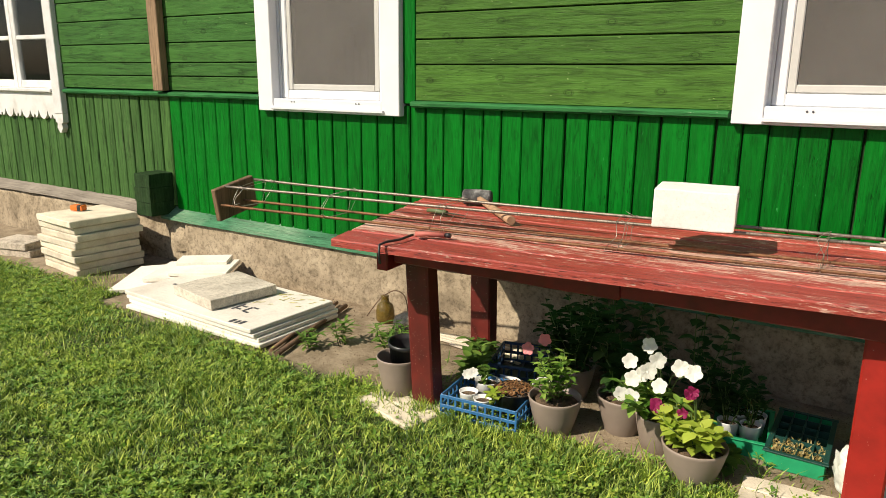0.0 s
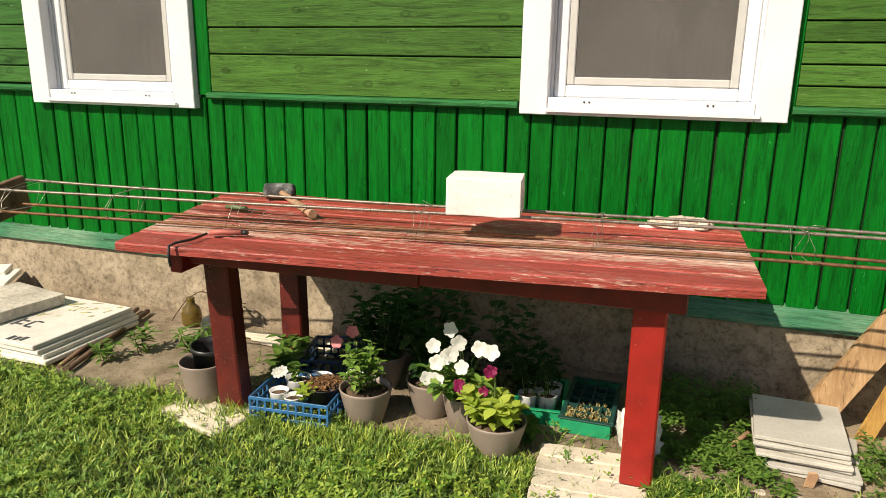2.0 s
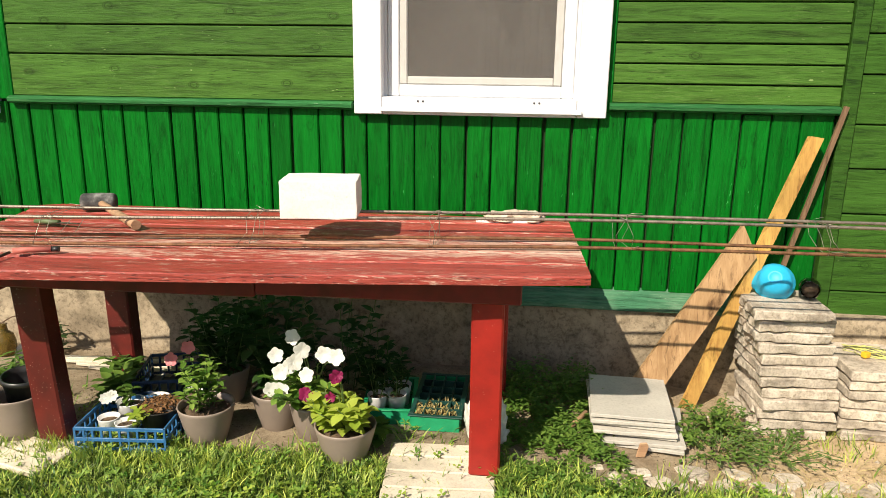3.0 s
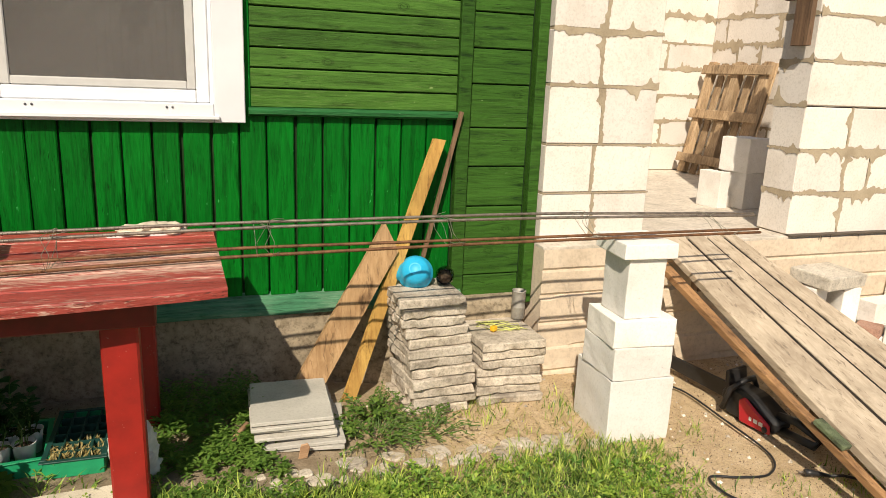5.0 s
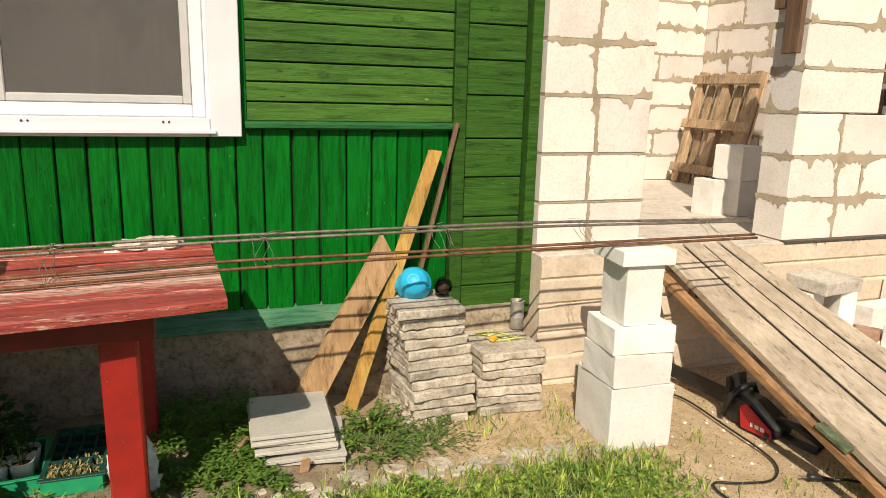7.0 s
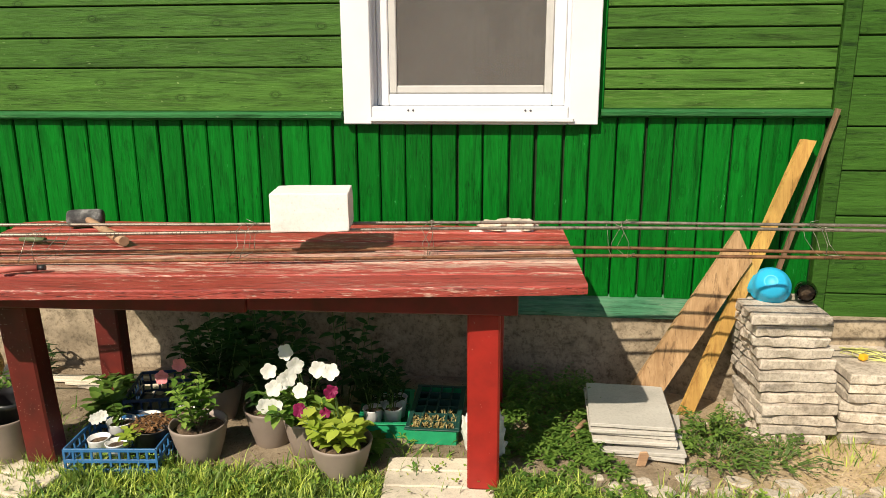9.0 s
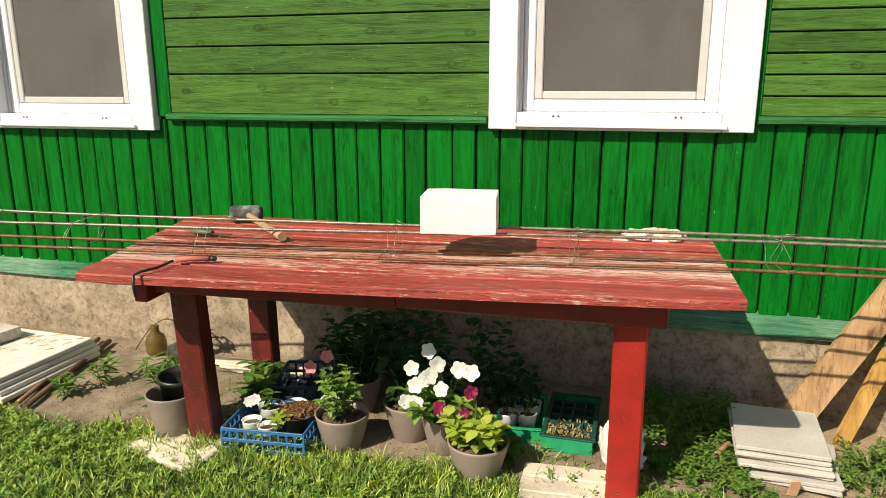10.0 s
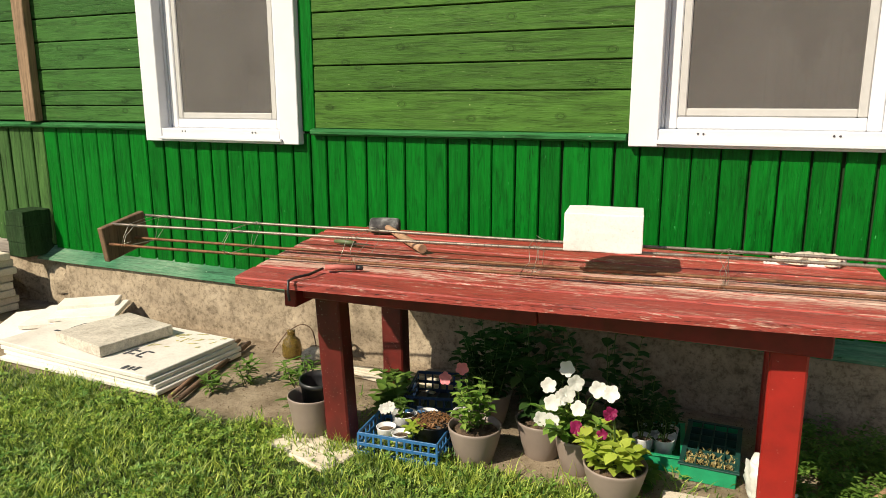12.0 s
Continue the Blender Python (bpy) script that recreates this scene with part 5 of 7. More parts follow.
cl = [FZ - 0.003, 0.820, 1.032, 1.281, 1.509, 1.74, 1.96, 2.18, 2.40, 2.62]
block_wall("wall_east_1", (2.186, -0.040, 0), (1, 0, 0), (0, -1, 0), 0.535, cl, [(0.250,), (0.235,), (0.262,), (0.24,)], 0.20, "white aerated block pier with smeared mortar joints", (1, 2), big=0.060)
cr = [FZ - 0.003 + 0.2085 * i for i in range(11)]
block_wall("wall_east_2", (3.508, -0.105, 0), (1, 0, 0), (0, -1, 0), 0.514, cr[3:], [()], 0.21, "white aerated block pier beside the door opening", big=0.06)
block_wall("wall_east_3", (3.508, -0.105, 0), (1, 0, 0), (0, -1, 0), 2.6, cr[:4], [(0.315, 0.88, 1.44, 2.0), (0.30, 0.46, 0.80, 1.4, 2.0), (0.29, 0.80, 1.4, 2.0)], 0.21, "low white aerated block wall below a window opening", big=0.045)
block_wall("wall_east_4", (3.508, 0.106, 0), (0, -1, 0), (-1, 0, 0), 0.21, cr, [()], 0.012, "shaded end face of the block pier with mortar bands", big=0.055)
cb = [FZ - 0.003 + 0.205 * i for i in range(11)]
half = [[0.12 + 0.6 * i for i in range(4)], [0.42 + 0.6 * i for i in range(4)], [0.25 + 0.62 * i for i in range(4)]]
block_wall("wall_back", (2.19, 2.25, 0), (1, 0, 0), (0, -1, 0), 2.70, cb, half, 0.2, "inner wall of white aerated blocks with rough mortar", big=0.045)
block_wall("wall_inner", (4.84, 2.25, 0), (0, -1, 0), (-1, 0, 0), 1.15, cb, [(0.3, 0.55), (0.15, 0.72), (0.42,), (0.2, 0.33, 0.6)], 0.2, "inner side wall of white aerated blocks with rough mortar", big=0.045)
tagged(part("wall_west", span(2.19, 2.235, 0.17, 2.24, FZ - 0.003, 2.62, 0.002), AAC), "plain side wall of the old house inside the extension", "wall", kind="structure")
tagged(part("wall_north", span(-7.0, 2.18, 5.0, 5.2, 0, 2.75), GREEN_UP), "plain rear wall closing the old house", "wall", kind="structure")
tagged(part("ceiling", span(-7.0, 2.10, 0.205, 4.99, 2.70, 2.75), WHITE_OLD), "plain boarded ceiling of the old house", "ceiling", kind="structure")

# bitumen felt under the low wall, with drips on the foundation
felt = bmesh.new()
rf = random.Random(31)
top, bot = [], []
for i in range(131):
    x = 3.50 + 0.02 * i
    w = 0.004 * max(0, noise.noise(Vector((x * 5, 2, 7)))) + rf.uniform(0, 0.002)
    top.append([felt.verts.new((x, -0.137 + rf.uniform(0, 0.002), FZ + 0.003)), felt.verts.new((x, -0.10, FZ + 0.004))])
    bot.append(felt.verts.new((x, -0.136, FZ - 0.003 - w)))
for i in range(130):
    felt.faces.new((bot[i], bot[i + 1], top[i + 1][0], top[i][0]))
    felt.faces.new((top[i][0], top[i + 1][0], top[i + 1][1], top[i][1]))
for i in range(26):
    x, h = rf.uniform(3.52, 6.0), rf.uniform(0.004, 0.030)
    w = rf.uniform(0.002, 0.005)
    felt.faces.new([felt.verts.new(p) for p in ((x, -0.1375, FZ - 0.004), (x + rf.uniform(0, 0.008), -0.1372, FZ - 0.01 - h), (x + w, -0.1375, FZ - 0.01 - h * 0.6), (x + w * 1.6, -0.1375, FZ - 0.004))])
tagged(part("trim", felt, plain("bitumen_felt", (0.09, 0.07, 0.05), 0.8, 0, 0.4, 30)), "dark bitumen felt strip between foundation and block wall", "felt strip", kind="structure")

# boards fixed on the pier's end
for x0, y0, y1, zb, zt2 in ((3.452, -0.100, 0.000, 1.50, 2.65), (3.462, 0.012, 0.085, 1.71, 2.6)):
    b = part("upright_board", span(x0, x0 + 0.028, y0, y1, zb, zt2, 0.003), BROWN)
    tagged(b, "brown formwork board fixed upright on the block pier", "board", "formwork boards")

# ---- inside the extension ----
pal = thing("wooden_pallet", "weathered wooden pallet leaning on the inner block wall", "pallet", pose(4.585, 1.80, FZ - 0.004, -12.5, 0, -90))
for zz in (0.085, 0.445, 0.80):
    part("rail", box(0.74, 0.022, 0.072, (0, -0.062, zz), 0.004), PALLET, pal)
for xx in (-0.30, 0.0, 0.30):
    part("bearer", box(0.075, 0.05, 0.90, (xx, -0.025, 0.004), 0.004), PALLET, pal)
for i in range(7):
    part("slat", box(0.070, 0.018, 0.90, (-0.318 + i * 0.106, 0.010, 0.004), 0.003, 1, None, pose(0, 0, 0, 0, 0.5 * (i % 3 - 1), 0)), PALLET, pal)
aac("aerated_block", 0.08, 0.16, 0.213, (3.695, 0.680, FZ - 0.004), 10, "white aerated block standing on the slab floor", group="blocks in the doorway")
aac("aerated_block", 0.17, 0.18, 0.213, (3.872, 0.645, FZ - 0.004), 10, "white aerated block standing on the slab floor", group="blocks in the doorway")
aac("aerated_block", 0.19, 0.20, 0.20, (3.866, 0.645, FZ + 0.211), 10, "white aerated block laid on another block", group="blocks in the doorway")
post = part("timber_post", span(4.790, 4.900, 0.50, 0.58, FZ - 0.004, 2.6, 0.004), BROWN)
tagged(post, "brown timber prop standing inside the window opening", "post")
plk = part("scaffold_plank", box(0.80, 0.16, 0.03, (5.05, 0.40, 1.365), 0.003), RAMP)
aac("aerated_block", 0.23, 0.18, 1.272 - FZ, (4.885, 0.40, FZ - 0.004), 4, "pile of aerated block carrying a scaffold plank")
prop = part("short_board", box(0.10, 0.12, 0.098, (4.86, 0.39, 1.2675), 0.003), RAMP)
tagged(prop, "short board propping the scaffold plank up on a block", "board")
tagged(plk, "weathered scaffold plank laid on blocks in the window opening", "plank")
tin = thing("tin_can", "dark tin can on the scaffold plank", "can", pose(4.985, 0.40, 1.396) @ Matrix.Scale(0.75, 4))
part("can_body", lathe([(0, 0), (0.04, 0), (0.042, 0.004), (0.042, 0.11), (0.038, 0.11), (0.038, 0.01), (0, 0.008)], 18), BLACK, tin)
for xx, r in ((4.905, 0.014), (5.07, 0.020)):
    q = part("white_cup", lathe([(0, 0), (r, 0), (r * 1.15, 0.06), (r * 1.08, 0.06), (r * 0.94, 0.006), (0, 0.006)], 16), PAPER_WHITE)
    q.matrix_basis = pose(xx, 0.40, 1.396)
    tagged(q, "small white plastic cup on the scaffold plank", "cup", "cups")

# ---- ramp of planks ----
rampy = thing("plank_ramp", "weathered plank ramp leading up to the slab floor", "ramp", pose(0, 0, 0))
SLOPE = 0.36


def sloped(name, xt, xb, material, parent, label="", top=0.618, y0=-0.085, y1=-1.70, thick=0.030):
    """A plank down the slope; xt and xb give its two edges at its head and its foot."""
    bm = bmesh.new()
    rows = []
    n = 18
    for i in range(n + 1):
        u = i / n
        y = y0 + (y1 - y0) * u
        z = top + SLOPE * (y + 0.10) - 0.006 * math.sin(math.pi * u)
        l, r = xt[0] + (xb[0] - xt[0]) * u, xt[1] + (xb[1] - xt[1]) * u
        w = 0.0015 * noise.noise(Vector((y * 7, l * 30, 0)))
        rows.append([bm.verts.new(v) for v in ((l + w, y, z - thick), (l + w, y, z - 0.003), (l + w + 0.003, y, z), (r - w - 0.003, y, z), (r - w, y, z - 0.003), (r - w, y, z - thick))])
    for a, b in zip(rows, rows[1:]):
        for k in range(6):
            bm.faces.new((a[k], a[(k + 1) % 6], b[(k + 1) % 6], b[k]))
    bm.faces.new(rows[0])
    bm.faces.new(rows[-1])
    bmesh.ops.recalc_face_normals(bm, faces=bm.faces[:])
    return part(name, bm, material, parent, label)


HEAD = (2.757, 2.912, 3.021, 3.116, 3.194)
FOOT = (2.722, 2.955, 3.107, 3.262, 3.460)
for i in range(4):
    sloped("plank", (HEAD[i] + 0.007, HEAD[i + 1] - 0.007), (FOOT[i] + 0.010, FOOT[i + 1] - 0.010), RAMP, rampy, "", 0.620 + 0.003 * (i % 2), -0.085 - 0.012 * (i % 3))
# added dark strips fill the gaps so that they read as shaded
for i in (1, 2, 3):
    sloped("packed_dirt", (HEAD[i] - 0.0065, HEAD[i] + 0.0065), (FOOT[i] - 0.0095, FOOT[i] + 0.0095), GAP_SHADE, rampy, "near-black strip standing in for shade between the planks", 0.6185, -0.125, -1.68, 0.020)
for yy in (-0.35, -1.05):
    part("cleat", box(0.46, 0.05, 0.050, (3.02, yy, 0.618 + SLOPE * (yy + 0.10) - 0.088), 0.002), BROWN, rampy)
side = sloped("support_board", (2.664, 2.716), (2.694, 2.716), raw_wood("red_brown_board", (0.44, 0.25, 0.11), (0.17, 0.085, 0.038), "y"), None, "", 0.600, -0.128, -1.62, 0.028)
tagged(side, "reddish brown board lying sloped beside the ramp", "board")
wedge = part("wood_wedge", box(0.040, 0.125, 0.018, (0, 0, 0), 0.003, 1, None, pose(2.700, -1.20, 0.2065, math.degrees(math.atan(SLOPE)), 0, 6)), MOSSY)
tagged(wedge, "small green painted wood piece on the ramp edge", "wood piece")

# ---- chainsaw and cable ----
saw = thing("chain_saw", "black and red electric chainsaw lying on sandy ground", "chainsaw", pose(2.868, -0.695, 0.006, -5, 0, 97))
part("guide_bar", outline([(0.08, 0.025), (0.45, 0.030), (0.475, 0.05), (0.47, 0.080), (0.45, 0.093), (0.08, 0.100)], 0.012, "y", None, 0.002), BLACK, saw)
part("motor_housing", outline([(-0.16, 0.012), (0.06, 0.0), (0.10, 0.025), (0.10, 0.10), (0.05, 0.128), (-0.05, 0.122), (-0.17, 0.065)], 0.10, "y", None, 0.012), BLACK, saw).location = (0, -0.03, 0)
part("side_cover", outline([(-0.155, 0.012), (-0.01, 0.006), (0.0, 0.095), (-0.03, 0.118), (-0.085, 0.085), (-0.15, 0.050)], 0.015, "y", None, 0.006), REDP, saw, "bright red side cover").location = (0, 0.071, 0)
lg = bmesh.new()
for i, (x, w) in enumerate(((-0.115, 0.018), (-0.09, 0.018), (-0.066, 0.012))):
    box(w, 0.002, 0.016, (x, 0.0865, 0.035), 0, 1, lg)
part("print_mark", lg, PAPER_WHITE, saw, "pale illegible print")
part("cap", lathe([(0, 0), (0.012, 0), (0.012, 0.004), (0, 0.004)], 14), BLACK, saw).matrix_basis = pose(-0.135, 0.0865, 0.03, -90, 0, 0)
part("front_handle", tube([(0.02, -0.04, 0.03), (0.03, -0.05, 0.11), (0.03, -0.03, 0.150), (0.02, 0.04, 0.158), (0.04, 0.085, 0.125), (0.07, 0.09, 0.03)], 0.012, 9), BLACK, saw)
part("hand_guard", outline([(0.055, 0.10), (0.085, 0.11), (0.085, 0.185), (0.065, 0.19)], 0.10, "y", None, 0.004), BLACK, saw).location = (0, -0.03, 0)
part("rear_handle", tube([(-0.14, 0.02, 0.075), (-0.22, 0.02, 0.085), (-0.33, 0.02, 0.060), (-0.30, 0.02, 0.025), (-0.15, 0.02, 0.02)], 0.016, 9), BLACK, saw)
part("spike_bumper", outline([(0.10, 0.0), (0.13, 0.02), (0.105, 0.035), (0.135, 0.05), (0.10, 0.06)], 0.02, "y"), STEEL, saw)


def spline(pts, n=10):
    P = [Vector(p) for p in pts]
    P = [P[0] * 2 - P[1], *P, P[-1] * 2 - P[-2]]
    out = []
    for a, b, c, d in zip(P, P[1:], P[2:], P[3:]):
        for i in range(n):
            t = i / n
            out.append(0.5 * ((2 * b) + (c - a) * t + (2 * a - 5 * b + 4 * c - d) * t * t + (3 * b - a - 3 * c + d) * t ** 3))
    out.append(P[-2])
    return out


cab = [(2.62, -0.30, .014), (2.726, -0.423, .014), (2.724, -0.685, .014), (2.70, -0.97, .014), (2.60, -1.08, .014), (2.48, -1.07, .014), (2.385, -1.04, .014), (2.362, -1.11, .014), (2.40, -1.20, .014), (2.60, -1.36, .014)]
cable = thing("power_cable", "thin black power cable curling over sandy ground", "cable")
part("cord", tube(spline(cab, 10), 0.0042, 7), BLACK, cable)
plug = thing("cable_plug", "black cable plug lying on the sand", "plug", pose(2.71, -1.12, 0.014, 0, 0, -25))
part("plug_body", tube([(0, 0, 0.010), (0.02, 0, 0.012), (0.05, 0, 0.010), (0.08, 0, 0.006)], 0.013, 9, taper=0.006), BLACK, plug)
part("tail", tube([(0.08, 0, 0.006), (0.13, 0.01, 0.006), (0.20, -0.01, 0.006)], 0.005, 7), BLACK, plug)
for yy in (-0.005, 0.005):
    part("pin", tube([(0, yy, 0.011), (-0.022, yy, 0.011)], 0.002, 6), STEEL, plug)

# ---- rubble blocks by the foundation and the wheelbarrow ----
for sx, sy, sz, at, ang in ((0.15, 0.16, 0.40, (3.52, -0.25, 0.0), 20), (0.09, 0.16, 0.395, (3.72, -0.28, 0.0), -10), (0.16, 0.16, 0.22, (3.60, -0.42, 0.0), 30), (0.30, 0.20, 0.24, (4.06, -0.48, 0.0), 12),
                            (0.28, 0.16, 0.38, (4.34, -0.21, 0.0), 5), (0.30, 0.10, 0.11, (4.03, -0.29, 0.192), 6), (0.24, 0.16, 0.19, (4.03, -0.28, 0.0), 14), (0.15, 0.14, 0.15, (3.83, -0.36, 0.0), 24), (0.14, 0.12, 0.10, (3.80, -0.54, 0.0), 50)):
    aac("broken_block", sx, sy, sz, at, ang, "broken white aerated block piece on the rubble heap", group="rubble blocks")
bm = box(0.30, 0.21, 0.062, (0, 0, 0), 0.006, 2)
bmesh.ops.subdivide_edges(bm, edges=[e for e in bm.edges if e.calc_length() > 0.08], cuts=4, use_grid_fill=True)
rough_up(bm, 0.006, 10, 4)
gs = part("grey_stone_slab", bm, PAVER_GREY)
gs.matrix_basis = pose(3.625, -0.275, 0.404, 3, 2, 12)
bk = part("red_brick", box(0.12, 0.11, 0.055, (0, 0, 0), 0.006, 2), mineral("old_brick", (0.52, 0.33, 0.25), (0.44, 0.26, 0.19), (0.30, 0.17, 0.12), 9.0, 0.9, 0.6))
bk.matrix_basis = pose(3.84, -0.37, 0.151, 0, 0, 30)
tagged(bk, "half a pinkish brick lying on a block piece", "brick")
tagged(gs, "dirty grey slab lying on broken blocks", "slab")
wb = thing("wheelbarrow", "rusty red wheelbarrow with a dull green tray", "wheelbarrow", pose(4.22, -0.66, 0, 0, 0, 12))
tr = bmesh.new()
lathe([(0.12, 0.20), (0.26, 0.42), (0.275, 0.435), (0.27, 0.44), (0.25, 0.42), (0.11, 0.215), (0, 0.21)], 28, tr)
for v in tr.verts:
    v.co.x *= 1.35
part("tray", tr, plain("dull_green_metal", (0.16, 0.17, 0.12), 0.5, 0.5, 0.4, 12), wb)
wh = bmesh.new()
tube([(-0.16 + 0.125 * math.cos(a), -0.14, 0.135 + 0.125 * math.sin(a)) for a in np.linspace(0, 2 * math.pi, 28, endpoint=False)], 0.028, 9, wh, close=True)
wheel = part("wheel", wh, RUBBER, wb)
hub = lathe([(0, -0.02), (0.085, -0.02), (0.09, -0.012), (0.09, 0.012), (0.085, 0.02), (0, 0.02)], 22)
part("rim", hub, REDP, wheel, "red metal rim").matrix_basis = pose(-0.16, -0.14, 0.135, 90, 0, 0)
part("frame_tube", tube([(-0.24, -0.18, 0.22), (0.0, -0.2, 0.24), (0.55, -0.22, 0.36)], 0.014, 8), RUST, wb)
part("frame_tube", tube([(-0.24, 0.10, 0.22), (0.0, 0.16, 0.24), (0.55, 0.22, 0.36)], 0.014, 8), RUST, wb)
part("axle", tube([(-0.16, -0.20, 0.135), (-0.16, 0.06, 0.135)], 0.012, 8), RUST, wb)
part("stand", tube([(0.2, -0.2, 0.27), (0.22, -0.2, 0.0), (0.22, 0.18, 0.0), (0.2, 0.18, 0.27)], 0.012, 8), RUST, wb)

# ---- pots and plants under the table ----
def leaf(bm, p, d, up, length, width, bend=0.15):
    """One leaf: a folded lozenge of four faces."""
    d = d.normalized()
    s = d.cross(up)
    if s.length < 1e-3:
        s = d.cross(Vector((1, 0, 0)))
    s.normalize()
    n = s.cross(d)
    rows = []
    for u, w in ((0.22, 0.74), (0.5, 1.0), (0.8, 0.58)):
        c = p + d * length * u - n * length * bend * u * u
        rows.append([bm.verts.new(q) for q in (c + s * width * w / 2 + n * width * 0.12, c, c - s * width * w / 2 + n * width * 0.12)])
    a = bm.verts.new(p)
    e = bm.verts.new(p + d * length - n * length * bend)
    faces = [(a, rows[0][0], rows[0][1]), (a, rows[0][1], rows[0][2]), (rows[2][0], e, rows[2][1]), (rows[2][1], e, rows[2][2])]
    for r0, r1 in zip(rows, rows[1:]):
        faces += [(r0[0], r1[0], r1[1], r0[1]), (r0[1], r1[1], r1[2], r0[2])]
    for f in faces:
        bm.faces.new(f).smooth = True


def bush(bm, stems, base, spread, height, rnd, leaf_len, leaf_w, per=14, stem_bm=None, lean=(0, 0)):
    """Leafy stems rising from a base."""
    tips = []
    for i in range(stems):
        a = rnd.uniform(0, 2 * math.pi)
        r = spread * math.sqrt(rnd.random())
        top = Vector(base) + Vector((r * math.cos(a) + lean[0], r * math.sin(a) + lean[1], height * rnd.uniform(0.6, 1.05)))
        b0 = Vector(base) + Vector((r * 0.35 * math.cos(a), r * 0.35 * math.sin(a), 0))
        midp = b0.lerp(top, 0.5) + Vector((rnd.uniform(-.02, .02), rnd.uniform(-.02, .02), 0.02))
        if stem_bm is not None:
            tube([b0, midp, top], 0.0022, 5, stem_bm, taper=0.0012)
        for k in range(per):
            t = 0.15 + 0.85 * k / per
            p = b0.lerp(midp, t * 2) if t < 0.5 else midp.lerp(top, t * 2 - 1)
            an = k * 2.4 + a
            d = Vector((math.cos(an), math.sin(an), rnd.uniform(-0.1, 0.7)))
            q = rnd.uniform(0.7, 1.2)
            leaf(bm, p, d, Vector((0, 0, 1)), leaf_len * q, leaf_w * q, rnd.uniform(0, .4))
        tips.append(top)
    return tips


def flower(bm, p, facing, r, rnd, lobes=5, ruffle=0.0):
    """A petunia: a shallow five-lobed trumpet."""
    f = facing.normalized()
    s = f.cross(Vector((0, 0, 1))).normalized()
    u = s.cross(f)
    n = lobes * 6
    c = bm.verts.new(p - f * r * 0.35)
    ring1, ring2 = [], []
    ph = rnd.random() * 6
    for i in range(n):
        a = 2 * math.pi * i / n
        lob = 1 - 0.20 * abs(math.sin(lobes * a / 2 + ph)) ** 4
        wav = r * (0.07 * math.sin(lobes * 2 * a + ph) + ruffle * rnd.uniform(-1, 1))
        ring1.append(bm.verts.new(p + (s * math.cos(a) + u * math.sin(a)) * r * 0.35 - f * r * 0.05))
        ring2.append(bm.verts.new(p + (s * math.cos(a) + u * math.sin(a)) * r * lob + f * wav))
    for i in range(n):
        j = (i + 1) % n
        bm.faces.new((c, ring1[i], ring1[j])).smooth = True
        bm.faces.new((ring1[i], ring2[i], ring2[j], ring1[j])).smooth = True


def pot(at, r_top, r_bot, h, label, fill=0.8, group="taupe flower pots", name="flower_pot"):
    t = thing(name, label, "plant pot", pose(*at), group)
    prof = [(0, 0.0), (r_bot - 0.004, 0.0), (r_bot, 0.006), (r_bot + (r_top - r_bot) * 0.55, h * 0.5), (r_top - 0.002, h - 0.012), (r_top, h - 0.004), (r_top - 0.002, h), (r_top - 0.006, h - 0.002), (r_top - 0.010, h * 0.78), (r_bot - 0.002, 0.02), (0, 0.018)]
    part("pot_shell", lathe(prof, 36), POT, t)
    if fill:
        rs = r_bot + (r_top - r_bot) * fill - 0.008
        so = bmesh.new()
        for i in range(7):
            rr = rs * (1 - i / 6)
            for k in range(24):
                a = 2 * math.pi * k / 24
                so.verts.new((rr * math.cos(a), rr * math.sin(a), h * fill + 0.006 * noise.noise(Vector((rr * 40 * math.cos(a), rr * 40 * math.sin(a), at[0]))) + (0.008 if i > 1 else 0)))
        so.verts.ensure_lookup_table()
        for i in range(6):
            for k in range(24):
                try:
                    so.faces.new((so.verts[i * 24 + k], so.verts[i * 24 + (k + 1) % 24], so.verts[(i + 1) * 24 + (k + 1) % 24], so.verts[(i + 1) * 24 + k]))
                except ValueError:
                    pass
        part("soil", so, SOIL, t)
    return t


rp = random.Random(11)
pot((-0.951, -0.819, 0.078), 0.086, 0.057, 0.160, "empty taupe plastic flower pot beside a table leg", 0)
blk = thing("nursery_pot", "small black nursery pot standing inside a larger pot", "plant pot", pose(-0.934, -0.804, 0.156, 3, 4, 0))
part("pot_shell", lathe([(0, 0), (0.045, 0), (0.062, 0.125), (0.067, 0.125), (0.067, 0.142), (0.062, 0.142), (0.058, 0.12), (0.042, 0.006), (0, 0.006)], 26), BLACK, blk)


def potted(at, r_top, r_bot, h, label, stems, spread, height, mat, ll, lw, per=14, fill=0.82, lean=(0, 0)):
    t = pot(at, r_top, r_bot, h, label, fill)
    lb, sb = bmesh.new(), bmesh.new()
    tips = bush(lb, stems, (0, 0, h * fill), spread, height, rp, ll, lw, per, sb, lean)
    part("stem", sb, STEM, t)["kind"] = "stuff"
    part("foliage", lb, mat, t)
    return t, [Vector(at) + q for q in tips]


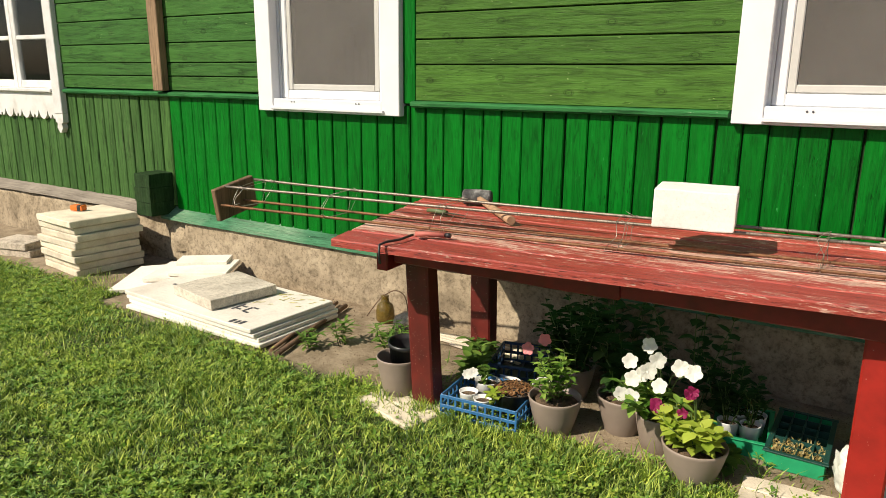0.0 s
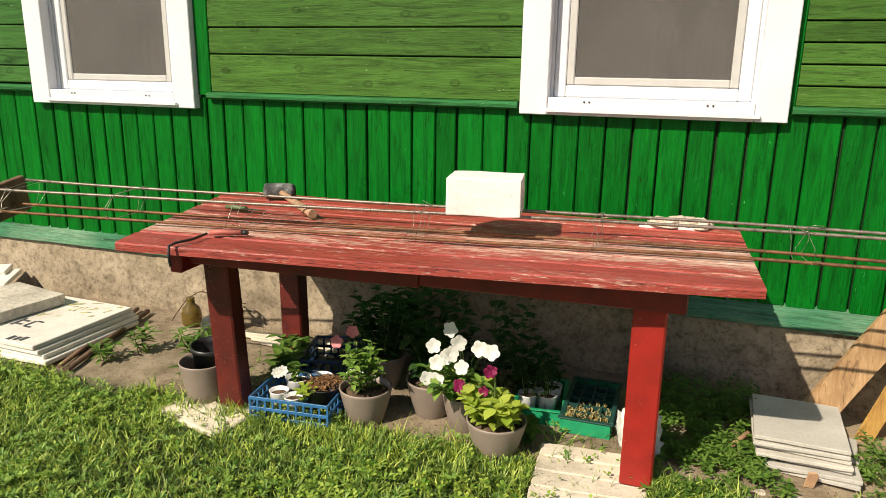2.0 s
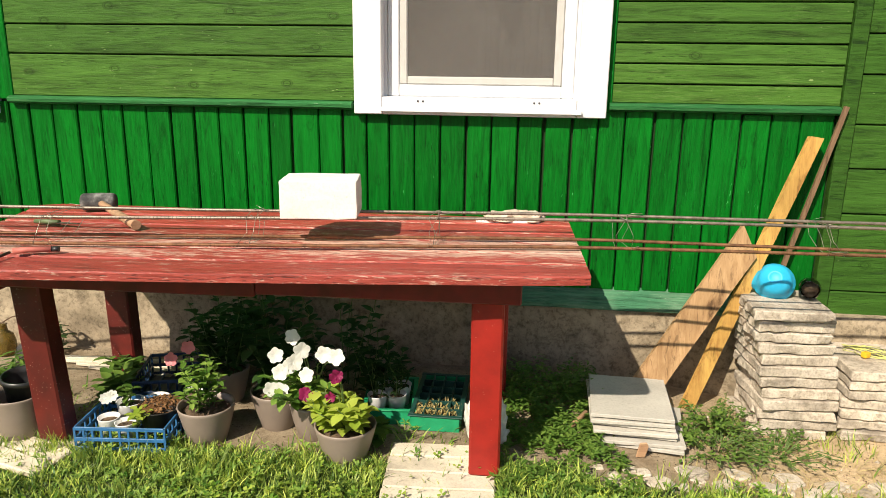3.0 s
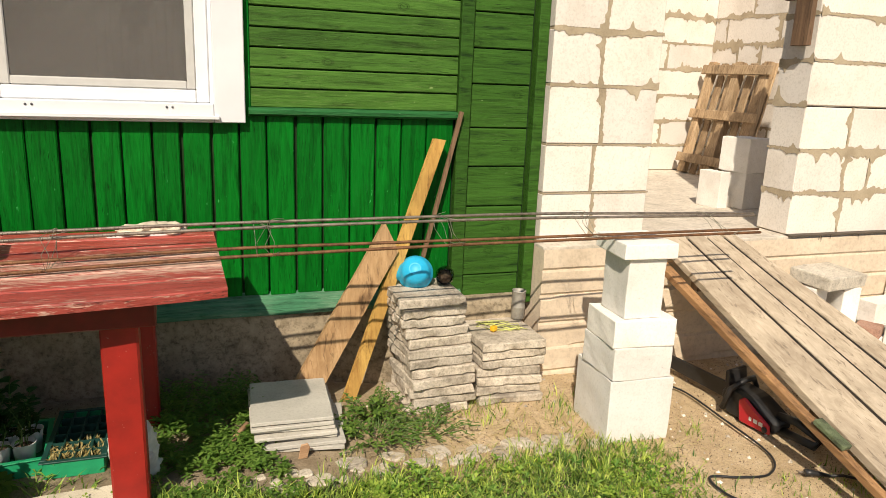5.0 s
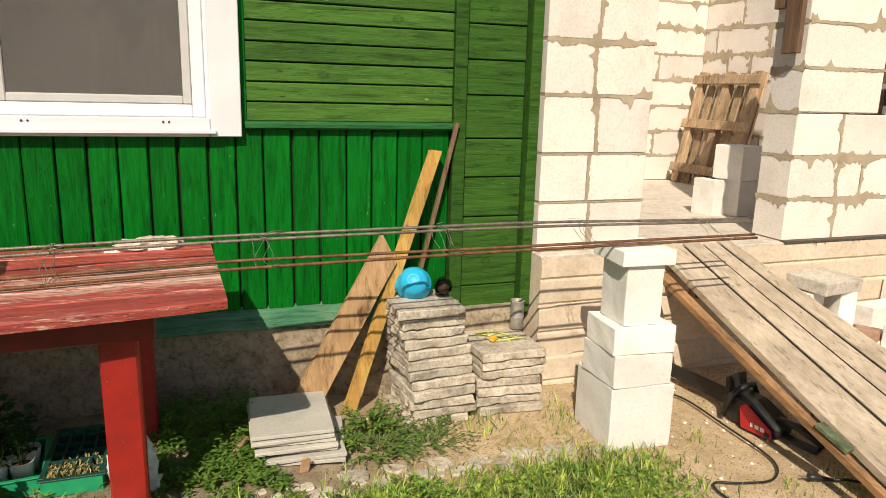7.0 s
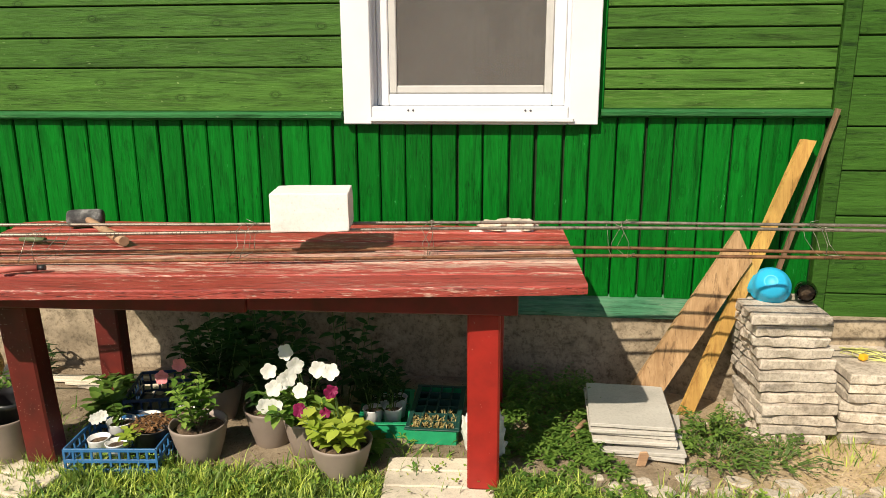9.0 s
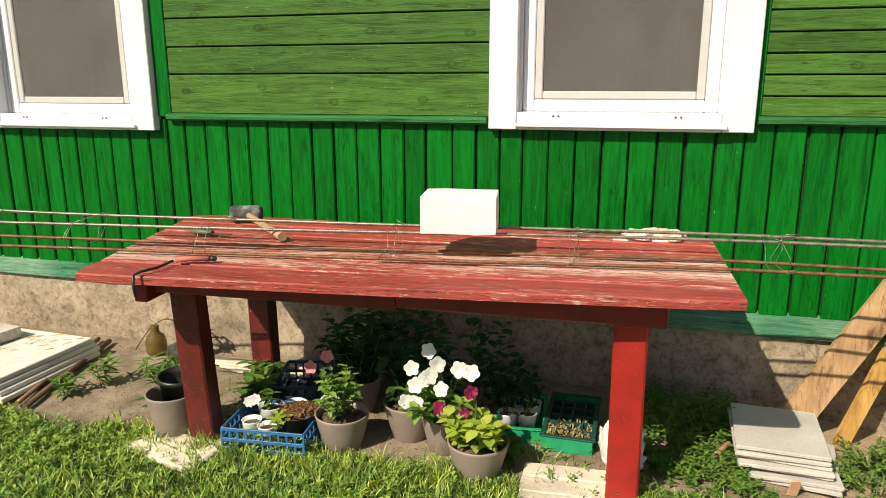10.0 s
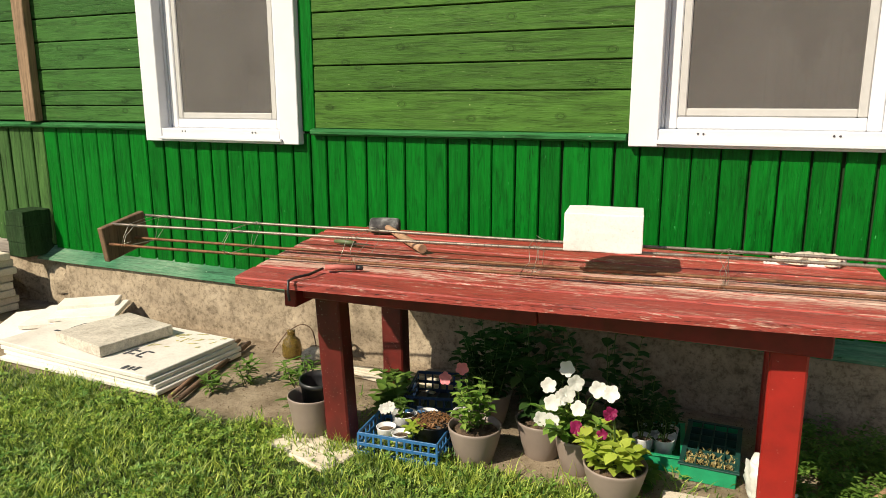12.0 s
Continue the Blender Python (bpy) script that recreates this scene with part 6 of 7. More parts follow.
pB, _ = potted((-0.340, -0.754, 0.078), 0.092, 0.060, 0.130, "taupe pot with bushy green pepper-like plant", 12, 0.065, 0.20, LEAF_MID, 0.034, 0.017, 15, lean=(0.02, -0.09))
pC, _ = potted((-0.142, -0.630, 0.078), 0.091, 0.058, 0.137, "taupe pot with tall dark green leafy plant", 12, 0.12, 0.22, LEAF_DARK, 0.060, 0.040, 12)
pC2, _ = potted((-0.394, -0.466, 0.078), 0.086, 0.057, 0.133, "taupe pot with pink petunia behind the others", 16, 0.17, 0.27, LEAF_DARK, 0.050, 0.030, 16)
pD, tD = potted((-0.002, -0.675, 0.078), 0.083, 0.057, 0.127, "taupe pot overflowing with large white petunias", 18, 0.12, 0.15, LEAF_MID, 0.042, 0.024, 10, lean=(-0.02, -0.13))
pE, tE = potted((0.137, -0.807, 0.078), 0.097, 0.064, 0.122, "taupe pot with lime leaves and magenta petunias", 26, 0.105, 0.12, LEAF_LIME, 0.046, 0.036, 8, lean=(-0.01, -0.02))

FRONT = Vector((0.22, -0.9, 0.28))


def blooms(parent, spots, r, mat, label, ruffle=0.0):
    inv = parent.matrix_basis.inverted()
    for sp in spots:
        bm = bmesh.new()
        face = FRONT + Vector((rp.uniform(-.35, .35), rp.uniform(-.1, .2), rp.uniform(-.25, .35)))
        flower(bm, Vector((0, 0, 0)), face, r * rp.uniform(0.9, 1.1), rp, ruffle=ruffle)
        ob = part("bloom", bm, mat, parent, label)
        at = inv @ Vector(sp)
        ob.matrix_basis = Matrix.Translation(at)
        root = Vector((0, 0, 0.13))
        part("flower_stem", tube([root, root.lerp(at, 0.45) + Vector((0, 0, 0.05)), at + Vector((0, 0.012, 0))], 0.0018, 5), STEM, parent)


blooms(pD, [(-0.018, -0.820, 0.481), (0.078, -0.820, 0.430), (0.021, -0.820, 0.359)], 0.025, PETAL_W, "large white petunia bloom")
blooms(pD, [(0.011, -0.823, 0.440), (-0.074, -0.817, 0.417), (-0.017, -0.812, 0.395), (-0.060, -0.825, 0.365), (-0.061, -0.827, 0.303), (0.116, -0.820, 0.424), (-0.096, -0.815, 0.302), (-0.038, -0.817, 0.379)], 0.026, PETAL_W, "large white petunia bloom")
blooms(pE, [(0.119, -0.840, 0.368), (0.023, -0.840, 0.304)], 0.024, PETAL_M, "ruffled magenta petunia bloom", 0.22)
blooms(pE, [(0.126, -0.835, 0.371), (0.016, -0.835, 0.309), (0.099, -0.835, 0.297)], 0.017, PETAL_M, "ruffled magenta petunia bloom", 0.25)
blooms(pC2, [(-0.391, -0.745, 0.395), (-0.453, -0.745, 0.350)], 0.022, PETAL_P, "pink petunia bloom")


# plants growing between the pots against the plinth
def weed(at, stems, spread, height, mat, ll, lw, per, label):
    lb = bmesh.new()
    sb = bmesh.new()
    bush(lb, stems, (0, 0, 0), spread, height, rp, ll, lw, per, sb)
    t = thing("weed_plant", label, "plant", pose(at[0], at[1], ground_z(at[0], at[1])), "weeds")
    part("stem", sb, STEM, t)["kind"] = "stuff"
    part("foliage", lb, mat, t)
    return t


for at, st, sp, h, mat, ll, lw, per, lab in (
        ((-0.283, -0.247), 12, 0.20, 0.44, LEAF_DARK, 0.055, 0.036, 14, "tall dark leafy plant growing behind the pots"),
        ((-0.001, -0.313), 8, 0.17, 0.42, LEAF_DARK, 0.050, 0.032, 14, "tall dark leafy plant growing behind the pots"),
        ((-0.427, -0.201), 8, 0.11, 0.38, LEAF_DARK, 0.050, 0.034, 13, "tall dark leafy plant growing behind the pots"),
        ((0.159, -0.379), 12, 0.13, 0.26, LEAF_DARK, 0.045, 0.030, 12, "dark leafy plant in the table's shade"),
        ((-0.767, -0.587), 9, 0.07, 0.13, LEAF, 0.060, 0.035, 9, "young light green plant by the blue crate"),
        ((-0.831, -0.412), 8, 0.07, 0.13, LEAF, 0.055, 0.030, 9, "young light green plant by the blue crate"),
        ((-1.253, -0.472), 8, 0.09, 0.13, LEAF, 0.055, 0.016, 10, "small weed on bare earth by the plinth"),
        ((-1.462, -0.548), 7, 0.08, 0.10, LEAF, 0.055, 0.014, 9, "small weed on bare earth by the plinth"),
        ((-1.573, -0.662), 6, 0.06, 0.08, LEAF, 0.05, 0.015, 8, "small weed on bare earth by the plinth"),
        ((-1.067, -0.690), 7, 0.08, 0.08, LEAF, 0.05, 0.018, 9, "small weed on bare earth by the plinth"),
        ((-1.287, -0.158), 6, 0.06, 0.16, LEAF_DARK, 0.05, 0.014, 8, "thin weed growing at the plinth foot"),
        ((0.227, -0.699), 6, 0.05, 0.08, LEAF, 0.05, 0.035, 7, "small nettle by the seed trays"),
        ((1.244, -0.516), 16, 0.11, 0.05, LEAF, 0.024, 0.011, 8, "small weed by the tile stack"),
        ((1.382, -0.387), 44, 0.15, 0.09, LEAF, 0.019, 0.009, 10, "clump of weeds by the paver stack"),
        ((1.338, -0.540), 60, 0.22, 0.045, LEAF, 0.017, 0.008, 9, "clump of weeds by the paver stack"),
        ((1.552, -0.491), 44, 0.20, 0.035, LEAF, 0.017, 0.008, 9, "clump of weeds by the paver stack")):
    weed(at, st, sp, h, mat, ll, lw, per, lab)

# shaded weed bed right of the table leg
lb = bmesh.new()
lit = bmesh.new()
for i in range(250):
    x, y = rp.uniform(0.602, 0.957), rp.uniform(-0.66, -0.142)
    near = smooth(-0.66, -0.2, y)
    bush(lb, 2, (x, y, ground_z(x, y)), 0.045, rp.uniform(0.02, 0.07 + 0.09 * near), rp, 0.024, 0.009, 8)
for i in range(120):
    x, y = rp.uniform(0.615, 1.02), rp.uniform(-0.93, -0.60)
    if noise.noise(Vector((x * 7, y * 7, 4))) < -0.12:
        continue
    bush(lit, 2, (x, y, ground_z(x, y)), 0.035, rp.uniform(0.012, 0.050), rp, 0.022, 0.010, 7)
tagged(part("weed_bed", lb, LEAF), "dense low weeds growing in the table's shade", "weeds", kind="stuff")
tagged(part("weed_fringe", lit, LEAF), "sparse low sunlit weeds between leg and tile stack", "weeds", kind="stuff")


def crate(at, turn, sx, sy, h, material, label, name="plastic_crate"):
    t = thing(name, label, "crate", pose(*at, 0, 0, turn))
    part("floor_panel", box(sx - 0.01, sy - 0.01, 0.005, (0, 0, 0.002), 0.001), BLACK, t)
    for i in range(1, int(sx / 0.045)):
        part("floor_rib", box(0.005, sy - 0.014, 0.006, (-sx / 2 + 0.045 * i, 0, 0.0075)), material, t)
    for zz in (0.0, h * 0.45, h - 0.012):
        rim = bmesh.new()
        for (cx, cy, wx, wy) in ((0, -sy / 2, sx, 0.006), (0, sy / 2, sx, 0.006), (-sx / 2, 0, 0.006, sy - 0.007), (sx / 2, 0, 0.006, sy - 0.007)):
            box(wx, wy, 0.012 if zz else 0.02, (cx, cy, zz), 0.001, 1, rim)
        part("rim", rim, material, t)
    n = int(sx / 0.028)
    for i in range(n + 1):
        for yy in (-sy / 2, sy / 2):
            part("rib", box(0.007, 0.005, h - 0.004, (-sx / 2 + sx * i / n, yy, 0.001)), material, t)
    n = int(sy / 0.03)
    for i in range(1, n):
        for xx in (-sx / 2, sx / 2):
            part("rib", box(0.005, 0.007, h - 0.004, (xx, -sy / 2 + sy * i / n, 0.001)), material, t)
    return t


crate((-0.583, -0.765, 0.080), 5, 0.285, 0.225, 0.088, BLUE, "low blue slatted plastic crate holding small pots")
crate((-0.605, -0.434, 0.088), 14, 0.24, 0.25, 0.095, NAVY, "dark navy plastic crate standing behind flower pots")


def cup(at, r, h, tilt=(0, 0, 0), soil=True, label="white plastic cup with seedling soil", material=None):
    t = thing("plastic_cup", label, "cup", pose(*at, *tilt), "white cups")
    part("cup_shell", lathe([(0, 0), (r * 0.75, 0), (r, h - 0.004), (r * 1.05, h), (r * 0.97, h), (r * 0.72, 0.004), (0, 0.004)], 22), material or PAPER_WHITE, t)
    if soil:
        part("soil", lathe([(r * 0.88, h * 0.8), (r * 0.4, h * 0.84), (0, h * 0.82)], 16), SOIL, t)
    return t


cup((-0.658, -0.793, 0.082), 0.034, 0.075)
cup((-0.592, -0.807, 0.082), 0.033, 0.070)
cup((-0.635, -0.698, 0.082), 0.045, 0.088, label="white plastic cup with a small white flower")
cup((-0.459, -0.603, 0.134), 0.040, 0.070, (58, 0, 30), label="white plastic cup lying tipped by the crate")
cup((-0.563, -0.655, 0.082), 0.040, 0.085)
dryp = thing("nursery_pot", "black pot of dry brown seedlings in the crate", "plant pot", pose(-0.506, -0.736, 0.080))
part("pot_shell", lathe([(0, 0), (0.055, 0), (0.072, 0.10), (0.076, 0.102), (0.070, 0.102), (0.052, 0.006), (0, 0.006)], 26), BLACK, dryp)
lb = bmesh.new()
for i in range(420):
    a, r = rp.uniform(0, 6.28), 0.066 * math.sqrt(rp.random())
    leaf(lb, Vector((r * math.cos(a), r * math.sin(a), 0.098 + rp.uniform(0, .012))), Vector((rp.uniform(-1, 1), rp.uniform(-1, 1), rp.uniform(0, .5))), Vector((0, 0, 1)), 0.012, 0.006)
part("dry_leaves", lb, leafy("dry_brown_leaf", (0.14, 0.06, 0.025), (0.34, 0.19, 0.09), 0.1), dryp)
lb, sb, fb = bmesh.new(), bmesh.new(), bmesh.new()
bush(lb, 5, (0, 0, 0.07), 0.035, 0.07, rp, 0.03, 0.016, 7, sb)
sg = thing("seedling", "small seedling with a white flower in the crate", "plant", pose(-0.635, -0.708, 0.082))
part("stem", sb, STEM, sg)["kind"] = "stuff"
part("foliage", lb, LEAF, sg)
for q in range(3):
    flower(fb, Vector((-0.045 + 0.012 * q, -0.06, 0.125 + 0.006 * q)), FRONT + Vector((rp.uniform(-.4, .4), 0, rp.uniform(-.3, .3))), 0.020, rp, 7, 0.1)
part("bloom", fb, PETAL_W, sg, "double white bloom")
lb, sb = bmesh.new(), bmesh.new()
bush(lb, 4, (0, 0, 0.06), 0.03, 0.05, rp, 0.032, 0.020, 6, sb)
sg = thing("seedling", "lime green seedling at the crate's front", "plant", pose(-0.549, -0.803, 0.082))
part("stem", sb, STEM, sg)["kind"] = "stuff"
part("foliage", lb, LEAF_LIME, sg)


def seed_tray(at, turn, label, cells=True, sx=0.19, sy=0.29):
    t = thing("seed_tray", label, "seed tray", pose(*at, 0, 0, turn), "seed trays")
    wall = bmesh.new()
    for (cx, cy, wx, wy) in ((0, -sy / 2, sx, 0.005), (0, sy / 2, sx, 0.005), (-sx / 2, 0, 0.005, sy - 0.006), (sx / 2, 0, 0.005, sy - 0.006)):
        box(wx, wy, 0.052, (cx, cy, 0), 0.001, 1, wall)
    box(sx, sy, 0.004, (0, 0, 0.002), 0, 1, wall)
    part("tray_shell", wall, TRAYG, t)
    rim = bmesh.new()
    for (cx, cy, wx, wy) in ((0, -sy / 2, sx + 0.02, 0.016), (0, sy / 2, sx + 0.02, 0.016), (-sx / 2, 0, 0.016, sy - 0.018), (sx / 2, 0, 0.016, sy - 0.018)):
        box(wx, wy, 0.004, (cx, cy, 0.0525), 0.001, 1, rim)
    part("rim", rim, TRAY_DARK if cells else TRAYG, t)
    if cells:
        part("soil", box(sx - 0.012, sy - 0.012, 0.012, (0, 0, 0.008)), SOIL, t)
        dark = TRAY_DARK
        for i in range(1, 4):
            part("divider", box(0.004, sy - 0.012, 0.05, (-sx / 2 + sx * i / 4, 0, 0.007)), dark, t)
        for j in range(1, 6):
            part("divider", box(sx - 0.012, 0.004, 0.0495, (0, -sy / 2 + sy * j / 6, 0.007)), dark, t)
        dl = bmesh.new()
        for i in range(240):
            x, y = rp.uniform(-sx / 2 + .01, sx / 2 - .01), -sy / 2 + 0.01 + abs(rp.gauss(0, 0.05))
            if y > sy / 2:
                continue
            leaf(dl, Vector((x, y, 0.045)), Vector((rp.uniform(-1, 1), rp.uniform(-1, 1), rp.uniform(0.2, 1.5))), Vector((0, 0, 1)), 0.022, 0.006)
        part("withered_growth", dl, leafy("withered_seedling", (0.20, 0.16, 0.06), (0.42, 0.34, 0.14), 0.1), t)["kind"] = "stuff"
    return t


seed_tray((0.395, -0.440, 0.082), -0.4, "bright green seed tray with dark empty cells", sx=0.165, sy=0.335)
seed_tray((0.216, -0.447, 0.078), 6, "bright green seed tray holding cups of seedlings", cells=False, sx=0.17, sy=0.26)
for cx, cy in ((0.178, -0.517), (0.245, -0.503), (0.188, -0.432), (0.250, -0.422)):
    cup((cx, cy, 0.086), 0.034, 0.075, label="white cup with seedlings in a green tray")
    lb, sb = bmesh.new(), bmesh.new()
    bush(lb, 6, (0, 0, 0), 0.05, 0.12, rp, 0.035, 0.012, 9, sb)
    sg = thing("seedling", "slim dark green seedlings in a white cup", "plant", pose(cx, cy, 0.150), "seedlings")
    part("stem", sb, STEM, sg)["kind"] = "stuff"
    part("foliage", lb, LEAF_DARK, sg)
bm = bmesh.new()
bmesh.ops.create_icosphere(bm, subdivisions=4, radius=0.5)
for v in bm.verts:
    p = v.co.copy()
    f = 1 + 0.35 * noise.noise(p * 3) + 0.2 * noise.noise(p * 9)
    v.co = Vector((p.x * 0.145 * f, p.y * 0.10 * f, max(0, (p.z + 0.42) * 0.185 * f)))
for f in bm.faces:
    f.smooth = True
bag = part("plastic_bag", bm, plain("crumpled_bag", (0.62, 0.64, 0.58), 0.35, 0, 0.2, 30, 0.8))
bag.matrix_basis = pose(0.578, -0.668, 0.082)
tagged(bag, "crumpled white plastic bag behind a table leg", "bag")

bottle = thing("hanging_jug", "amber glass jug tied up with wire by the plinth", "jug", pose(-1.493, -0.189, 0.080))
amber, t_, b_ = nodes_of("amber_glass")
b_.inputs["Base Color"].default_value = (0.24, 0.17, 0.04, 1)
b_.inputs["Roughness"].default_value = 0.1
b_.inputs["Transmission Weight"].default_value = 0.6
part("jug_body", lathe([(0, 0), (0.040, 0.0), (0.046, 0.010), (0.046, 0.055), (0.038, 0.085), (0.020, 0.100), (0.018, 0.125), (0.021, 0.130), (0, 0.130)], 24), amber, bottle)
part("wire", tube(spline([(-0.15, 0.0, -0.05), (-0.10, 0.01, 0.03), (-0.03, 0.02, 0.12), (0.0, 0.0, 0.135), (0.05, 0.02, 0.16), (0.10, 0.03, 0.13), (0.13, 0.02, 0.02)], 6), 0.003, 6), BROWN, bottle)
stone = bmesh.new()
bmesh.ops.create_icosphere(stone, subdivisions=3, radius=0.055)
rough_up(stone, 0.012, 14, 2)
for v in stone.verts:
    v.co.z *= 0.75
st = part("field_stone", stone, PAVER)
st.matrix_basis = pose(-1.367, -0.203, 0.105)
tagged(st, "rounded grey stone beside the jug", "stone")

# pavers below the table legs
for (cx, cy, sx, sy, ang, nx) in ((0.445, -0.885, 0.330, 0.345, 3, 4), (-0.870, -0.885, 0.31, 0.25, -16, 3)):
    for i in range(nx):
        bm = box(sx, sy / nx - 0.008, 0.05, (0, 0, 0), 0.004, 1)
        bmesh.ops.subdivide_edges(bm, edges=[e for e in bm.edges if e.calc_length() > 0.06], cuts=4, use_grid_fill=True)
        rough_up(bm, 0.004, 13, i + cx)
        o = part("paver", bm, PAVER_PALE)
        o.matrix_basis = pose(cx, cy, 0.050 if cx > 0 else 0.043, 0, 0, ang) @ pose(0, -sy / 2 + sy / nx * (i + 0.5), 0)
        tagged(o, "pale worn paver sunk in the lawn under a table leg", "paver", "leg pavers")
# splinter of wood and a chip lying against the tile stack
spl = part("wood_splinter", tube([(0.810, -0.609, 0.092), (0.858, -0.555, 0.112), (0.906, -0.502, 0.135)], 0.009, 6), HANDLE)
tagged(spl, "pale splinter of wood leaning by the tile stack", "wood piece")
chip = part("wood_chip", outline([(-0.018, 0), (0.012, 0), (0.018, 0.045), (0.010, 0.062), (-0.012, 0.060)], 0.006, "y", None, 0.002), HANDLE)
chip.matrix_basis = pose(1.070, -0.671, 0.072, 14, 0, 4)
tagged(chip, "small wood chip propped against the tile stack", "wood chip")
# broken concrete strip in the grass
for i in range(30):
    cx, cy = 0.86 + i * 0.043 + rp.uniform(-.03, .03), -0.665 + 0.045 * math.sin(i * 1.7) - 0.02 * (i % 2)
    cy -= 1.5 * lift(cx)
    rr = rp.uniform(0.020, 0.060)
    pts = [(rr * rp.uniform(.7, 1.2) * math.cos(a), rr * 0.75 * rp.uniform(.7, 1.2) * math.sin(a)) for a in np.arange(0, 6.28, 0.7)]
    o = part("concrete_fragment", outline(pts, 0.03, "z", None, 0.004), PAVER)
    o.matrix_basis = pose(cx, cy, ground_z(cx, cy) - 0.025 + rp.uniform(0, .005), rp.uniform(-3, 3), rp.uniform(-3, 3), 0)
    tagged(o, "flat grey concrete fragment half sunk in earth", "concrete piece", "concrete fragments")


# ---- lawn, straw and gravel ----
def lawn(x, y):
    """How thick the grass grows."""
    w = 0.05 * noise.noise(Vector((x * 2.3, y * 2.3, 8))) + 0.03 * noise.noise(Vector((x * 7, y * 7, 8)))
    if x < -1.60:
        edge = -0.83 if x > -2.95 else -0.67
    elif x < -0.96:
        edge = -0.85
    elif x < 0.62:
        edge = -0.815
    elif x < 1.30:
        edge = -0.85
    else:
        edge = -0.80
    if 0.27 < x < 0.62 and y > -1.05 or -1.02 < x < -0.73 and y > -0.97:
        return 0.06
    g = 1 - smooth(edge - 0.05, edge + 0.05, y + w)
    g *= 1 - smooth(2.05, 2.4, x + w * 2)
    bare = noise.noise(Vector((x * 1.4 + 3, y * 1.9, 0)))
    return g * (1 - 0.55 * smooth(0.25, 0.55, bare))


def blades(name, material, label, count, area, where, h, w, lean, seed, flat=False):
    r = random.Random(seed)
    V, F = [], []
    x0, x1, y0, y1 = area
    for _ in range(count):
        x, y = r.uniform(x0, x1), r.uniform(y0, y1)
        d = where(x, y)
        if d < r.random():
            continue
        z = ground_z(x, y) - 0.004
        a = r.uniform(0, 2 * math.pi)
        hh = h * r.uniform(0.5, 1.25) * max(0.35, 0.80 + 0.45 * noise.noise(Vector((x * 3, y * 3, 2))) + 0.55 * noise.noise(Vector((x * 13, y * 13, 6))))
        ww = w * r.uniform(0.7, 1.3)
        b = a + r.uniform(-0.9, 0.9)
        l = hh * lean * r.uniform(0.3, 1.4)
        cx, sx = math.cos(a) * ww / 2, math.sin(a) * ww / 2
        bx, by = math.cos(b + 1.57) * l, math.sin(b + 1.57) * l
        i = len(V)
        V += [(x - cx, y - sx, z), (x + cx, y + sx, z), (x + cx * .8 + bx * .4, y + sx * .8 + by * .4, z + hh * .6), (x - cx * .8 + bx * .4, y - sx * .8 + by * .4, z + hh * .6), (x + bx, y + by, z + hh)]
        F += [(i, i + 1, i + 2, i + 3), (i + 3, i + 2, i + 4)]
    me = bpy.data.meshes.new(name)
    me.from_pydata(V, [], F)
    me.materials.append(material)
    return tagged(new(name, me), label, "grass", kind="stuff")


blades("lawn_grass", GRASS, "sunlit short green lawn in front of the table", 175000, (-4.7, 2.4, -2.15, -0.45), lawn, 0.040, 0.0050, 1.0, 21)
blades("lawn_undergrowth", LEAF, "dense short dark grass between lawn blades", 45000, (-4.7, 2.4, -2.15, -0.45), lawn, 0.022, 0.0075, 1.6, 22)



def lawn_behind(x, y):
    return (1 - smooth(1.9, 2.5, x + 0.3 * noise.noise(Vector((x * 1.5, y * 1.5, 8))))) * smooth(-6.4, -5.6, y) if y < -2.1 else 0


blades("rear_lawn_grass", GRASS, "green lawn stretching away from the house", 150000, (-6.0, 2.6, -6.4, -2.1), lawn_behind, 0.042, 0.010, 1.2, 27)


def edge_tufts(x, y):
    g = lawn(x, y)
    if 0.27 < x < 0.62 and y > -1.06:
        return 0.04
    e = math.exp(-((y + 0.77 + 1.5 * lift(x)) / 0.075) ** 2) * (1 if -1.1 < x < 0.7 else 0.35)
    e *= 0.35 + 0.65 * smooth(-0.15, 0.35, noise.noise(Vector((x * 4.5, 3, 1))))
    return min(1, e) * (1 if x < 2.2 else 0)


blades("tall_grass_tufts", GRASS, "taller grass tufts along the pots and pavers", 34000, (-1.25, 2.3, -1.14, -0.66), edge_tufts, 0.062, 0.0040, 0.7, 23)


def corner_tufts(x, y):
    return 0.9 * max(math.exp(-((x - cx) ** 2 + (y - cy) ** 2) / r ** 2) for cx, cy, r in ((1.80, -0.40, 0.08), (2.14, -0.42, 0.10), (1.98, -0.95, 0.28), (2.25, -0.80, 0.10), (2.55, -0.74, 0.05), (2.85, -1.22, 0.10), (-3.3, -0.62, 0.12), (-2.1, -0.85, 0.2), (2.62, -1.14, 0.06)))


blades("corner_tufts", GRASS, "grass tufts round the paver stacks and blocks", 30000, (-3.6, 3.0, -1.3, -0.3), corner_tufts, 0.052, 0.0038, 0.8, 24)


def clover(x, y):
    return 0.85 * lawn(x, y) * smooth(-0.25, 0.3, noise.noise(Vector((x * 2.6, y * 2.6, 5))))


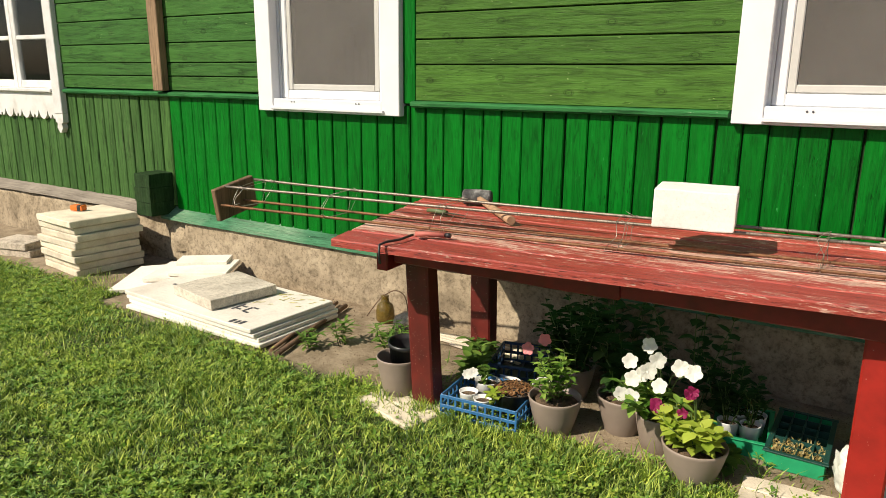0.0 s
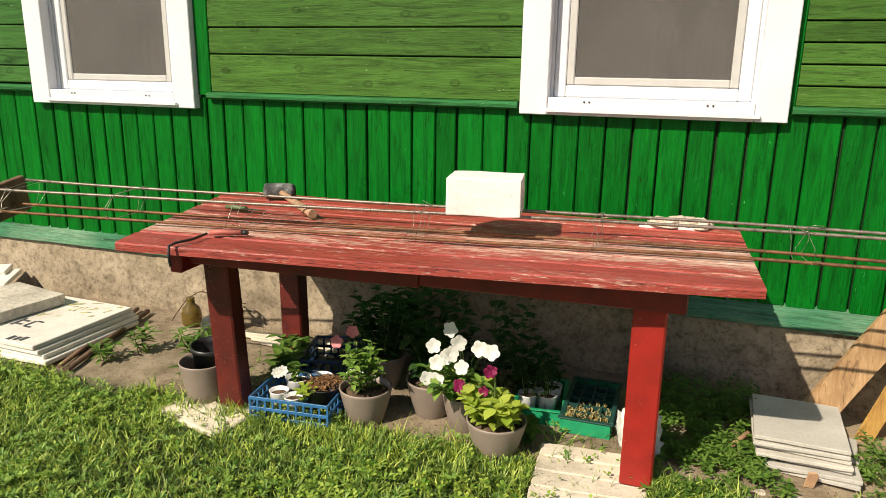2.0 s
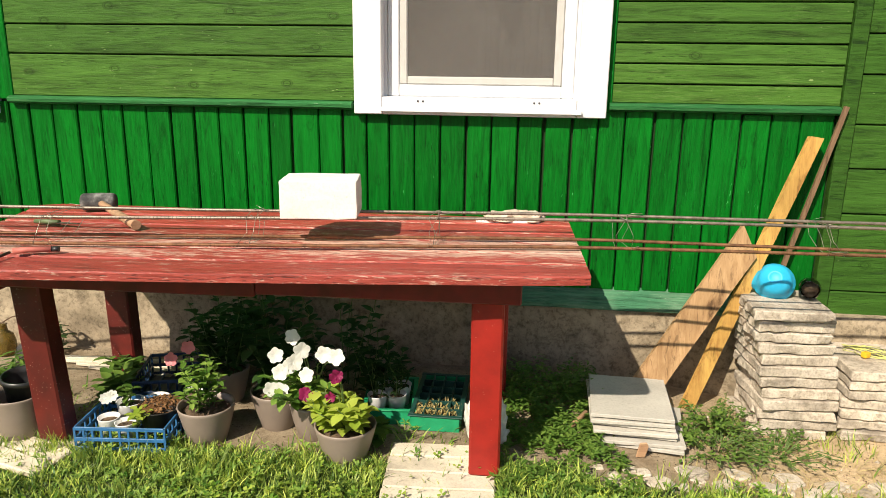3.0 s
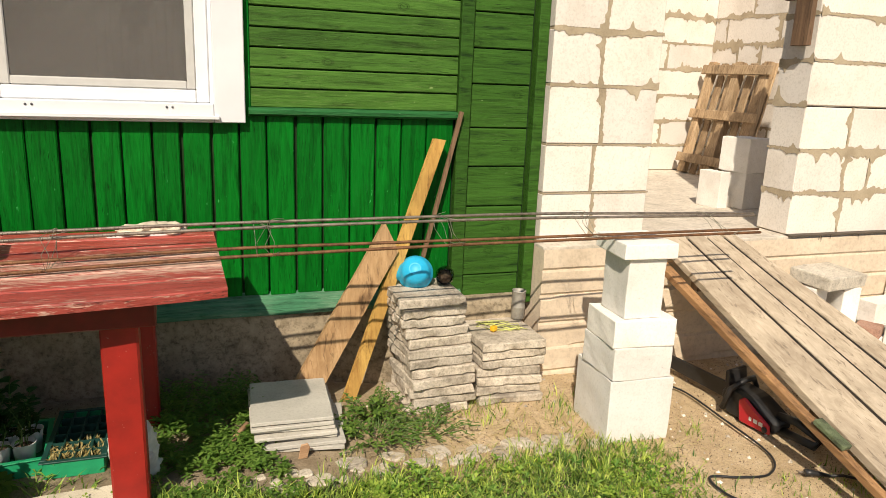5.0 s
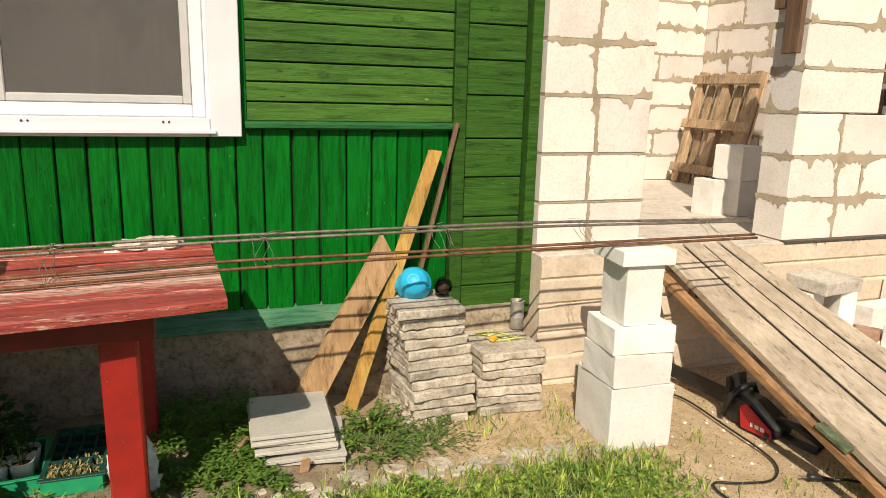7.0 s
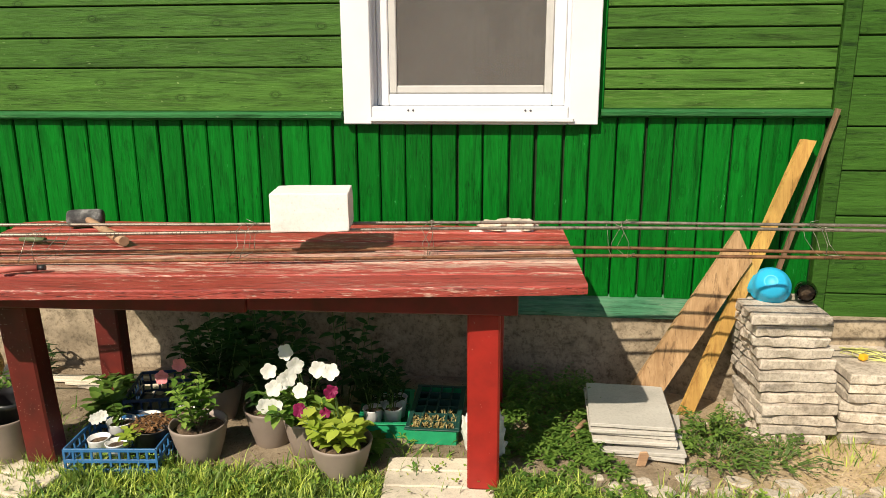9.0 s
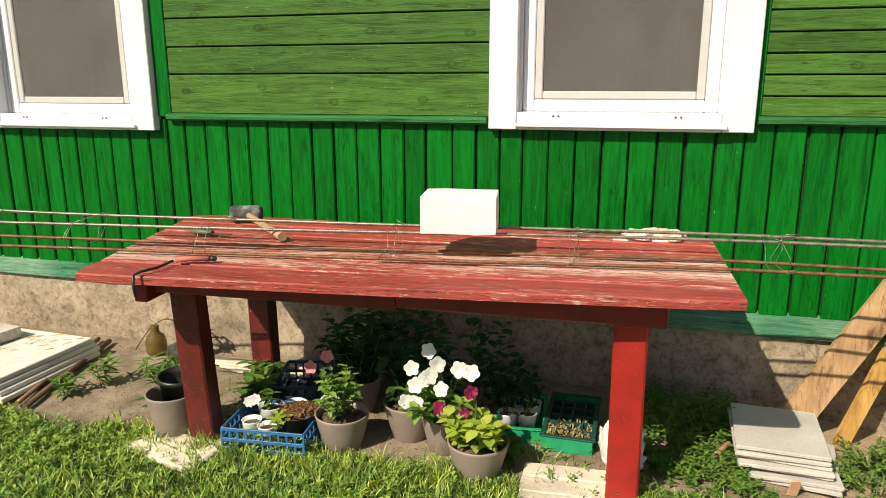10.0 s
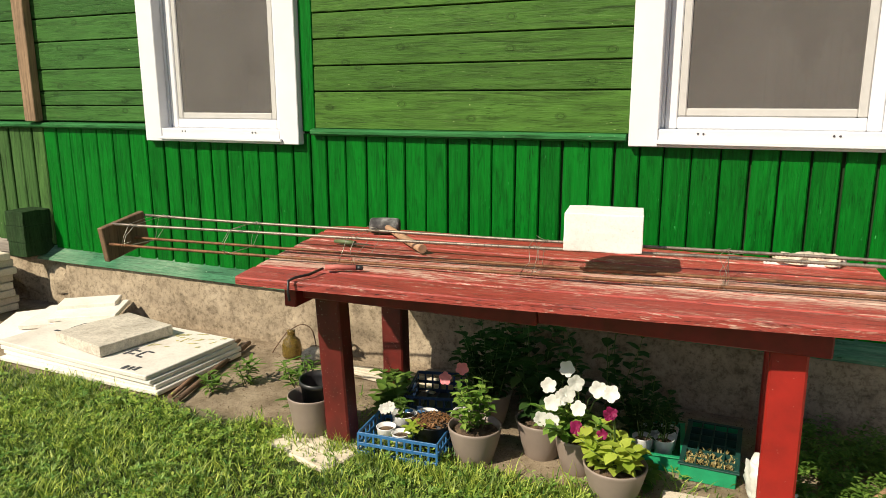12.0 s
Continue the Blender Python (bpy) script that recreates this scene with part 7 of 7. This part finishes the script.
# low broad-leaved rosettes in the lawn
r = random.Random(37)
V, F = [], []
for _ in range(11000):
    x, y = r.uniform(-4.7, 2.2), r.uniform(-2.1, -0.55)
    if lawn(x, y) * (0.15 + 0.85 * smooth(-0.15, 0.3, noise.noise(Vector((x * 2.3, y * 2.3, 15))))) < r.random():
        continue
    z = ground_z(x, y) + r.uniform(0.006, 0.032)
    a0, big = r.uniform(0, 6.28), r.uniform(0.45, 1.0)
    for k in range(r.randint(4, 7)):
        a = a0 + k * 2.4
        L, w, up = 0.030 * big * r.uniform(0.6, 1.2), 0.011 * big * r.uniform(0.7, 1.2), r.uniform(0.15, 0.8)
        ca, sa = math.cos(a), math.sin(a)
        i = len(V)
        for q, s_, h_ in ((0, 0, 0), (0.55, 0.5, 0.75), (1.0, 0.0, 0.8), (0.55, -0.5, 0.75), (0.55, 0.0, 0.62)):
            V.append((x + ca * q * L - sa * s_ * w, y + sa * q * L + ca * s_ * w, z + h_ * up * L))
        F += [(i, i + 4, i + 1), (i, i + 3, i + 4), (i + 1, i + 4, i + 2), (i + 4, i + 3, i + 2)]
me = bpy.data.meshes.new("broadleaf_weeds")
me.from_pydata(V, [], F)
me.materials.append(LEAF_MID)
tagged(new("broadleaf_weeds", me), "small broad-leaved weeds through the lawn", "weeds", kind="stuff")

r = random.Random(31)
V, F = [], []
for _ in range(34000):
    x, y = r.uniform(-4.7, 2.3), r.uniform(-2.1, -0.5)
    if clover(x, y) < r.random():
        continue
    z = ground_z(x, y) + r.uniform(0.012, 0.040)
    a0 = r.uniform(0, 6.28)
    s = r.uniform(0.006, 0.013)
    tx, ty = r.uniform(-.5, .5), r.uniform(-.5, .5)
    for k in range(3):
        a = a0 + k * 2.094
        i = len(V)
        for q, b in ((0, 0), (1, -0.55), (1.25, 0), (1, 0.55)):
            px, py = q * s * math.cos(a + b), q * s * math.sin(a + b)
            V.append((x + px, y + py, z + px * tx + py * ty + 0.25 * q * s))
        F.append((i, i + 1, i + 2, i + 3))
me = bpy.data.meshes.new("clover")
me.from_pydata(V, [], F)
me.materials.append(leafy("clover_leaf", (0.11, 0.25, 0.018), (0.46, 0.58, 0.10)))
tagged(new("clover", me), "clover leaves scattered through the lawn", "clover", kind="stuff")


def straw_where(x, y):
    a = smooth(1.15, 1.5, x) * (1 - smooth(2.25, 2.6, x)) * smooth(-0.98, -0.85, y) * (1 - smooth(-0.5, -0.35, y))
    b = 0.25 * lawn(x, y)
    return min(1, 0.85 * a + b * smooth(0.1, 0.5, noise.noise(Vector((x * 1.4 + 3, y * 1.9, 0)))))


blades("dry_straw", STRAW, "dry yellow straw lying on bare earth", 32000, (-4.5, 2.7, -2.0, -0.3), straw_where, 0.028, 0.0035, 3.2, 26)


def chips(name, material, label, count, area, seed, size, where=None):
    r = random.Random(seed)
    V, F = [], []
    x0, x1, y0, y1 = area
    for _ in range(count):
        x, y = r.uniform(x0, x1), r.uniform(y0, y1)
        if where and where(x, y) < r.random():
            continue
        s = size * r.uniform(0.4, 1.5)
        z = ground_z(x, y)
        i = len(V)
        a = r.uniform(0, 6.28)
        for k in range(4):
            V.append((x + s * r.uniform(.6, 1.2) * math.cos(a + k * 1.57), y + s * r.uniform(.6, 1.2) * math.sin(a + k * 1.57), z - 0.002))
        V.append((x, y, z + s * r.uniform(.5, .9)))
        F += [(i, i + 1, i + 4), (i + 1, i + 2, i + 4), (i + 2, i + 3, i + 4), (i + 3, i, i + 4)]
    me = bpy.data.meshes.new(name)
    me.from_pydata(V, [], F)
    me.materials.append(material)
    return tagged(new(name, me), label, "gravel", kind="stuff")


chips("gravel", SAND, "pale gravel and crumbs on sandy ground", 15000, (1.6, 4.0, -1.7, -0.13), 41, 0.0045)
chips("soil_crumbs", SOIL, "brown soil crumbs and chips on sandy ground", 6500, (1.6, 4.0, -1.7, -0.13), 44, 0.004)
chips("small_stones", PAVER, "small grey stones scattered on sandy ground", 420, (1.2, 4.0, -1.7, -0.15), 45, 0.009)
chips("earth_crumbs", SOIL, "dark crumbs and clods on bare earth", 5000, (-2.0, 1.2, -0.85, -0.08), 42, 0.0035)
chips("block_crumbs", AAC, "white crumbs of aerated concrete on the ground", 170, (2.2, 4.4, -1.3, -0.15), 43, 0.010)


# ---- tree beyond the extension ----
def tree(at, h, crown, seed):
    r = random.Random(seed)
    t = thing("tree", "dark leafy garden tree behind the extension", "tree", pose(*at), "trees")
    tb = bmesh.new()
    tube([(0, 0, 0), (0.05, 0, h * 0.3), (0, 0.06, h * 0.55), (0.05, 0, h * 0.8)], 0.14, 10, tb, taper=0.04)
    limbs = []
    for i in range(9):
        a = i * 2.4
        s = Vector((0.02, 0.02, h * (0.25 + 0.05 * i)))
        e = s + Vector((math.cos(a) * crown * 0.8, math.sin(a) * crown * 0.8, crown * r.uniform(0.1, 0.6)))
        tube([s, s.lerp(e, .5) + Vector((0, 0, .12)), e], 0.05, 7, tb, taper=0.012)
        limbs.append((s, e))
    part("trunk", tb, BROWN, t)
    lb = bmesh.new()
    for i in range(190):
        s, e = r.choice(limbs)
        c = s.lerp(e, r.uniform(0.3, 1.15)) + Vector((r.gauss(0, .22), r.gauss(0, .22), r.gauss(0, .3)))
        for k in range(34):
            p = c + Vector((r.gauss(0, .16), r.gauss(0, .16), r.gauss(0, .14)))
            leaf(lb, p, Vector((r.uniform(-1, 1), r.uniform(-1, 1), r.uniform(-.8, .4))), Vector((0, 0, 1)), r.uniform(.07, .12), r.uniform(.045, .07), .3)
    part("crown", lb, LEAF_DARK, t)
    return t


tree((7.3, 1.9, 0), 3.6, 1.7, 5)
tree((9.4, 4.3, 0), 4.6, 2.3, 6)
tree((8.6, 0.2, 0), 4.0, 1.9, 7)
